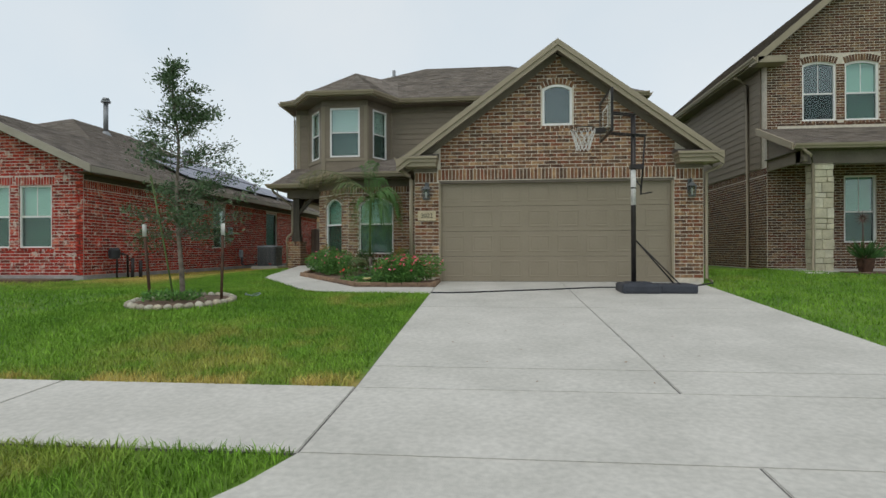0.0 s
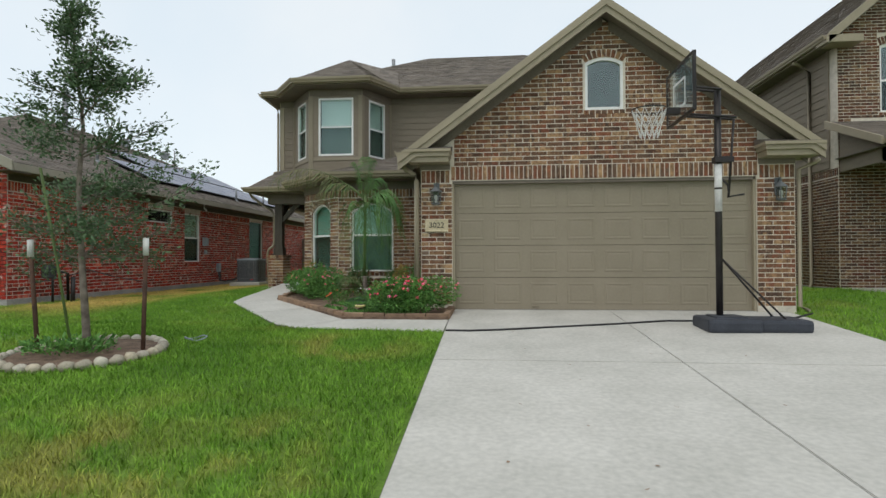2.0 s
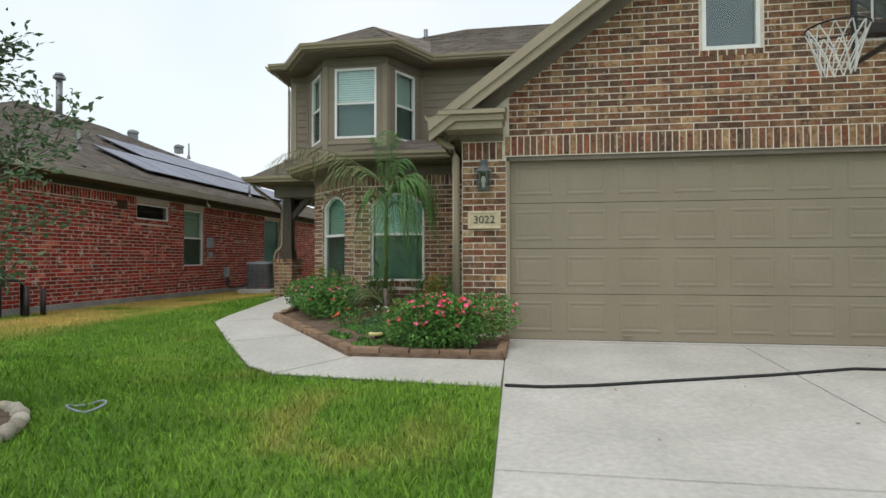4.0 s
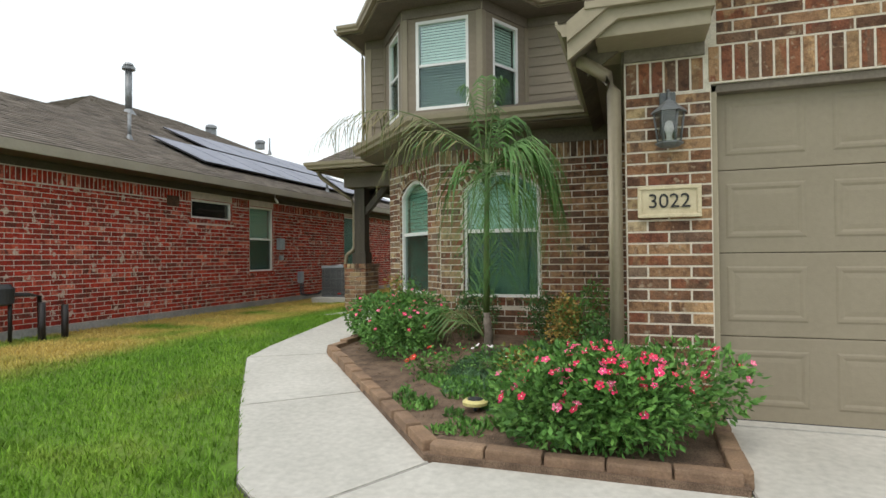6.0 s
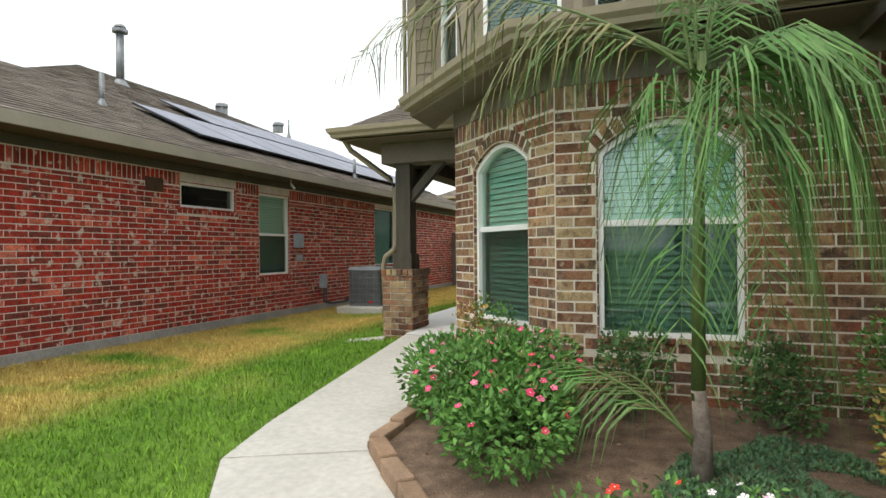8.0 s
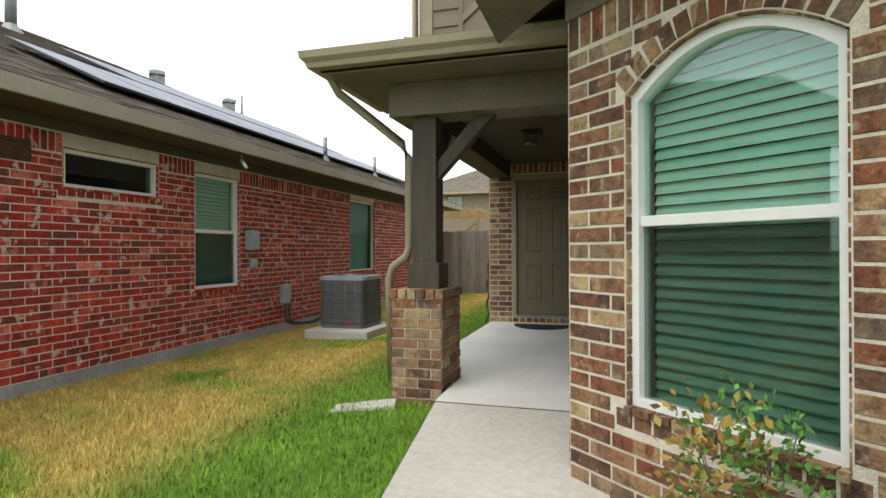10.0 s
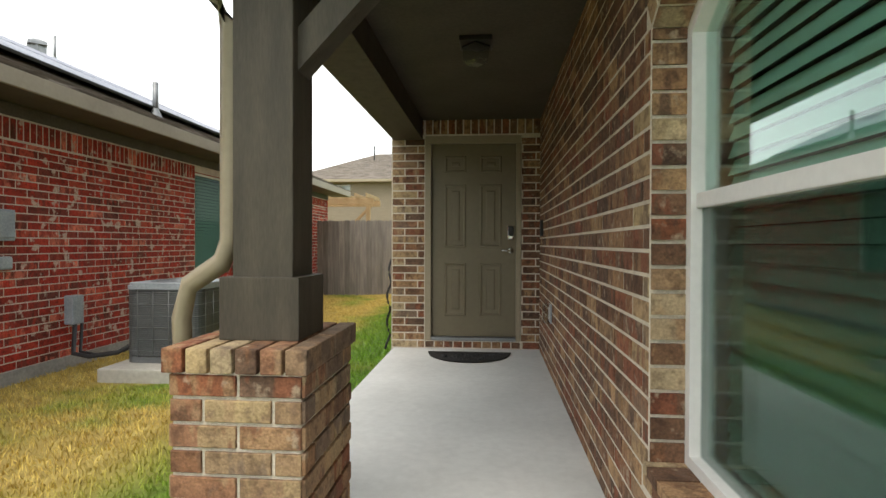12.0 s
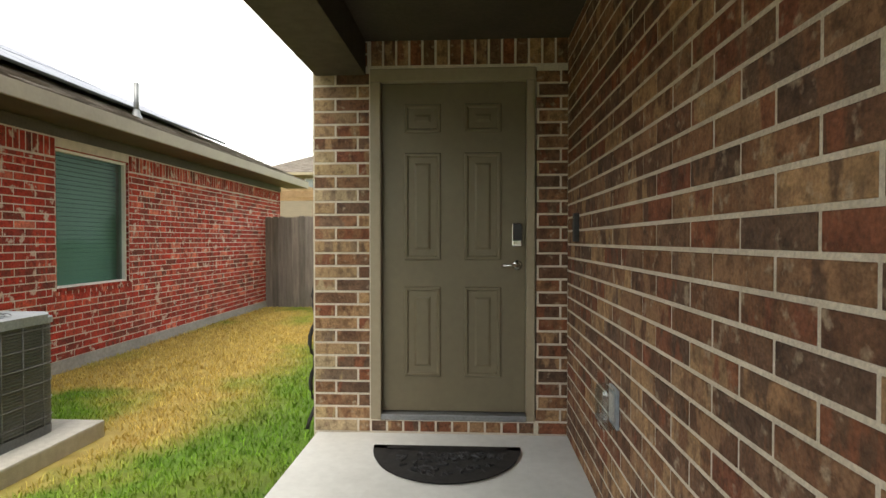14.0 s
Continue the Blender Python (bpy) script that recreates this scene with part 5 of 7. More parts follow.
box("fascia", (NE - 0.02, 12.2, NZ - 0.15), (NE + 0.015, nb1, NZ - 0.005), M_FASCIA, ne)
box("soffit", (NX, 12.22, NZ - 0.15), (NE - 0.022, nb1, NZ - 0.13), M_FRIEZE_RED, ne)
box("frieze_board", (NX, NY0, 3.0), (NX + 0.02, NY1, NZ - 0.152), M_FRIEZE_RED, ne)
for x0, x1 in ((NE, gxm), (gxm, 2 * gxm - NE)):
    bm = bmesh.new()
    v = [bm.verts.new((x, y, NZ + NS * min(NE - x, x - (2 * gxm - NE)) + d)) for x, d in ((x0, 0.03), (x1, 0.03), (x1, -0.16), (x0, -0.16)) for y in (12.16, 12.2)]
    for q in ((0, 2, 4, 6), (7, 5, 3, 1), (0, 1, 3, 2), (2, 3, 5, 4), (4, 5, 7, 6), (6, 7, 1, 0)):
        bm.faces.new([v[j] for j in q])
    part("rake_board", bm, M_FASCIA, ne)
    bm = bmesh.new()
    v = [bm.verts.new((x, y, NZ + NS * min(NE - x, x - (2 * gxm - NE)) + d)) for x, d in ((x0, -0.16), (x1, -0.16), (x1, -0.18), (x0, -0.18)) for y in (12.2, NY0)]
    for q in ((0, 2, 4, 6), (7, 5, 3, 1), (0, 1, 3, 2), (2, 3, 5, 4), (4, 5, 7, 6), (6, 7, 1, 0)):
        bm.faces.new([v[j] for j in q])
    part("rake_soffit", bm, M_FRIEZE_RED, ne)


# solar panels on the slope
def slope_matrix(x, y, lift):
    a = math.atan(NS)
    return Matrix.Translation((x, y, nz(x) + lift)) @ Matrix.Rotation(a, 4, "Y")


array = thing("solar_array", "blue-grey solar panels on a shingle roof", "solar panels")


def solar_panel(x, y, w, l):
    t = box("panel", (-l / 2, -w / 2, -0.03), (l / 2, w / 2, 0.0), M_BLACK, array, bevel=0.004)
    t.matrix_basis = slope_matrix(x, y, 0.11)
    box("glass_face", (-l / 2 + 0.015, -w / 2 + 0.015, 0.0), (l / 2 - 0.015, w / 2 - 0.015, 0.004), M_PANEL, t, bevel=0)
    return t


for k in range(10):
    solar_panel(-11.02, 18.2 + 1.015 * k, 1.0, 1.68)
for k in range(7):
    solar_panel(-12.72, 20.3 + 1.015 * k, 1.0, 1.68)
for k in range(6):
    tube("standoff", [(-11.6, 18.0 + k * 1.9, nz(-11.6)), (-11.6, 18.0 + k * 1.9, nz(-11.6) + 0.09)], 0.02, M_METAL, array, sides=4)


def roof_pipe(x, y, h, r, cap):
    z = nz(x)
    t = thing("roof_pipe", "grey metal flue pipe with a cap on the roof" if cap else "thin grey vent pipe on the roof", "vent pipe", (x, y, z - 0.05))
    tube("pipe", [(0, 0, 0), (0, 0, h)], r, M_METAL, t)
    lathe("flashing", [(r * 3, -0.02 - r), (r * 1.4, 0.1), (r * 1.1, 0.14)], (0, 0, 0), M_METAL, t)
    if cap:
        lathe("cap", [(r * 1.3, h - 0.06), (r * 1.9, h - 0.04), (r * 1.9, h + 0.03), (r * 1.2, h + 0.05), (r * 1.5, h + 0.08), (r * 1.1, h + 0.14)], (0, 0, 0), M_METAL, t)


def box_vent(x, y):
    t = thing("roof_vent", "small square metal roof vent", "vent", (x, y, nz(x)))
    box("neck", (-0.13, -0.13, -0.08), (0.13, 0.13, 0.16), M_METAL, t)
    lathe("hood", [(0.26, 0.15), (0.25, 0.22), (0.1, 0.29)], (0, 0, 0), M_METAL, t, sides=4)


roof_pipe(-15.1, 20.2, 1.3, 0.09, True)
roof_pipe(-11.3, 16.75, 0.55, 0.035, False)
roof_pipe(-10.25, 22.7, 0.5, 0.04, False)
roof_pipe(-10.2, 25.0, 0.5, 0.035, False)
roof_pipe(-15.3, 27.0, 0.6, 0.03, False)
box_vent(-15.9, 24.4)
box_vent(-15.9, 27.2)

# fixtures on the red wall
lv = thing("wall_vent", "small brown louvred wall vent", "vent")
box("frame", (NX, 16.38, 2.66), (NX + 0.02, 16.68, 2.86), M_RUST, lv)
for k in range(5):
    box("louvre", (NX + 0.015, 16.40, 2.685 + k * 0.033), (NX + 0.032, 16.66, 2.70 + k * 0.033), M_RUST, lv, bevel=0.002)
mb = thing("meter_box", "grey metal utility box on red brick", "utility box")
box("body", (NX, 19.82, 1.86), (NX + 0.11, 20.02, 2.14), M_LIGHTGREY, mb, bevel=0.01)
box("cover", (NX + 0.11, 19.84, 1.89), (NX + 0.125, 20.0, 2.11), M_LIGHTGREY, mb, bevel=0.006)
ob = box("outlet_cover", (NX, 19.90, 1.60), (NX + 0.06, 20.05, 1.72), M_LIGHTGREY, None, bevel=0.02)
tagged(ob, "grey outlet cover on red brick", "outlet")
fl = tube("eave_flood_lamp", [(NE - 0.1, 19.2, NZ - 0.14), (NE - 0.1, 19.2, NZ - 0.24), (NE - 0.02, 19.2, NZ - 0.33)], 0.025, M_WHITE)
tagged(fl, "small white lamp under the eave", "lamp")
gm = thing("gas_meter", "dark gas meter with bent pipes by the red wall", "gas meter", (NX + 0.28, 13.3, 0))
lathe("meter", [(0.05, 1.05), (0.13, 1.08), (0.14, 1.28), (0.09, 1.34)], (0, 0, 0), M_BLACK, gm)
tube("riser", [(0, 0.1, 0.5), (0, 0.1, 1.2)], 0.025, M_STEEL, gm)
tube("outlet_pipe", [(0, 0, 1.2), (0, 0.35, 1.18), (0.02, 0.48, 1.15), (0.02, 0.5, 0.45)], 0.03, M_STEEL, gm)
tube("bollard", [(0.25, 0.35, 0.4), (0.25, 0.35, 1.08)], 0.045, M_STEEL, gm)
tube("bollard", [(0.25, 0.68, 0.4), (0.25, 0.68, 1.02)], 0.045, M_STEEL, gm)
soil = prism("soil_strip", [(-14.5, 11.6), (-10.3, 11.9), (-10.2, 12.5), (-14.5, 12.5)], lambda x, y: 0.4, lambda x, y: 0.60, M_SOIL)
tagged(soil, "bare dark soil strip below the windows", "soil", kind="structure")

# air conditioner on its pad
pad = box("condenser_pad", (-9.30, 20.26, 0.45), (-8.28, 21.50, 0.665), M_CONCRETE, None, bevel=0.015)
tagged(pad, "grey concrete pad in the side yard", "pad")
ac = thing("air_conditioner", "grey outdoor air conditioner with louvred sides", "air conditioner", (-8.84, 20.92, 0.665))
S = 0.38


def round_square(half, r, k=5):
    """A square outline with rounded corners."""
    return [(sx * (half - r) + r * math.cos(q), sy * (half - r) + r * math.sin(q))
            for sx, sy, q0 in ((1, 1, 0.0), (-1, 1, math.pi / 2), (-1, -1, math.pi), (1, -1, 1.5 * math.pi)) for q in (q0 + math.pi / 2 * j / k for j in range(k + 1))]


prism("body", round_square(S - 0.016, 0.10), lambda x, y: 0.03, lambda x, y: 0.74, M_BLACK, ac)
prism("base_pan", round_square(S, 0.11), lambda x, y: 0.0, lambda x, y: 0.06, M_GREY, ac)
lid = prism("top_cover", round_square(S + 0.012, 0.12), lambda x, y: 0.725, lambda x, y: 0.785, M_LIGHTGREY, ac, bevel=0.022)
for k in range(34):
    z = 0.072 + k * 0.0192
    prism("louvre", round_square(S, 0.11), lambda x, y: z, lambda x, y: z + 0.0135, M_GREY, ac)
for k in range(6):
    z = 0.12 + k * 0.115
    ring = round_square(S + 0.003, 0.113)
    tube("guard_wire", [(x, y, z) for x, y in ring + ring[:1]], 0.004, M_METAL, ac, sides=5)
for k in range(4):
    for e in (-S - 0.003, S + 0.003):
        tube("guard_bar", [(-0.24 + k * 0.16, e, 0.06), (-0.24 + k * 0.16, e, 0.72)], 0.004, M_METAL, ac, sides=5)
        tube("guard_bar", [(e, -0.24 + k * 0.16, 0.06), (e, -0.24 + k * 0.16, 0.72)], 0.004, M_METAL, ac, sides=5)
box("badge", (0.12, -S - 0.008, 0.075), (0.21, -S - 0.002, 0.10), M_PETALRED, ac, "small red badge", bevel=0)
for k in range(9):
    r = 0.05 + k * 0.034
    tube("grille_ring", [(r * math.cos(t), r * math.sin(t), 0.80 - 0.03 * (r / 0.32) ** 2 + 0.01) for t in (2 * math.pi * j / 28 for j in range(29))], 0.004, M_METAL, lid, sides=5)
for k in range(12):
    t = math.pi * k / 6
    tube("grille_spoke", [(0.03 * math.cos(t), 0.03 * math.sin(t), 0.808), (0.33 * math.cos(t), 0.33 * math.sin(t), 0.778)], 0.004, M_METAL, lid, sides=5)
box("label", (-S - 0.006, -0.2, 0.5), (-S + 0.002, -0.05, 0.68), M_NET, ac, "pale rating label", bevel=0)
db = box("disconnect_box", (NX, 20.72, 1.0), (NX + 0.10, 20.88, 1.30), M_LIGHTGREY, None, bevel=0.01)
tagged(db, "grey electrical disconnect box on red brick", "electrical box")
for k, (dy, r) in enumerate(((0.0, 0.022), (0.1, 0.016))):
    c = tube("conduit", [(NX + 0.06, 20.8 + dy, 1.02), (NX + 0.09, 20.75 + dy, 0.85), (NX + 0.16, 20.65 + dy, 0.72), (NX + 0.35, 20.62 + dy, 0.70), (NX + 0.6, 20.7 + dy, 0.73), (NX + 0.79, 20.75 + dy, 0.85)], r, M_BLACK)
    tagged(c, "black insulated hose to the air conditioner", "hose", group="air conditioner hoses")

# fence and what stands behind it
fence = thing("fence", "weathered grey cedar privacy fence", "fence")
rng = random.Random(3)
x = -10.0
while x < -6.7:
    h = 2.42 + rng.uniform(-0.015, 0.015)
    bm = bmesh.new()
    pts = [(x + 0.003, 0.5), (x + 0.137, 0.5), (x + 0.137, h - 0.03), (x + 0.11, h), (x + 0.03, h), (x + 0.003, h - 0.03)]
    a, d = [bm.verts.new((px, 29.1, pz)) for px, pz in pts], rng.uniform(0, 0.006)
    b = [bm.verts.new((px, 29.1 + 0.018 + d, pz)) for px, pz in pts]
    bm.faces.new(a)
    bm.faces.new(b[::-1])
    for j in range(6):
        bm.faces.new((a[j], b[j], b[(j + 1) % 6], a[(j + 1) % 6]))
    part("picket", bm, M_FENCE, fence)
    x += 0.14
for z in (0.85, 1.5, 2.1):
    box("rail", (-10.0, 29.13, z), (-6.6, 29.17, z + 0.09), M_FENCE, fence)
per = thing("pergola", "pale timber pergola behind the fence", "pergola", (0, 0, 0))
for x in (-11.6, -9.35):
    box("post", (x - 0.06, 32.0, 0.5), (x + 0.06, 32.12, 3.0), M_PINE, per)
    box("brace", (-0.04, -0.03, 0), (0.04, 0.03, 0.8), M_PINE, per, m=pose(x - 0.45, 32.06, 2.45, 0, 45, 0))
for y in (31.6, 32.6):
    box("beam", (-12.4, y, 3.0), (-9.1, y + 0.06, 3.18), M_PINE, per)
for k in range(10):
    box("rafter", (-12.3 + k * 0.34, 31.2, 3.18), (-12.26 + k * 0.34, 33.0, 3.3), M_PINE, per)
bh = thing("house", "distant two-storey house with taupe siding", "house", (0, 0, 0))
w = Wall("house_front", (-17.5, 48), (-2, 48), 0, 5.55, "", M_SIDING)
w.opening(2.6, 3.5, 4.5, 5.3)
w.build()
for key in ("category", "kind"):
    del w.ob[key]
w.ob.name, w.ob.parent = "wall", bh
box("wall", (-17.5, 48.2, 0), (-2, 60, 5.55), M_SIDING, bh)
bw = box("window", (-14.9, 48.05, 4.5), (-14.0, 48.1, 5.3), M_LIGHTGREY, bh)
for lo, hi in (((-14.95, 48.0, 4.45), (-14.88, 48.08, 5.35)), ((-14.02, 48.0, 4.45), (-13.95, 48.08, 5.35)), ((-14.95, 48.0, 5.28), (-13.95, 48.08, 5.35)), ((-14.95, 48.0, 4.45), (-13.95, 48.08, 4.52))):
    box("frame", lo, hi, M_WHITE, bw)
deck = roof_faces("far_roof", "", [[(-18, 47.5, 5.6), (-1.5, 47.5, 5.6), (-7.5, 53.5, 8.0), (-13.5, 53.5, 8.0)], [(-18, 60, 5.6), (-18, 47.5, 5.6), (-13.5, 53.5, 8.0)], [(-1.5, 47.5, 5.6), (-1.5, 60, 5.6), (-7.5, 53.5, 8.0)]])
for key in ("category", "kind"):
    del deck[key]
deck.name, deck.parent = "roof", bh
box("fascia", (-18, 47.46, 5.45), (-1.5, 47.5, 5.6), M_TRIM, bh)
tube("vent_pipe", [(-13.4, 52.0, 7.2), (-13.4, 52.0, 8.3)], 0.05, M_BLACK, bh)

# ---- two-storey house to the other side ----
RY, RX0 = 17.0, 7.72
rtop = lambda u: 6.75 + 0.85 * min(u + 0.3, 9.6 - u)
rfront = Wall("wall_right_house_front", (RX0 + 0.004, RY), (RX0 + 9.3, RY), 0.6, rtop, HB, M_MORTAR)
rw = [(8.69 - RX0, 9.60 - RX0, 4.93, 6.62, 0.08), (9.84 - RX0, 10.74 - RX0, 4.93, 6.62, 0.08), (9.80 - RX0, 10.66 - RX0, 1.43, 3.35, 0), (9.22 - RX0, 9.52 - RX0, 1.43, 3.35, 0)]
for o in rw:
    rfront.opening(*o)
rfront.build(breaks=(4.65,))
rfront.lay(0.68, 8.6, bl=0.265, bands=[(rw[0][0] - 0.05, rw[1][1] + 0.05, 6.56, 6.85), (rw[0][0] - 0.05, rw[1][1] + 0.05, 4.84, 4.93), (0.3, 9, 3.7, 4.8)], u1=5.2)
for o in rw[:2]:
    rfront.arch(o, 0.2)
    rfront.soldiers(o[0] - 0.04, o[1] + 0.04, 4.85, 4.93, 0.1)
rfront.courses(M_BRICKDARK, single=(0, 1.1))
for i, o in enumerate(rw):
    window_unit("window_%d" % (13 + i), rfront, o, "white sash window with pale blinds" if i < 3 else "narrow white sidelight window", blinds=i in (1, 2), split=0.46, mullion=i < 3, frame_w=0.05)
rs = Wall("wall_right_house_side", (RX0, 32.0), (RX0, RY + 0.003), 0.6, 6.75, "brick below taupe lap siding", M_MORTAR)
rs.build()
rs.lay(0.68, 3.4)
rs.soldiers(0, rs.len, 3.42, 3.62)
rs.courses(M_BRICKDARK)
rb = Wall("wall_right_house_siding", (RX0 - 0.012, 32.0), (RX0 - 0.012, RY + 0.35), 3.63, 6.7, "taupe lap siding", M_SIDING, thick=0.01)
rb.build()
lap_siding(rb, 3.64, 6.6, M_SIDING, step=0.2)
for a, b in (((RX0 + 9.3, RY), (RX0 + 9.3, 32)), ((RX0 + 9.3, 32), (RX0, 32))):
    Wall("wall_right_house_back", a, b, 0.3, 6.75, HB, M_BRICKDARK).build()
rfound = prism("foundation_right", [(RX0 - 0.015, RY - 0.015), (RX0 + 9.3, RY - 0.015), (RX0 + 9.3, 32), (RX0 - 0.015, 32)], lambda x, y: 0.2, lambda x, y: 0.675, M_SLAB)
tagged(rfound, "exposed grey concrete slab edge", "foundation", kind="structure")
re0, rpx, rsl = RX0 - 0.42, RX0 + 4.65, 0.85
rez = 6.72
rzz = lambda x: rez + rsl * (x - re0 if x < rpx else 2 * rpx - re0 - x)
roof_faces("roof_right_house", "grey-brown shingle gable roof", [
    [(re0, 32.4, rez), (re0, RY - 0.4, rez), (rpx, RY - 0.4, rzz(rpx)), (rpx, 32.4, rzz(rpx))],
    [(2 * rpx - re0, RY - 0.4, rez), (2 * rpx - re0, 32.4, rez), (rpx, 32.4, rzz(rpx)), (rpx, RY - 0.4, rzz(rpx))]])
rt = thing("trim_right_house", "tan painted rakes, gutter and corner boards", "trim", kind="structure")
sweep("gutter", [(re0, 32.4, rez), (re0, RY - 0.4, rez)], GUTTER, M_TRIM, rt)
box("soffit", (re0, RY - 0.38, rez - 0.15), (RX0, 32.4, rez - 0.12), M_FRIEZE, rt)
box("fascia", (re0 - 0.0, RY - 0.4, rez - 0.16), (re0 + 0.03, 32.4, rez), M_TRIM, rt)
for x0, x1 in ((re0, rpx), (rpx, 2 * rpx - re0)):
    for y0, y1, up, dn, mat in ((RY - 0.45, RY - 0.4, 0.03, -0.2, M_TRIM), (RY - 0.4, RY, -0.2, -0.23, M_FRIEZE)):
        bm = bmesh.new()
        v = [bm.verts.new((xx, y, rzz(xx) + d)) for xx, d in ((x0, up), (x1, up), (x1, dn), (x0, dn)) for y in (y0, y1)]
        for q in ((0, 2, 4, 6), (7, 5, 3, 1), (0, 1, 3, 2), (2, 3, 5, 4), (4, 5, 7, 6), (6, 7, 1, 0)):
            bm.faces.new([v[j] for j in q])
        part("rake_board", bm, mat, rt)
box("eave_return", (re0 - 0.05, RY - 0.45, rez - 0.2), (RX0 + 0.35, RY + 0.02, rez - 0.02), M_TRIM, rt)
box("corner_board", (RX0 - 0.045, RY + 0.30, 3.63), (RX0 - 0.01, RY + 0.42, 6.6), M_SIDING, rt)
downpipe("downpipe", [(re0 - 0.05, 18.1, 6.55), (re0 + 0.1, 18.1, 6.5), (RX0 - 0.07, 18.1, 6.3), (RX0 - 0.07, 18.1, 0.75), (RX0 - 0.2, 18.0, 0.62)], "tan rain pipe on the side wall", 0.05)
# its porch
pr0 = 7.75
roof_faces("roof_right_porch", "grey-brown shingle porch roof", [[(pr0 - 0.3, 15.0, 3.92), (16.5, 15.0, 3.92), (16.5, RY, 4.72), (pr0 - 0.3, RY, 4.72)]], thick=0.08)
rp = thing("porch_right_house", "taupe porch beam and gutter on a stone column", "porch", kind="structure")
sweep("gutter", [(pr0 - 0.3, 15.0, 3.92), (16.5, 15.0, 3.92)], GUTTER, M_TRIM, rp)
box("beam", (pr0, 15.25, 3.45), (16.5, 15.5, 3.80), M_FRIEZE, rp)
box("porch_ceiling", (pr0 - 0.1, 15.1, 3.80), (16.5, RY, 3.83), M_FRIEZE, rp)
bm = bmesh.new()
v = [bm.verts.new(p) for xx in (pr0, pr0 + 0.1) for p in ((xx, 15.1, 3.5), (xx, RY, 3.5), (xx, RY, 4.66), (xx, 15.1, 3.86))]
for q in ((0, 1, 2, 3), (7, 6, 5, 4), (0, 4, 5, 1), (1, 5, 6, 2), (2, 6, 7, 3), (3, 7, 4, 0)):
    bm.faces.new([v[j] for j in q])
part("gable_panel", bm, M_SIDING, rp)
bm = bmesh.new()
v = [bm.verts.new(p) for xx in (pr0 - 0.34, pr0 - 0.29) for p in ((xx, 14.98, 3.78), (xx, RY, 4.56), (xx, RY, 4.75), (xx, 14.98, 3.95))]
for q in ((0, 1, 2, 3), (7, 6, 5, 4), (0, 4, 5, 1), (1, 5, 6, 2), (2, 6, 7, 3), (3, 7, 4, 0)):
    bm.faces.new([v[j] for j in q])
part("barge_board", bm, M_TRIM, rp)
box("porch_slab", (pr0, 15.1, 0.4), (16.5, RY - 0.02, 0.70), M_CONCRETE, rp)
col = thing("stone_column", "square column of pale rough limestone blocks", "column", (8.28, 15.4, 0.62))
rng = random.Random(9)
z = 0.0
while z < 2.83:
    h = rng.choice((0.14, 0.18, 0.22, 0.26))
    h = min(h, 2.83 - z)
    cut = rng.uniform(-0.08, 0.08)
    for x0, x1 in ((-0.23, cut), (cut, 0.23)):
        e = rng.uniform(-0.008, 0.012)
        box("stone", (x0 + 0.004 - (e if x0 < -0.2 else 0), -0.23 - e, z + 0.005), (x1 - 0.004 + (e if x1 > 0.2 else 0), 0.23 + e, z + h - 0.005), M_STONE, col, bevel=0.014)
    z += h
downpipe("downpipe", [(pr0 - 0.1, 14.95, 3.8), (pr0 + 0.15, 15.05, 3.65), (pr0 + 0.22, 15.1, 3.4), (pr0 + 0.22, 15.1, 0.72), (pr0 + 0.15, 14.8, 0.62)], "tan rain pipe beside the stone column", 0.045)
sb = box("splash_block", (7.45, 14.35, 0.60), (8.05, 14.75, 0.68), M_CONCRETE, None, bevel=0.02)
tagged(sb, "pale concrete splash block in the grass", "splash block")
rbed = prism("soil_bed", [(8.6, 14.2), (14, 14.2), (14, 15.1), (8.6, 15.1)], lambda x, y: 0.4, lambda x, y: 0.69, M_SOIL)
tagged(rbed, "dark mulch bed at the porch", "soil", kind="structure")


# ---- plants ----
def leaf_cloud(name, parent, points, size, material, label="", up=0.3, seed=1, slim=0.45):
    """Many small folded leaves: points are (place, outward)."""
    rng = random.Random(seed)
    vs, fs = [], []
    for p, out in points:
        d = Vector((rng.gauss(0, 1), rng.gauss(0, 1), rng.gauss(0, 0.7) + up)) + Vector(out) * 1.2
        d.normalize()
        s = d.cross(Vector((rng.gauss(0, 1), rng.gauss(0, 1), rng.gauss(0, 1)))).normalized()
        n = d.cross(s)
        l = size * rng.uniform(0.7, 1.3)
        w = l * slim
        i = len(vs)
        p = Vector(p)
        vs.extend((p, p + d * l * 0.5 + s * w / 2 + n * l * 0.08, p + d * l, p + d * l * 0.5 - s * w / 2 + n * l * 0.08))
        fs.extend(((i, i + 1, i + 2), (i, i + 2, i + 3)))
    ob = mesh_object(name, vs, fs, material, parent, label)
    return ob


def mound_points(rng, cx, cy, z0, rx, ry, h, k, lumps=7, shell=0.5):
    """Places through a lumpy bush, denser near its outside."""
    centres = [(cx + rng.uniform(-0.55, 0.55) * rx, cy + rng.uniform(-0.55, 0.55) * ry, z0 + h * rng.uniform(0.35, 0.62)) for _ in range(lumps)]
    pts = []
    while len(pts) < k:
        c = rng.choice(centres)
        d = Vector((rng.gauss(0, 1), rng.gauss(0, 1), rng.gauss(0, 1))).normalized()
        r = shell + (1 - shell) * rng.random() ** 0.5
        p = Vector((c[0] + d.x * r * rx * 0.5, c[1] + d.y * r * ry * 0.5, c[2] + d.z * r * h * 0.42))
        if p.z > z0:
            pts.append((p, d))
    return pts


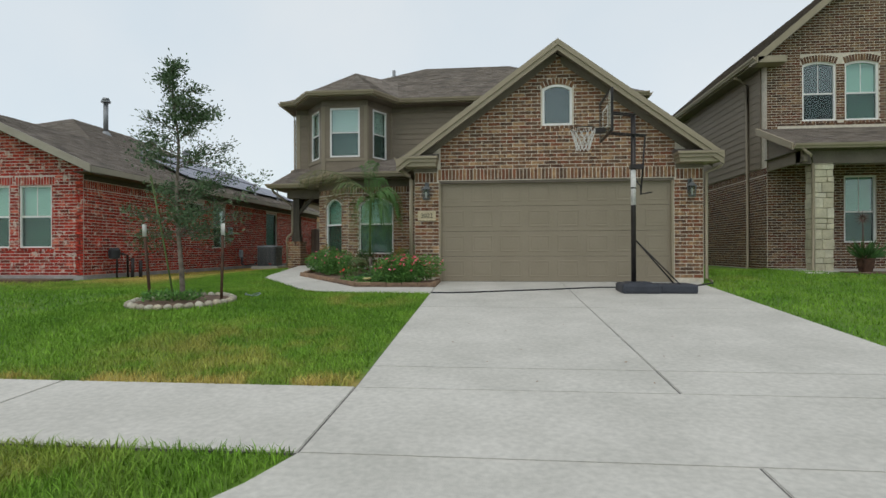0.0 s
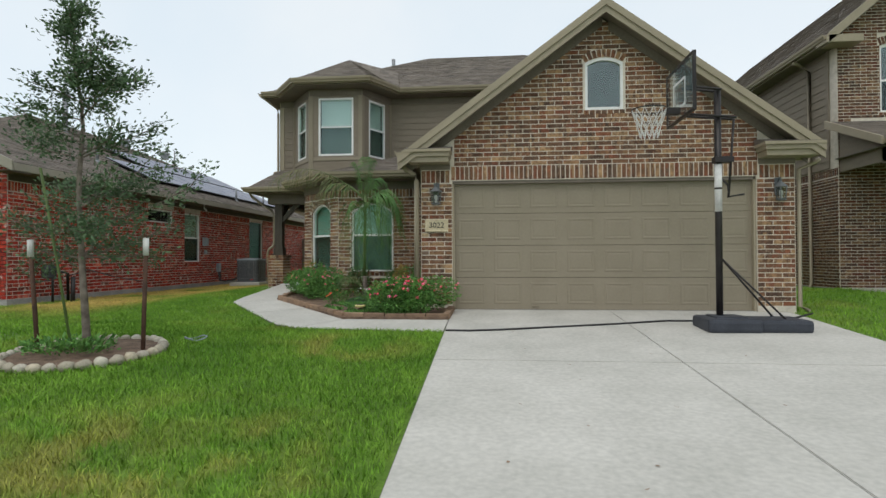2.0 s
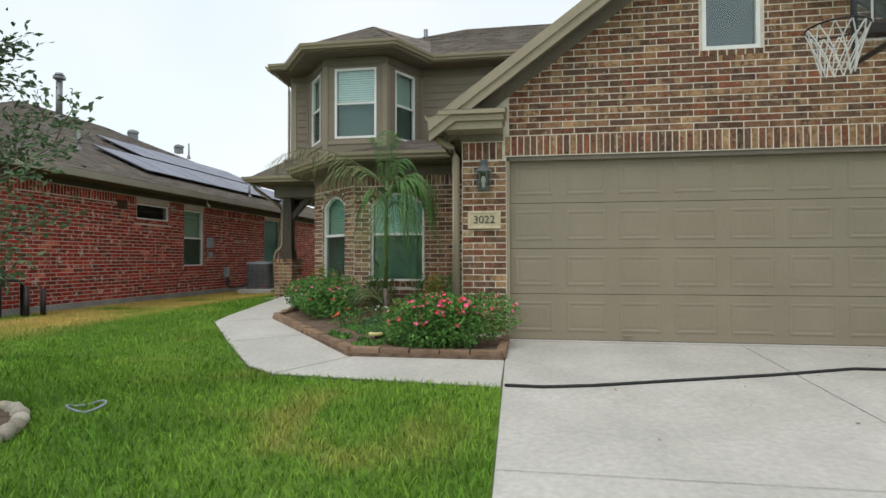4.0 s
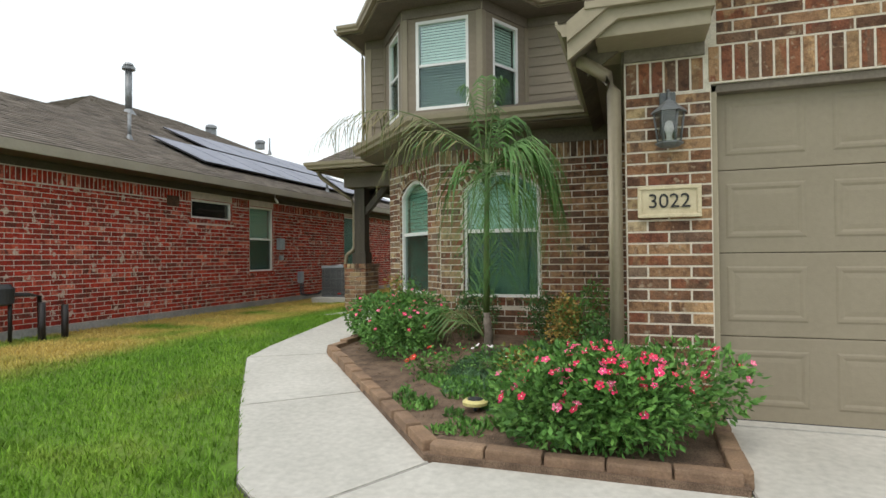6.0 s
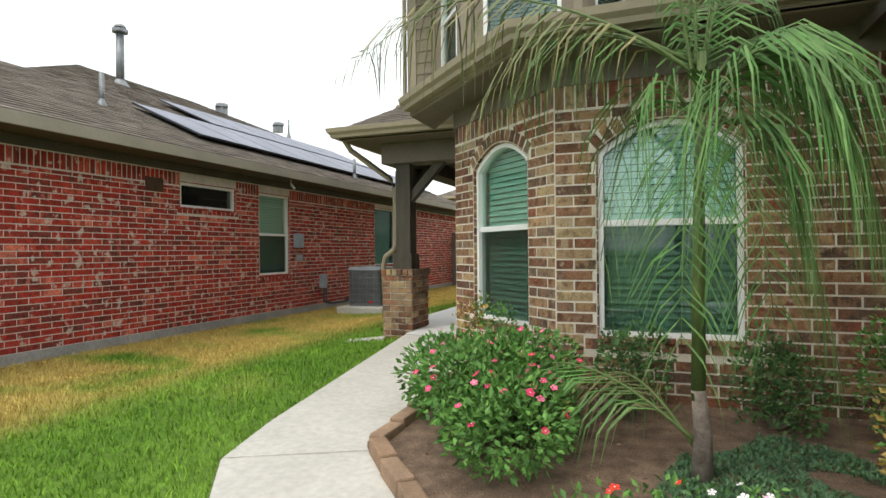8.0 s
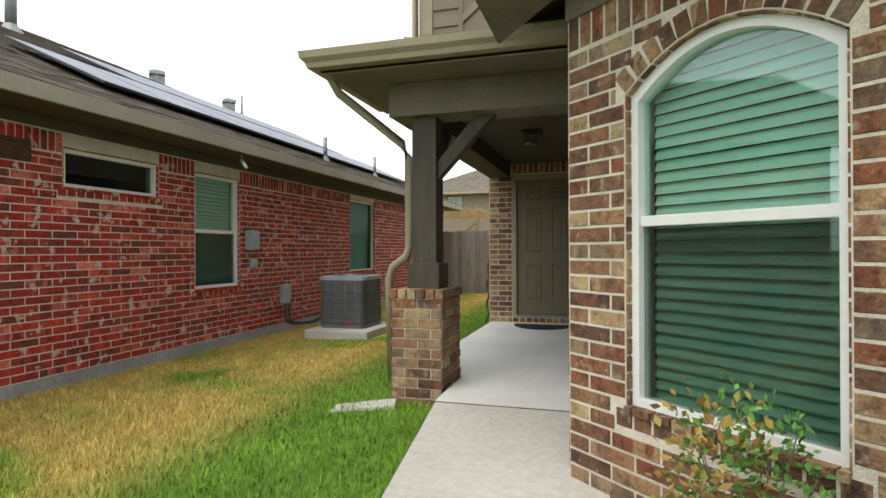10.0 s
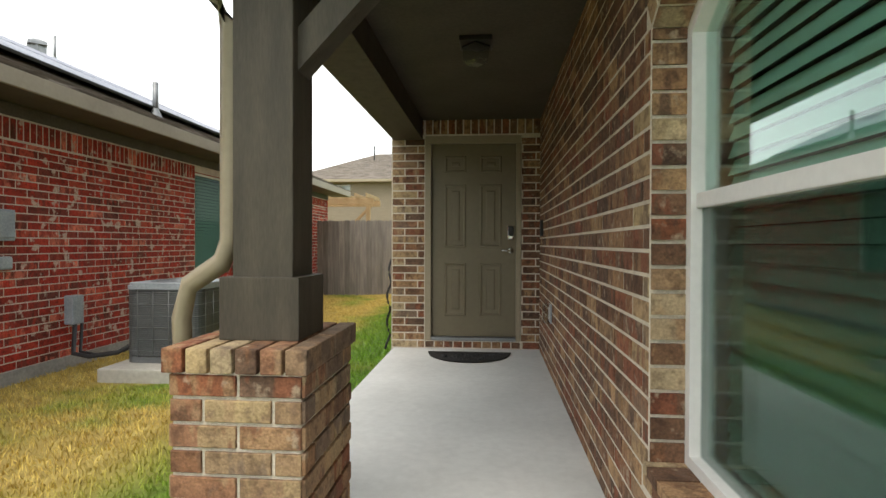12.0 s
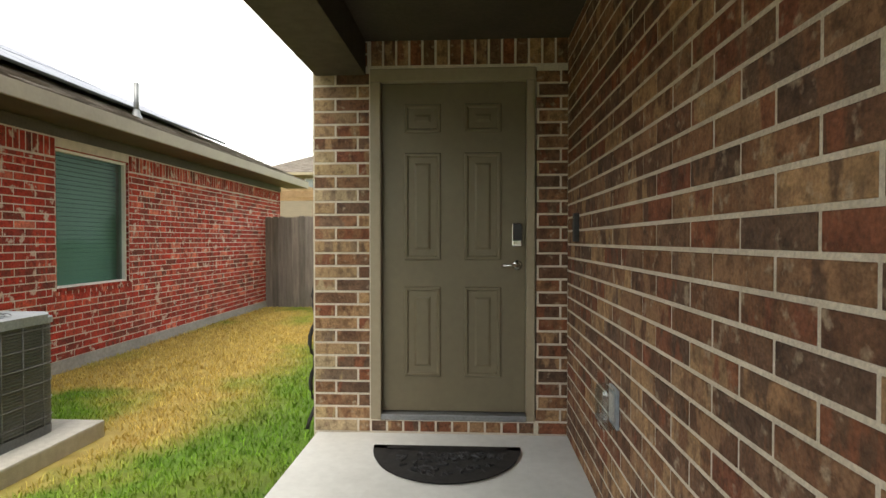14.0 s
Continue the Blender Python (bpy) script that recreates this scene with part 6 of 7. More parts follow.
def flower_heads(parent, pts, petal, size, seed, name="flower"):
    rng = random.Random(seed)
    for p, d in pts:
        n = (Vector(d) * 0.5 + Vector((rng.gauss(0, 0.3), rng.gauss(0, 0.3) - 0.45, 0.75))).normalized()
        a = n.orthogonal().normalized()
        b = n.cross(a)
        s = size * rng.uniform(0.8, 1.15)
        bm = bmesh.new()
        t0 = rng.uniform(0, 6)
        c = bm.verts.new(p)
        for k in range(5):
            t = t0 + 2 * math.pi * k / 5
            q = [bm.verts.new(Vector(p) + (a * math.cos(t + e) + b * math.sin(t + e)) * s * r + n * s * 0.12 * r) for e, r in ((-0.5, 0.8), (0.0, 1.0), (0.5, 0.8))]
            bm.faces.new((c, *q))
        f = part(name, bm, petal, parent)
        bm = bmesh.new()
        bm.faces.new([bm.verts.new(Vector(p) + n * 0.003 + (a * math.cos(t) + b * math.sin(t)) * s * 0.15) for t in (math.pi * k / 3 for k in range(6))])
        part("eye", bm, M_EYE, f)


def flowering_bush(x, y, rx, ry, h, leaves, flowers, seed, label, petal, fsize=0.026, leaf=0.05, name="flowering_bush", mat=None):
    rng = random.Random(seed)
    z = slope(y) + 0.03
    t = thing(name, label, "bush", (0, 0, 0))
    pts = mound_points(rng, x, y, z, rx, ry, h, leaves, 9)
    leaf_cloud("foliage", t, pts, leaf, mat or M_LEAF, seed=seed, slim=0.5)
    bm = bmesh.new()
    for k in range(26):
        p, d = rng.choice(pts)
        tube_into(bm, [(x + (p.x - x) * 0.3, y + (p.y - y) * 0.3, z - 0.03), (x + (p.x - x) * 0.7, y + (p.y - y) * 0.7, (z + p.z) / 2), p], 0.005, 5, 0.002)
    part("stem", bm, M_STEM, t)
    outer = [q for q in pts if q[1].z > 0.1 and ((q[0].x - x) / rx) ** 2 + ((q[0].y - y) / ry) ** 2 + ((q[0].z - z) / h) ** 2 > 0.62]
    rng.shuffle(outer)
    flower_heads(t, [(p + d * 0.035, d) for p, d in outer[:flowers]], petal, fsize, seed)
    return t


flowering_bush(-1.95, 11.48, 0.80, 0.46, 0.58, 7500, 130, 21, "green vinca bush covered in pink flowers", M_PETAL)
flowering_bush(-4.40, 13.72, 0.68, 0.95, 0.58, 8500, 95, 22, "green vinca bush with scattered pink flowers", M_PETAL, fsize=0.022)
flowering_bush(-3.42, 12.72, 0.38, 0.30, 0.24, 380, 7, 23, "thin low plant with red flowers", M_PETALRED, fsize=0.023, leaf=0.04)
flowering_bush(-2.92, 12.80, 0.26, 0.24, 0.24, 420, 9, 24, "low plant with white and lilac flowers", M_PETALWHITE, fsize=0.02, leaf=0.035)


def shrub(x, y, r, h, leaves, seed, label, mat, leaf=0.035, dry=0):
    rng = random.Random(seed)
    z = slope(y) + 0.03
    t = thing("shrub", label, "shrub")
    pts = mound_points(rng, x, y, z, r, r, h, leaves, 8)
    leaf_cloud("foliage", t, pts, leaf, mat, seed=seed, slim=0.55)
    if dry:
        leaf_cloud("dry_foliage", t, [q for q in mound_points(rng, x - 0.08, y - 0.12, z + h * 0.25, r * 0.8, r * 0.8, h * 0.85, dry, 6)], leaf, M_DRYLEAF, "yellowed leaves", seed=seed + 1, slim=0.6)
    bm = bmesh.new()
    for k in range(14):
        p, d = rng.choice(pts)
        tube_into(bm, [(x, y, z - 0.03), (x + (p.x - x) * 0.6, y + (p.y - y) * 0.6, z + (p.z - z) * 0.6), p], 0.006, 5, 0.002)
    part("stem", bm, M_BARK, t)


shrub(-2.68, 14.30, 0.27, 0.62, 1500, 31, "small dark green boxwood by the wall", M_BOX)
shrub(-3.45, 14.32, 0.26, 0.60, 1300, 32, "small dark green boxwood by the wall", M_BOX)
shrub(-2.28, 13.20, 0.28, 0.64, 1000, 33, "upright shrub with yellowed leaf tips", M_LEAF, dry=900)
shrub(-2.14, 14.15, 0.22, 0.72, 800, 37, "upright green shrub in the corner", M_LEAF)
shrub(-4.55, 14.75, 0.25, 0.72, 700, 34, "upright shrub with yellowed leaf tips", M_LEAF, dry=260)
shrub(-2.02, 12.75, 0.36, 0.55, 1500, 35, "low dark green shrub by the brick wall", M_BOX)
shrub(-2.45, 12.1, 0.22, 0.42, 300, 36, "sparse plant with yellowed leaves", M_LEAF, dry=240)
rng = random.Random(77)
cover = []
for k in range(16000):
    a, r = rng.uniform(0, 6.283), math.sqrt(rng.random())
    x, y = -2.72 + 0.62 * r * math.cos(a), 12.95 + 1.15 * r * math.sin(a)
    if noise.noise((x * 2.2, y * 2.2, 0)) > -0.18:
        cover.append(((x, y, slope(y) + 0.035), (0, 0, 0.5)))
gc = leaf_cloud("ground_cover", None, cover, 0.034, M_COVER, seed=8)
tagged(gc, "low dark green ground cover on the mulch", "ground cover", kind="stuff")
weeds = []
for k in range(4200):
    x, y = rng.uniform(-3.5, -2.0), rng.uniform(11.3, 12.6)
    if noise.noise((x * 3, y * 3, 5)) > 0.0 and inside(np.array([x]), np.array([y + 0.0]), [(-1.4, 11.12), (-2.86, 11.12), (-4.7, 13.4), (-1.4, 13.4)])[0]:
        weeds.append(((x, y, slope(y) + 0.035), (0, 0, 1.2)))
wd = leaf_cloud("weeds", None, weeds, 0.05, M_LEAF, seed=9)
tagged(wd, "light green weeds on the mulch", "weeds", kind="stuff")
chips = []
for k in range(2600):
    x, y = rng.uniform(-4.9, -1.3), rng.uniform(11.05, 14.6)
    chips.append((x, y))
cp = np.array(chips)
keep = inside(cp[:, 0], cp[:, 1], BED)
mulch = leaf_cloud("mulch_chips", None, [((x, y, slope(y) + 0.036), (0, 0, -0.6)) for (x, y), k in zip(chips, keep) if k], 0.03, M_EDGER, seed=10, up=-0.2)
tagged(mulch, "scattered brown bark chips", "mulch", kind="stuff")


def frond(parent, base, heading, length, rise, droop, leaflets, llen, seed, dry=False, name="frond"):
    """A feather palm leaf: an arching rib with hanging leaflets."""
    rng = random.Random(seed)
    fwd = Vector((math.cos(heading), math.sin(heading), 0))
    sidew = fwd.cross(Z)
    rib = [Vector(base) + fwd * (length * s) + Z * (rise * math.sin(min(s * 1.5, 1.57)) - droop * s ** 2.4) for s in (k / 14 for k in range(15))]
    vs, fs = [], []
    for k in range(leaflets):
        s = 0.16 + 0.84 * (k + rng.random() * 0.6) / leaflets
        j = min(int(s * 14), 13)
        p = rib[j].lerp(rib[j + 1], s * 14 - j)
        d = (rib[j + 1] - rib[j]).normalized()
        for side in (-1, 1):
            ll = llen * (0.55 + 0.6 * math.sin(math.pi * min(s * 0.9 + 0.1, 1))) * rng.uniform(0.8, 1.15)
            out = (sidew * side * rng.uniform(0.5, 1.0) + d * rng.uniform(0.4, 0.9)).normalized()
            q = [p, p + out * ll * 0.35 - Z * ll * 0.08, p + out * ll * 0.60 - Z * ll * 0.38, p + out * ll * 0.70 - Z * ll * 0.78]
            w = 0.0065 * rng.uniform(0.7, 1.2)
            ww = d * w
            i = len(vs)
            vs.extend((q[0] - ww * 0.4, q[0] + ww * 0.4, q[1] - ww, q[1] + ww, q[2] - ww * 0.7, q[2] + ww * 0.7, q[3]))
            fs.extend(((i, i + 1, i + 3, i + 2), (i + 2, i + 3, i + 5, i + 4), (i + 4, i + 5, i + 6)))
    f = tube(name, rib, 0.011, M_STEM, parent, r2=0.002, sides=6)
    mesh_object("leaf_blade", vs, fs, M_PALMDRY if dry else M_PALM, f)


palm = thing("palm_tree", "young feather palm with drooping fronds", "palm", (0, 0, 0))
PXY = (-3.13, 13.44)
tube("trunk", [(PXY[0], PXY[1], 0.6), (PXY[0] + 0.01, PXY[1], 0.9), (PXY[0] - 0.01, PXY[1], 1.1)], 0.052, M_BARK, palm, "grey ringed trunk", r2=0.034)
tube("crownshaft", [(PXY[0] - 0.01, PXY[1], 1.05), (PXY[0] + 0.0, PXY[1], 1.9), (PXY[0] + 0.02, PXY[1] - 0.02, 2.7)], 0.034, M_STEM, palm, "green crownshaft", r2=0.022)
for k, (deg, L, rise, droop, zb, n, ll, dry) in enumerate((
        (168, 2.05, 1.0, 0.55, 2.45, 34, 0.62, True), (178, 1.1, 0.70, 0.75, 2.40, 16, 0.50, True), (150, 1.2, 0.75, 0.70, 2.40, 16, 0.50, False),
        (8, 0.78, 0.78, 1.20, 2.20, 48, 0.62, False), (-22, 0.72, 0.72, 1.35, 2.20, 48, 0.62, False), (32, 0.78, 0.80, 0.95, 2.25, 44, 0.58, False),
        (-58, 0.46, 0.62, 1.50, 2.15, 48, 0.60, False), (-105, 0.38, 0.52, 1.45, 2.10, 38, 0.55, False), (-8, 0.56, 0.50, 1.60, 2.05, 46, 0.56, False),
        (-150, 0.50, 0.62, 1.25, 2.15, 18, 0.50, False), (60, 0.42, 0.90, 0.40, 2.25, 34, 0.42, False), (-5, 0.16, 0.98, 0.0, 2.20, 30, 0.34, False),
        (95, 0.12, 1.02, 0.0, 2.25, 28, 0.30, False), (205, 0.20, 0.88, 0.0, 2.25, 24, 0.30, False))):
    frond(palm, (PXY[0], PXY[1], zb + 0.2), radians(deg), L, rise, droop, n, ll, 200 + k, dry)
frond(palm, (PXY[0] - 0.02, PXY[1], 0.85), radians(160), 1.05, 0.5, 0.35, 26, 0.55, 230)
frond(palm, (PXY[0] - 0.02, PXY[1] + 0.05, 0.8), radians(140), 0.8, 0.55, 0.5, 24, 0.5, 231, True)

sl = thing("solar_light", "round pale yellow solar garden light", "garden light", (-2.82, 11.80, slope(11.8) + 0.035))
lathe("stake", [(0.012, -0.03), (0.012, 0.04)], (0, 0, 0), M_BLACK, sl)
lathe("body", [(0.05, 0.035), (0.085, 0.045), (0.088, 0.065), (0.07, 0.08)], (0, 0, 0), M_YELLOW, sl)
lathe("cell", [(0.055, 0.079), (0.055, 0.084)], (0, 0, 0), M_BLACK, sl)

# brick edging of the bed
edging = thing("bed_edging", "row of tan-brown edging bricks round the bed", "edging")
path = [Vector((-1.30, 12.0)), Vector((-1.30, 11.07)), Vector((-2.88, 11.07)), Vector((-4.83, 13.38)), Vector((-4.86, 15.3))]
rng = random.Random(12)
for p, q in zip(path, path[1:]):
    k = max(1, round((q - p).length / 0.29))
    for i in range(k):
        c = p.lerp(q, (i + 0.5) / k)
        l = (q - p).length / k
        a = math.degrees(math.atan2(q.y - p.y, q.x - p.x)) + rng.uniform(-2, 2)
        box("edging_brick", (-l / 2 + 0.004, -0.05, 0.0), (l / 2 - 0.004, 0.05, 0.095 + rng.uniform(-0.006, 0.006)), M_EDGER, edging, m=pose(c.x, c.y, slope(c.y) - 0.01, rng.uniform(-2, 2), 0, a), bevel=0.014)

# ---- lawn tree with its stone ring ----
TX, TY = -4.78, 8.02
TZ = turf_at(TX, TY) + 0.03
ring_z = lambda x, y: turf_at(x, y)
mound = prism("tree_bed", [(TX + 0.05 + 0.68 * math.cos(t), TY - 0.05 + 0.68 * math.sin(t)) for t in (2 * math.pi * k / 32 for k in range(32))], lambda x, y: 0.2, lambda x, y: ring_z(x, y) + 0.05, M_SOIL)
tagged(mound, "mulch circle round the young tree", "soil", kind="structure")
stones = thing("stone_ring", "ring of pale rounded edging stones", "edging")
rng = random.Random(14)
for k in range(34):
    t = 2 * math.pi * k / 34
    bm = bmesh.new()
    bmesh.ops.create_icosphere(bm, subdivisions=2, radius=1.0)
    for v in bm.verts:
        v.co *= 1 + 0.18 * noise.noise(v.co * 1.4 + Vector((k, 0, 0)))
    x, y = TX + 0.05 + 0.72 * math.cos(t), TY - 0.05 + 0.72 * math.sin(t)
    bmesh.ops.transform(bm, matrix=pose(x, y, ring_z(x, y) + 0.045, rng.uniform(-15, 15), rng.uniform(-15, 15), math.degrees(t) + 90) @ Matrix.Diagonal((0.068 * rng.uniform(0.85, 1.1), 0.05 * rng.uniform(0.8, 1.2), 0.055 * rng.uniform(0.8, 1.15), 1)), verts=bm.verts)
    part("stone", bm, M_PEBBLE, stones, smooth=True)


def oak(x, y, z, height, seed):
    t = thing("oak_tree", "young slender oak with sparse crown", "tree", (0, 0, 0))
    rng = random.Random(seed)
    leader = [Vector((x + 0.03 * math.sin(k * 0.9) - 0.008 * k, y + 0.02 * math.cos(k * 1.3), z - 0.05 + height * k / 14)) for k in range(15)]
    tube("trunk", leader, 0.042, M_BARK, t, r2=0.006)
    twigs, leaves = bmesh.new(), []

    def spray(p, d, n, spreadr):
        for _ in range(n):
            o = Vector((rng.gauss(0, spreadr), rng.gauss(0, spreadr), rng.gauss(0, spreadr * 0.75)))
            leaves.append((p + o, (d + o * 3)))

    for k in range(44):
        s = 0.27 + 0.7 * rng.random() ** 1.5
        j = min(int(s * 14), 13)
        p = leader[j].lerp(leader[j + 1], s * 14 - j)
        reach = (1.32 - 1.15 * (s - 0.27) / 0.7) * rng.uniform(0.55, 1.05)
        if s < 0.36:
            reach *= 0.72
        a = rng.uniform(0, 6.283)
        d = Vector((math.cos(a), math.sin(a), rng.uniform(0.1, 0.55) if s > 0.5 else rng.uniform(-0.05, 0.35)))
        pts = [p]
        for q in range(5):
            d = (d + Vector((rng.gauss(0, 0.16), rng.gauss(0, 0.16), rng.gauss(0.02, 0.12)))).normalized()
            pts.append(pts[-1] + d * reach / 5)
        tube_into(twigs, pts, 0.013 * (1.1 - 0.6 * s), 5, 0.002)
        for q in range(1, 6):
            spray(pts[q], d, 8 + q * 3, 0.05 + 0.012 * q)
            for _ in range(2):
                e = (d + Vector((rng.gauss(0, 0.7), rng.gauss(0, 0.7), rng.gauss(0.1, 0.4)))).normalized()
                l = reach * rng.uniform(0.14, 0.34)
                tip = pts[q] + e * l
                tube_into(twigs, [pts[q], pts[q].lerp(tip, 0.5) + Z * 0.01, tip], 0.005, 4, 0.0015)
                spray(tip, e, 12, 0.055)
                spray(pts[q].lerp(tip, 0.55), e, 7, 0.04)
    for k in range(9):
        p = leader[12].lerp(leader[14], k / 8)
        spray(p, Z, 7, 0.05)
    part("branch", twigs, M_BARK, t)
    leaf_cloud("crown", t, leaves, 0.052, M_OAK, seed=seed, up=0.1, slim=0.42)


oak(TX, TY, TZ, 3.72, 41)
for x, y, lean in ((-5.30, 7.92, -0.10), (-4.14, 8.06, 0.03)):
    zz = turf_at(x, y)
    s = thing("tree_stake", "rusty steel tree stake with a white cap", "stake", (x, y, zz), "tree stakes")
    tube("post", [(-lean, 0, -0.1), (0, 0, 1.08)], 0.022, M_RUST, s, sides=6)
    tube("cap", [(0, 0, 1.02), (lean * 0.04, 0, 1.20)], 0.03, M_NET, s, "white plastic cap", sides=8)
    wr = tube("tie_wire", [(x, y, zz + 0.75), ((x + TX) / 2, (y + TY) / 2, zz + 0.80), (TX + 0.02, TY, zz + 0.88)], 0.005, M_BLACK)
    tagged(wr, "dark tie wire from the stake to the trunk", "wire", group="tree ties")
cane = tube("bamboo_cane", [(TX - 0.03, TY - 0.12, TZ - 0.05), (TX - 0.22, TY - 0.1, TZ + 0.9), (TX - 0.42, TY - 0.1, TZ + 1.9)], 0.014, M_STEM)
tagged(cane, "slanting green garden cane against the tree", "cane")
pts = []
for k in range(700):
    a, r = rng.uniform(0, 6.283), 0.32 * math.sqrt(rng.random())
    pts.append(((TX - 0.05 + r * 1.4 * math.cos(a), TY - 0.15 + r * math.sin(a), TZ + 0.03 + 0.12 * rng.random()), (math.cos(a), math.sin(a), 0.6)))
lowp = leaf_cloud("low_plant", None, pts, 0.055, M_LEAF, seed=44)
tagged(lowp, "low green plants round the trunk", "plant", kind="stuff")

# plants at the porch across the drive
pot = thing("potted_plant", "spiky plant in a dark brown pot", "potted plant", (9.0, 14.75, 0.69))
lathe("pot", [(0.14, 0.0), (0.2, 0.3), (0.22, 0.32), (0.2, 0.33)], (0, 0, 0), M_RUST, pot)
leaf_cloud("leaves", pot, [((0.05 * math.cos(k), 0.05 * math.sin(k), 0.3), (math.cos(k), math.sin(k), 1.2)) for k in range(60)], 0.5, M_BOX, seed=4, slim=0.09)
sun_orn = thing("garden_ornament", "rusty metal garden sunburst on a stake", "ornament", (8.85, 14.6, 0.65))
tube("stake", [(0, 0, 0), (0, 0, 1.3)], 0.012, M_RUST, sun_orn)
for k in range(12):
    t = math.pi * k / 6
    tube("ray", [(0.03 * math.cos(t), 0, 1.35 + 0.03 * math.sin(t)), (0.2 * math.cos(t), 0.01, 1.35 + 0.2 * math.sin(t))], 0.016, M_RUST, sun_orn, sides=5, r2=0.004)
fern = thing("fern_bush", "bright green feathery bush at the porch", "bush", (9.75, 14.65, 0.69))
leaf_cloud("foliage", fern, [(p, d) for p, d in mound_points(random.Random(6), 0, 0, 0, 0.42, 0.4, 1.15, 2200, 8)], 0.09, M_LEAF, seed=7, slim=0.16)

# ---- basketball hoop on the drive ----
HX, HY = 2.44, 10.56
HZ = slope(10.4)
hoop = thing("basketball_hoop", "portable basketball hoop with a dark water-filled base", "basketball hoop", (0, 0, 0))
bm = bmesh.new()
box_into(bm, (2.16, 10.06, HZ - 0.02), (2.83, 10.72, HZ + 0.16), bevel=0.05)
box_into(bm, (2.80, 10.10, HZ - 0.02), (3.46, 10.68, HZ + 0.15), bevel=0.05)
box_into(bm, (2.3, 10.2, HZ + 0.13), (2.7, 10.6, HZ + 0.18), bevel=0.02)
part("base", bm, M_BASE, hoop, "dark blue-grey plastic base")
tube("pole", [(HX, HY - 0.1, HZ + 0.1), (HX, HY - 0.1, 3.72)], 0.045, M_STEEL, hoop, sides=12)
tube("pole_sticker", [(HX, HY - 0.1, 2.06), (HX, HY - 0.1, 2.70)], 0.047, M_NET, hoop, "white sticker round the pole", sides=12)
tube("pole_band", [(HX, HY - 0.1, 2.36), (HX, HY - 0.1, 2.385)], 0.0485, M_STEEL, hoop, sides=12)
for dy in (-0.2, 0.16):
    tube("strut", [(HX + 0.04, HY - 0.1, 1.42), (HX + 0.75, HY - 0.1 + dy, HZ + 0.14)], 0.014, M_STEEL, hoop, sides=6)
for z0 in (3.36, 3.74):
    for dy in (-0.06, 0.06):
        tube("arm", [(HX + (0.22 if z0 < 3.5 else 0.03), HY - 0.1 + dy, z0 - 0.04), (1.99, HY - 0.1 + dy, z0 + 0.02)], 0.018, M_STEEL, hoop, sides=6)
tube("lift_rod", [(HX + 0.21, HY - 0.1, 3.33), (HX + 0.13, HY - 0.1, 2.25)], 0.016, M_STEEL, hoop, sides=6)
cr = tube("crank", [(HX + 0.05, HY - 0.1, 2.5), (HX + 0.12, HY - 0.1, 2.42), (HX + 0.13, HY - 0.12, 2.26), (HX + 0.32, HY - 0.14, 2.29)], 0.014, M_STEEL, hoop, sides=6)
box("bracket", (HX - 0.06, HY - 0.17, 2.72), (HX + 0.18, HY - 0.03, 2.80), M_STEEL, hoop)
BX, B0, B1, BZ0, BZ1 = 1.95, 9.93, 11.03, 3.33, 4.06
board = part("backboard", box_into(bmesh.new(), (BX, B0, BZ0), (BX + 0.02, B1, BZ1), None, 0.004), M_CLEAR, hoop, "smoky clear backboard")
for lo, hi in (((BX - 0.008, B0 - 0.015, BZ0 - 0.015), (BX + 0.035, B0 + 0.02, BZ1 + 0.015)), ((BX - 0.008, B1 - 0.02, BZ0 - 0.015), (BX + 0.035, B1 + 0.015, BZ1 + 0.015)),
               ((BX - 0.008, B0, BZ1 - 0.02), (BX + 0.035, B1, BZ1 + 0.015)), ((BX - 0.008, B0, BZ0 - 0.015), (BX + 0.035, B1, BZ0 + 0.02))):
    box("board_frame", lo, hi, M_STEEL, board, bevel=0.004)
ym = (B0 + B1) / 2
for lo, hi in (((BX - 0.004, ym - 0.25, 3.47), (BX - 0.001, ym - 0.22, 3.85)), ((BX - 0.004, ym + 0.22, 3.47), (BX - 0.001, ym + 0.25, 3.85)), ((BX - 0.004, ym - 0.22, 3.82), (BX - 0.001, ym + 0.22, 3.85)), ((BX - 0.004, ym - 0.22, 3.47), (BX - 0.001, ym + 0.22, 3.5))):
    box("target_line", lo, hi, M_NET, board, bevel=0)
RXC, RR, RZ = BX - 0.40, 0.23, 3.47
circ = [(RXC + RR * math.cos(t), ym + RR * math.sin(t), RZ) for t in (2 * math.pi * k / 28 for k in range(29))]
rim = tube("rim", circ, 0.009, M_STEEL, hoop, sides=8)
box("rim_bracket", (BX - 0.18, ym - 0.06, RZ - 0.08), (BX, ym + 0.06, RZ + 0.012), M_STEEL, rim)
bm = bmesh.new()
for k in range(12):
    for s in (-1, 1):
        tube_into(bm, [(RXC + r * math.cos(2 * math.pi * k / 12 + s * w), ym + r * math.sin(2 * math.pi * k / 12 + s * w), RZ - dz) for r, w, dz in ((0.23, 0, 0), (0.19, 0.26, 0.12), (0.15, 0.52, 0.25), (0.12, 0.78, 0.38))], 0.006, 4)
part("net", bm, M_NET, rim, "white cord net")

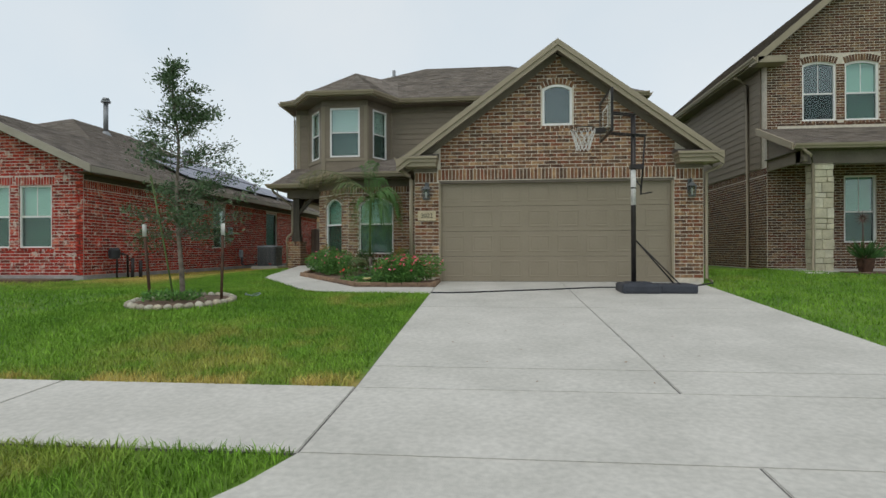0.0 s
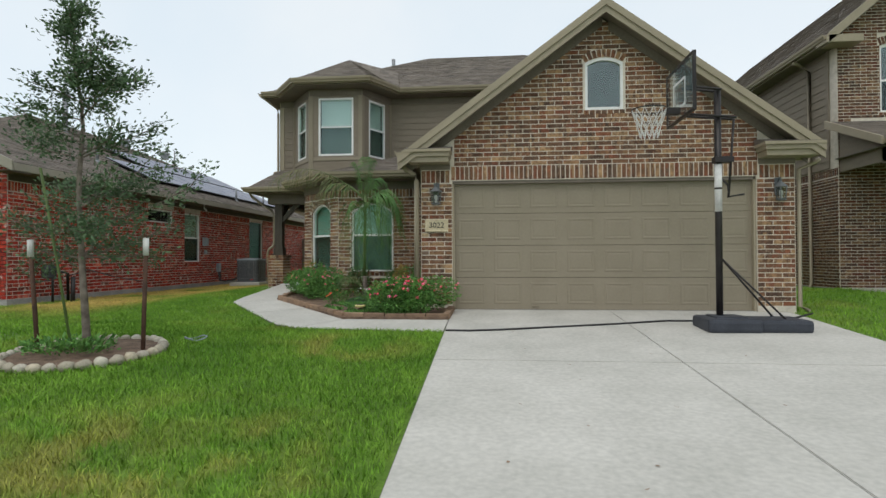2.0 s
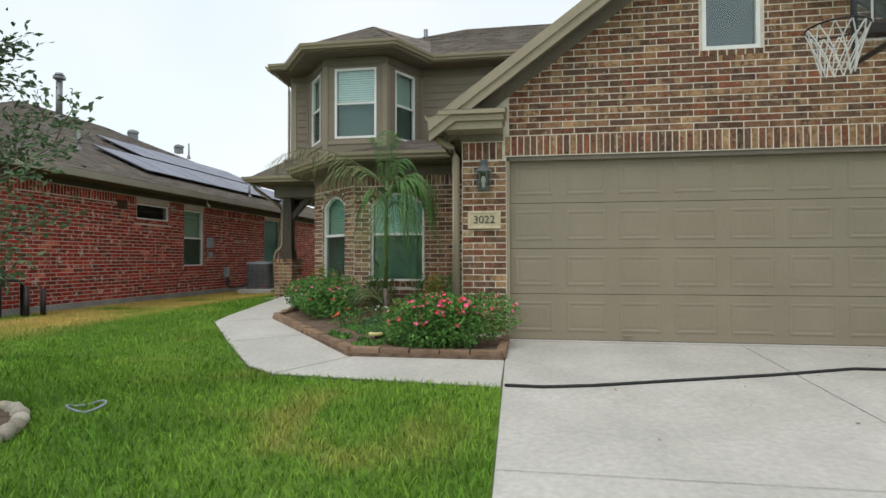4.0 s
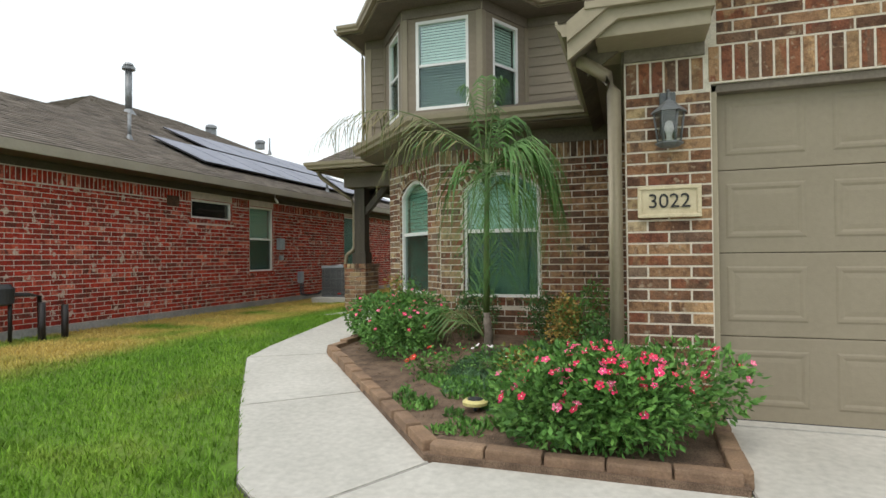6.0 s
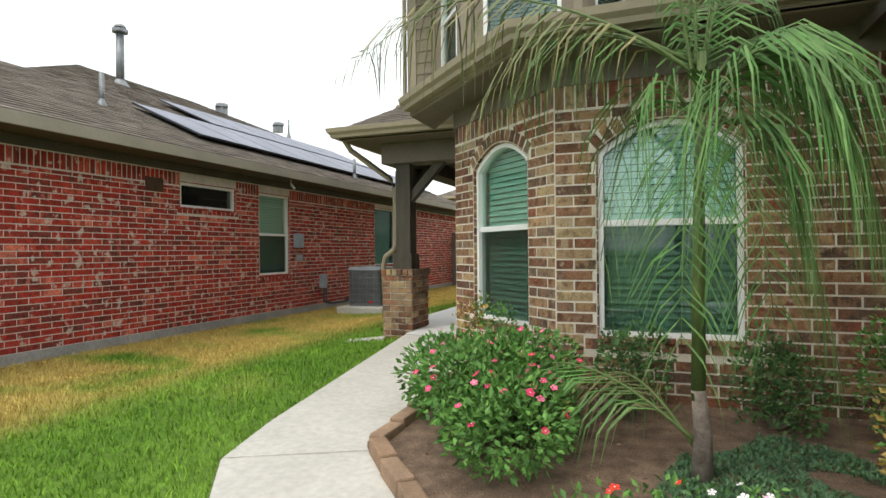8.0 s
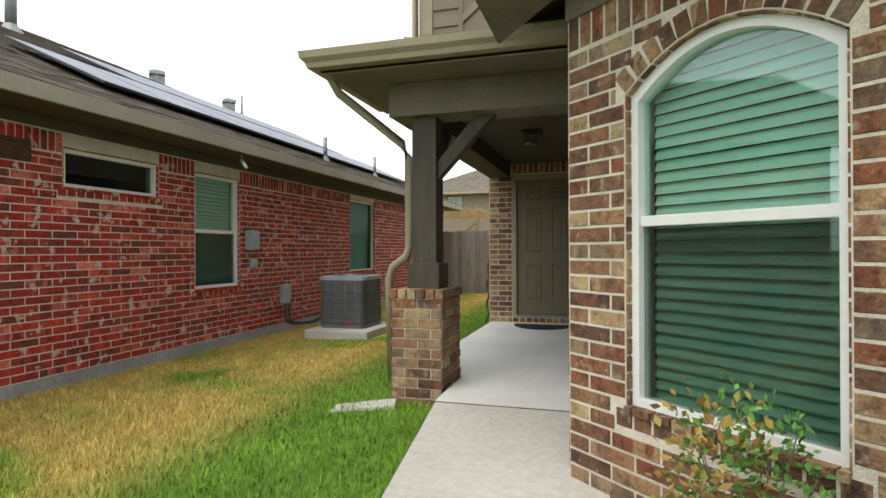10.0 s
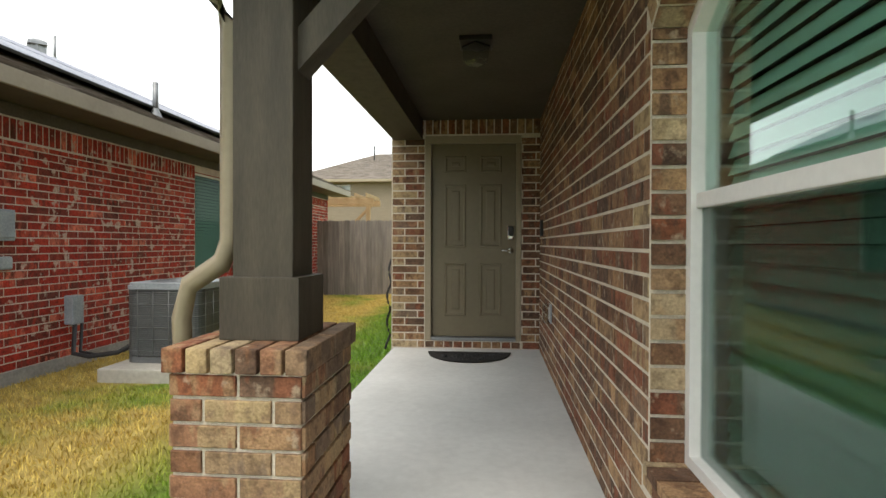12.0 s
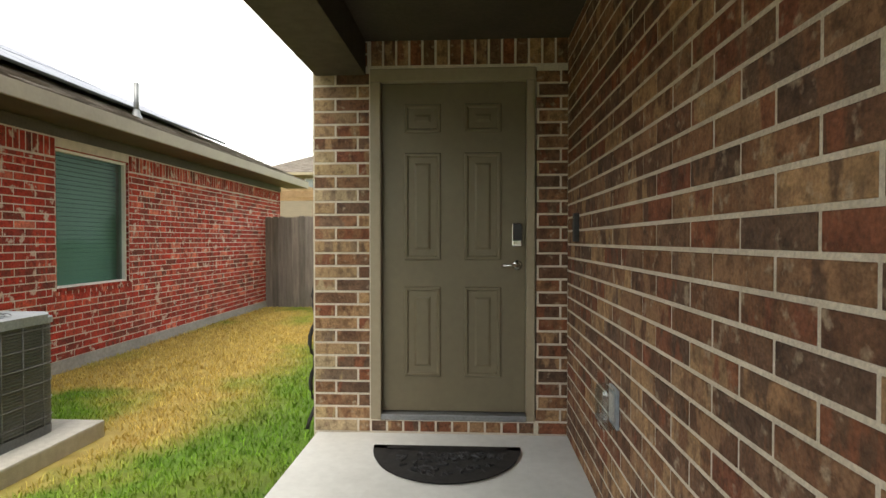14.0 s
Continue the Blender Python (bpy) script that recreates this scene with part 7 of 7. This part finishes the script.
# hose across the drive
hose = tube("hose", [(-1.22, 10.04, slope(10.04) + 0.012), (-0.9, 10.03, slope(10.03) + 0.012), (-0.5, 10.12, slope(10.12) + 0.012), (0.2, 10.36, slope(10.36) + 0.012), (1.1, 10.66, slope(10.66) + 0.012), (1.9, 10.98, slope(10.98) + 0.012), (2.8, 11.0, slope(11.0) + 0.012), (3.8, 11.3, slope(11.3) + 0.012), (4.3, 11.75, slope(11.75) + 0.02)], 0.014, M_RUBBER)
tagged(hose, "black rubber hose across the driveway", "hose")
hz2 = tube("sprinkler_hose", [(-4.0 + 0.12 * math.cos(t) * (1 + 0.2 * math.sin(3 * t)), 8.75 + 0.1 * math.sin(t), turf_at(-4, 8.75) + 0.05 + 0.02 * math.sin(2 * t)) for t in (0.35 * k for k in range(26))], 0.008, M_LIGHTGREY, sides=6)
tagged(hz2, "small coil of pale hose on the lawn", "hose")
dh = tube("cable_loop", [(-6.66 - 0.045 * abs(math.sin(k * 0.55)) - 0.002 * k, 21.22 + 0.03 * math.cos(k * 0.4), 1.72 - 0.05 * k) for k in range(21)], 0.013, M_BLACK)
tagged(dh, "black cable hanging on the brick corner", "cable")
leaves_on_drive = leaf_cloud("fallen_leaves", None, [((random.Random(k).uniform(-0.8, 3.4), random.Random(k + 500).uniform(4.3, 11.6), 0), (0, 0, -1)) for k in range(46)], 0.045, M_EDGER, seed=3)
for v in leaves_on_drive.data.vertices:
    v.co.z = slope(v.co.y) + 0.006 + abs(v.co.z) * 0.15
tagged(leaves_on_drive, "dry leaves scattered on the concrete", "leaves", kind="stuff")

# ---- grass ----
rg = np.random.RandomState(4)
RING = [(TX + 0.05 + 0.76 * math.cos(t), TY - 0.05 + 0.76 * math.sin(t)) for t in (2 * math.pi * k / 24 for k in range(24))]
DRIVE = [(-3.3, -3), (-2.9, 0.6), (-2.05, 1.3), (-1.5, 2.1), (-1.12, 2.97), (DRIVE_L(12), 12.05), (DRIVE_R(12), 12.05), (3.66, 2.97), (4.1, 2.1), (4.65, 1.3), (5.5, 0.6), (5.8, -3)]
PAVE = [(-30, 2.98), (30, 2.98), (30, 4.2), (-30, 4.2)]
HOUSE = [(GL, 14.6), (GL, 12), (GR, 12), (GR, 30), (-6.64, 30), (-6.64, 21), (-5.15, 21), (-5.15, 15.75), (-4, 14.6)]
PAD = [(-9.32, 20.16), (-8.14, 20.16), (-8.14, 21.57), (-9.32, 21.57)]


def grass(name, x0, x1, y0, y1, density, height, width, soil_ok=()):
    k = int((x1 - x0) * (y1 - y0) * density)
    px, py = rg.uniform(x0, x1, k), rg.uniform(y0, y1, k)
    bad = np.zeros(k, bool)
    for poly in (DRIVE, PAVE, WALK, BED, PORCH, RING, HOUSE, PAD):
        bad |= inside(px, py, poly)
    bad |= (px < -9.97) & (py > 12.5)
    px, py = px[~bad], py[~bad]
    k = len(px)
    pz = turf(px, py) - 0.004
    a, lean = rg.uniform(0, 2 * np.pi, k), rg.uniform(0.15, 1.0, k)
    h = height * rg.uniform(0.55, 1.25, k)
    b = rg.uniform(0, 2 * np.pi, k)
    w = width * rg.uniform(0.7, 1.3, k)
    dx, dy = np.cos(a) * w / 2, np.sin(a) * w / 2
    lx, ly = np.cos(b) * lean * h, np.sin(b) * lean * h
    v = np.empty((k, 5, 3))
    v[:, 0] = np.stack((px - dx, py - dy, pz), 1)
    v[:, 1] = np.stack((px + dx, py + dy, pz), 1)
    v[:, 2] = np.stack((px + lx * 0.35 - dx * 0.8, py + ly * 0.35 - dy * 0.8, pz + h * 0.6), 1)
    v[:, 3] = np.stack((px + lx * 0.35 + dx * 0.8, py + ly * 0.35 + dy * 0.8, pz + h * 0.6), 1)
    v[:, 4] = np.stack((px + lx, py + ly, pz + h * 0.92), 1)
    i = np.arange(k)[:, None] * 5
    tris = np.concatenate((i + [0, 1, 3], i + [0, 3, 2], i + [2, 3, 4]), 1).reshape(-1)
    me = bpy.data.meshes.new(name)
    me.vertices.add(k * 5)
    me.vertices.foreach_set("co", v.reshape(-1))
    me.loops.add(len(tris))
    me.loops.foreach_set("vertex_index", tris.astype(np.int32))
    me.polygons.add(k * 3)
    me.polygons.foreach_set("loop_start", np.arange(k * 3, dtype=np.int32) * 3)
    me.materials.append(M_BLADE)
    me.update()
    me.validate()
    tagged(new(name, me), "short lawn grass, green with dry patches", "grass", kind="stuff")


grass("grass", -6.2, -1.05, 4.2, 10.6, 2300, 0.062, 0.0075)
grass("grass", -9.97, -4.0, 10.4, 16.9, 2000, 0.052, 0.007)
grass("grass", -9.97, -6.1, 16.9, 29.0, 1700, 0.046, 0.0075)
grass("grass", -5.0, -1.0, 0.9, 2.97, 2600, 0.085, 0.0075)
grass("grass", -13.0, -6.2, 4.2, 10.6, 500, 0.065, 0.012)
grass("grass", -13.0, -9.9, 10.4, 12.0, 400, 0.065, 0.012)
grass("grass", 3.4, 8.0, 4.2, 17.0, 500, 0.062, 0.012)
grass("grass", 8.0, 14.0, 4.2, 14.2, 250, 0.065, 0.015)
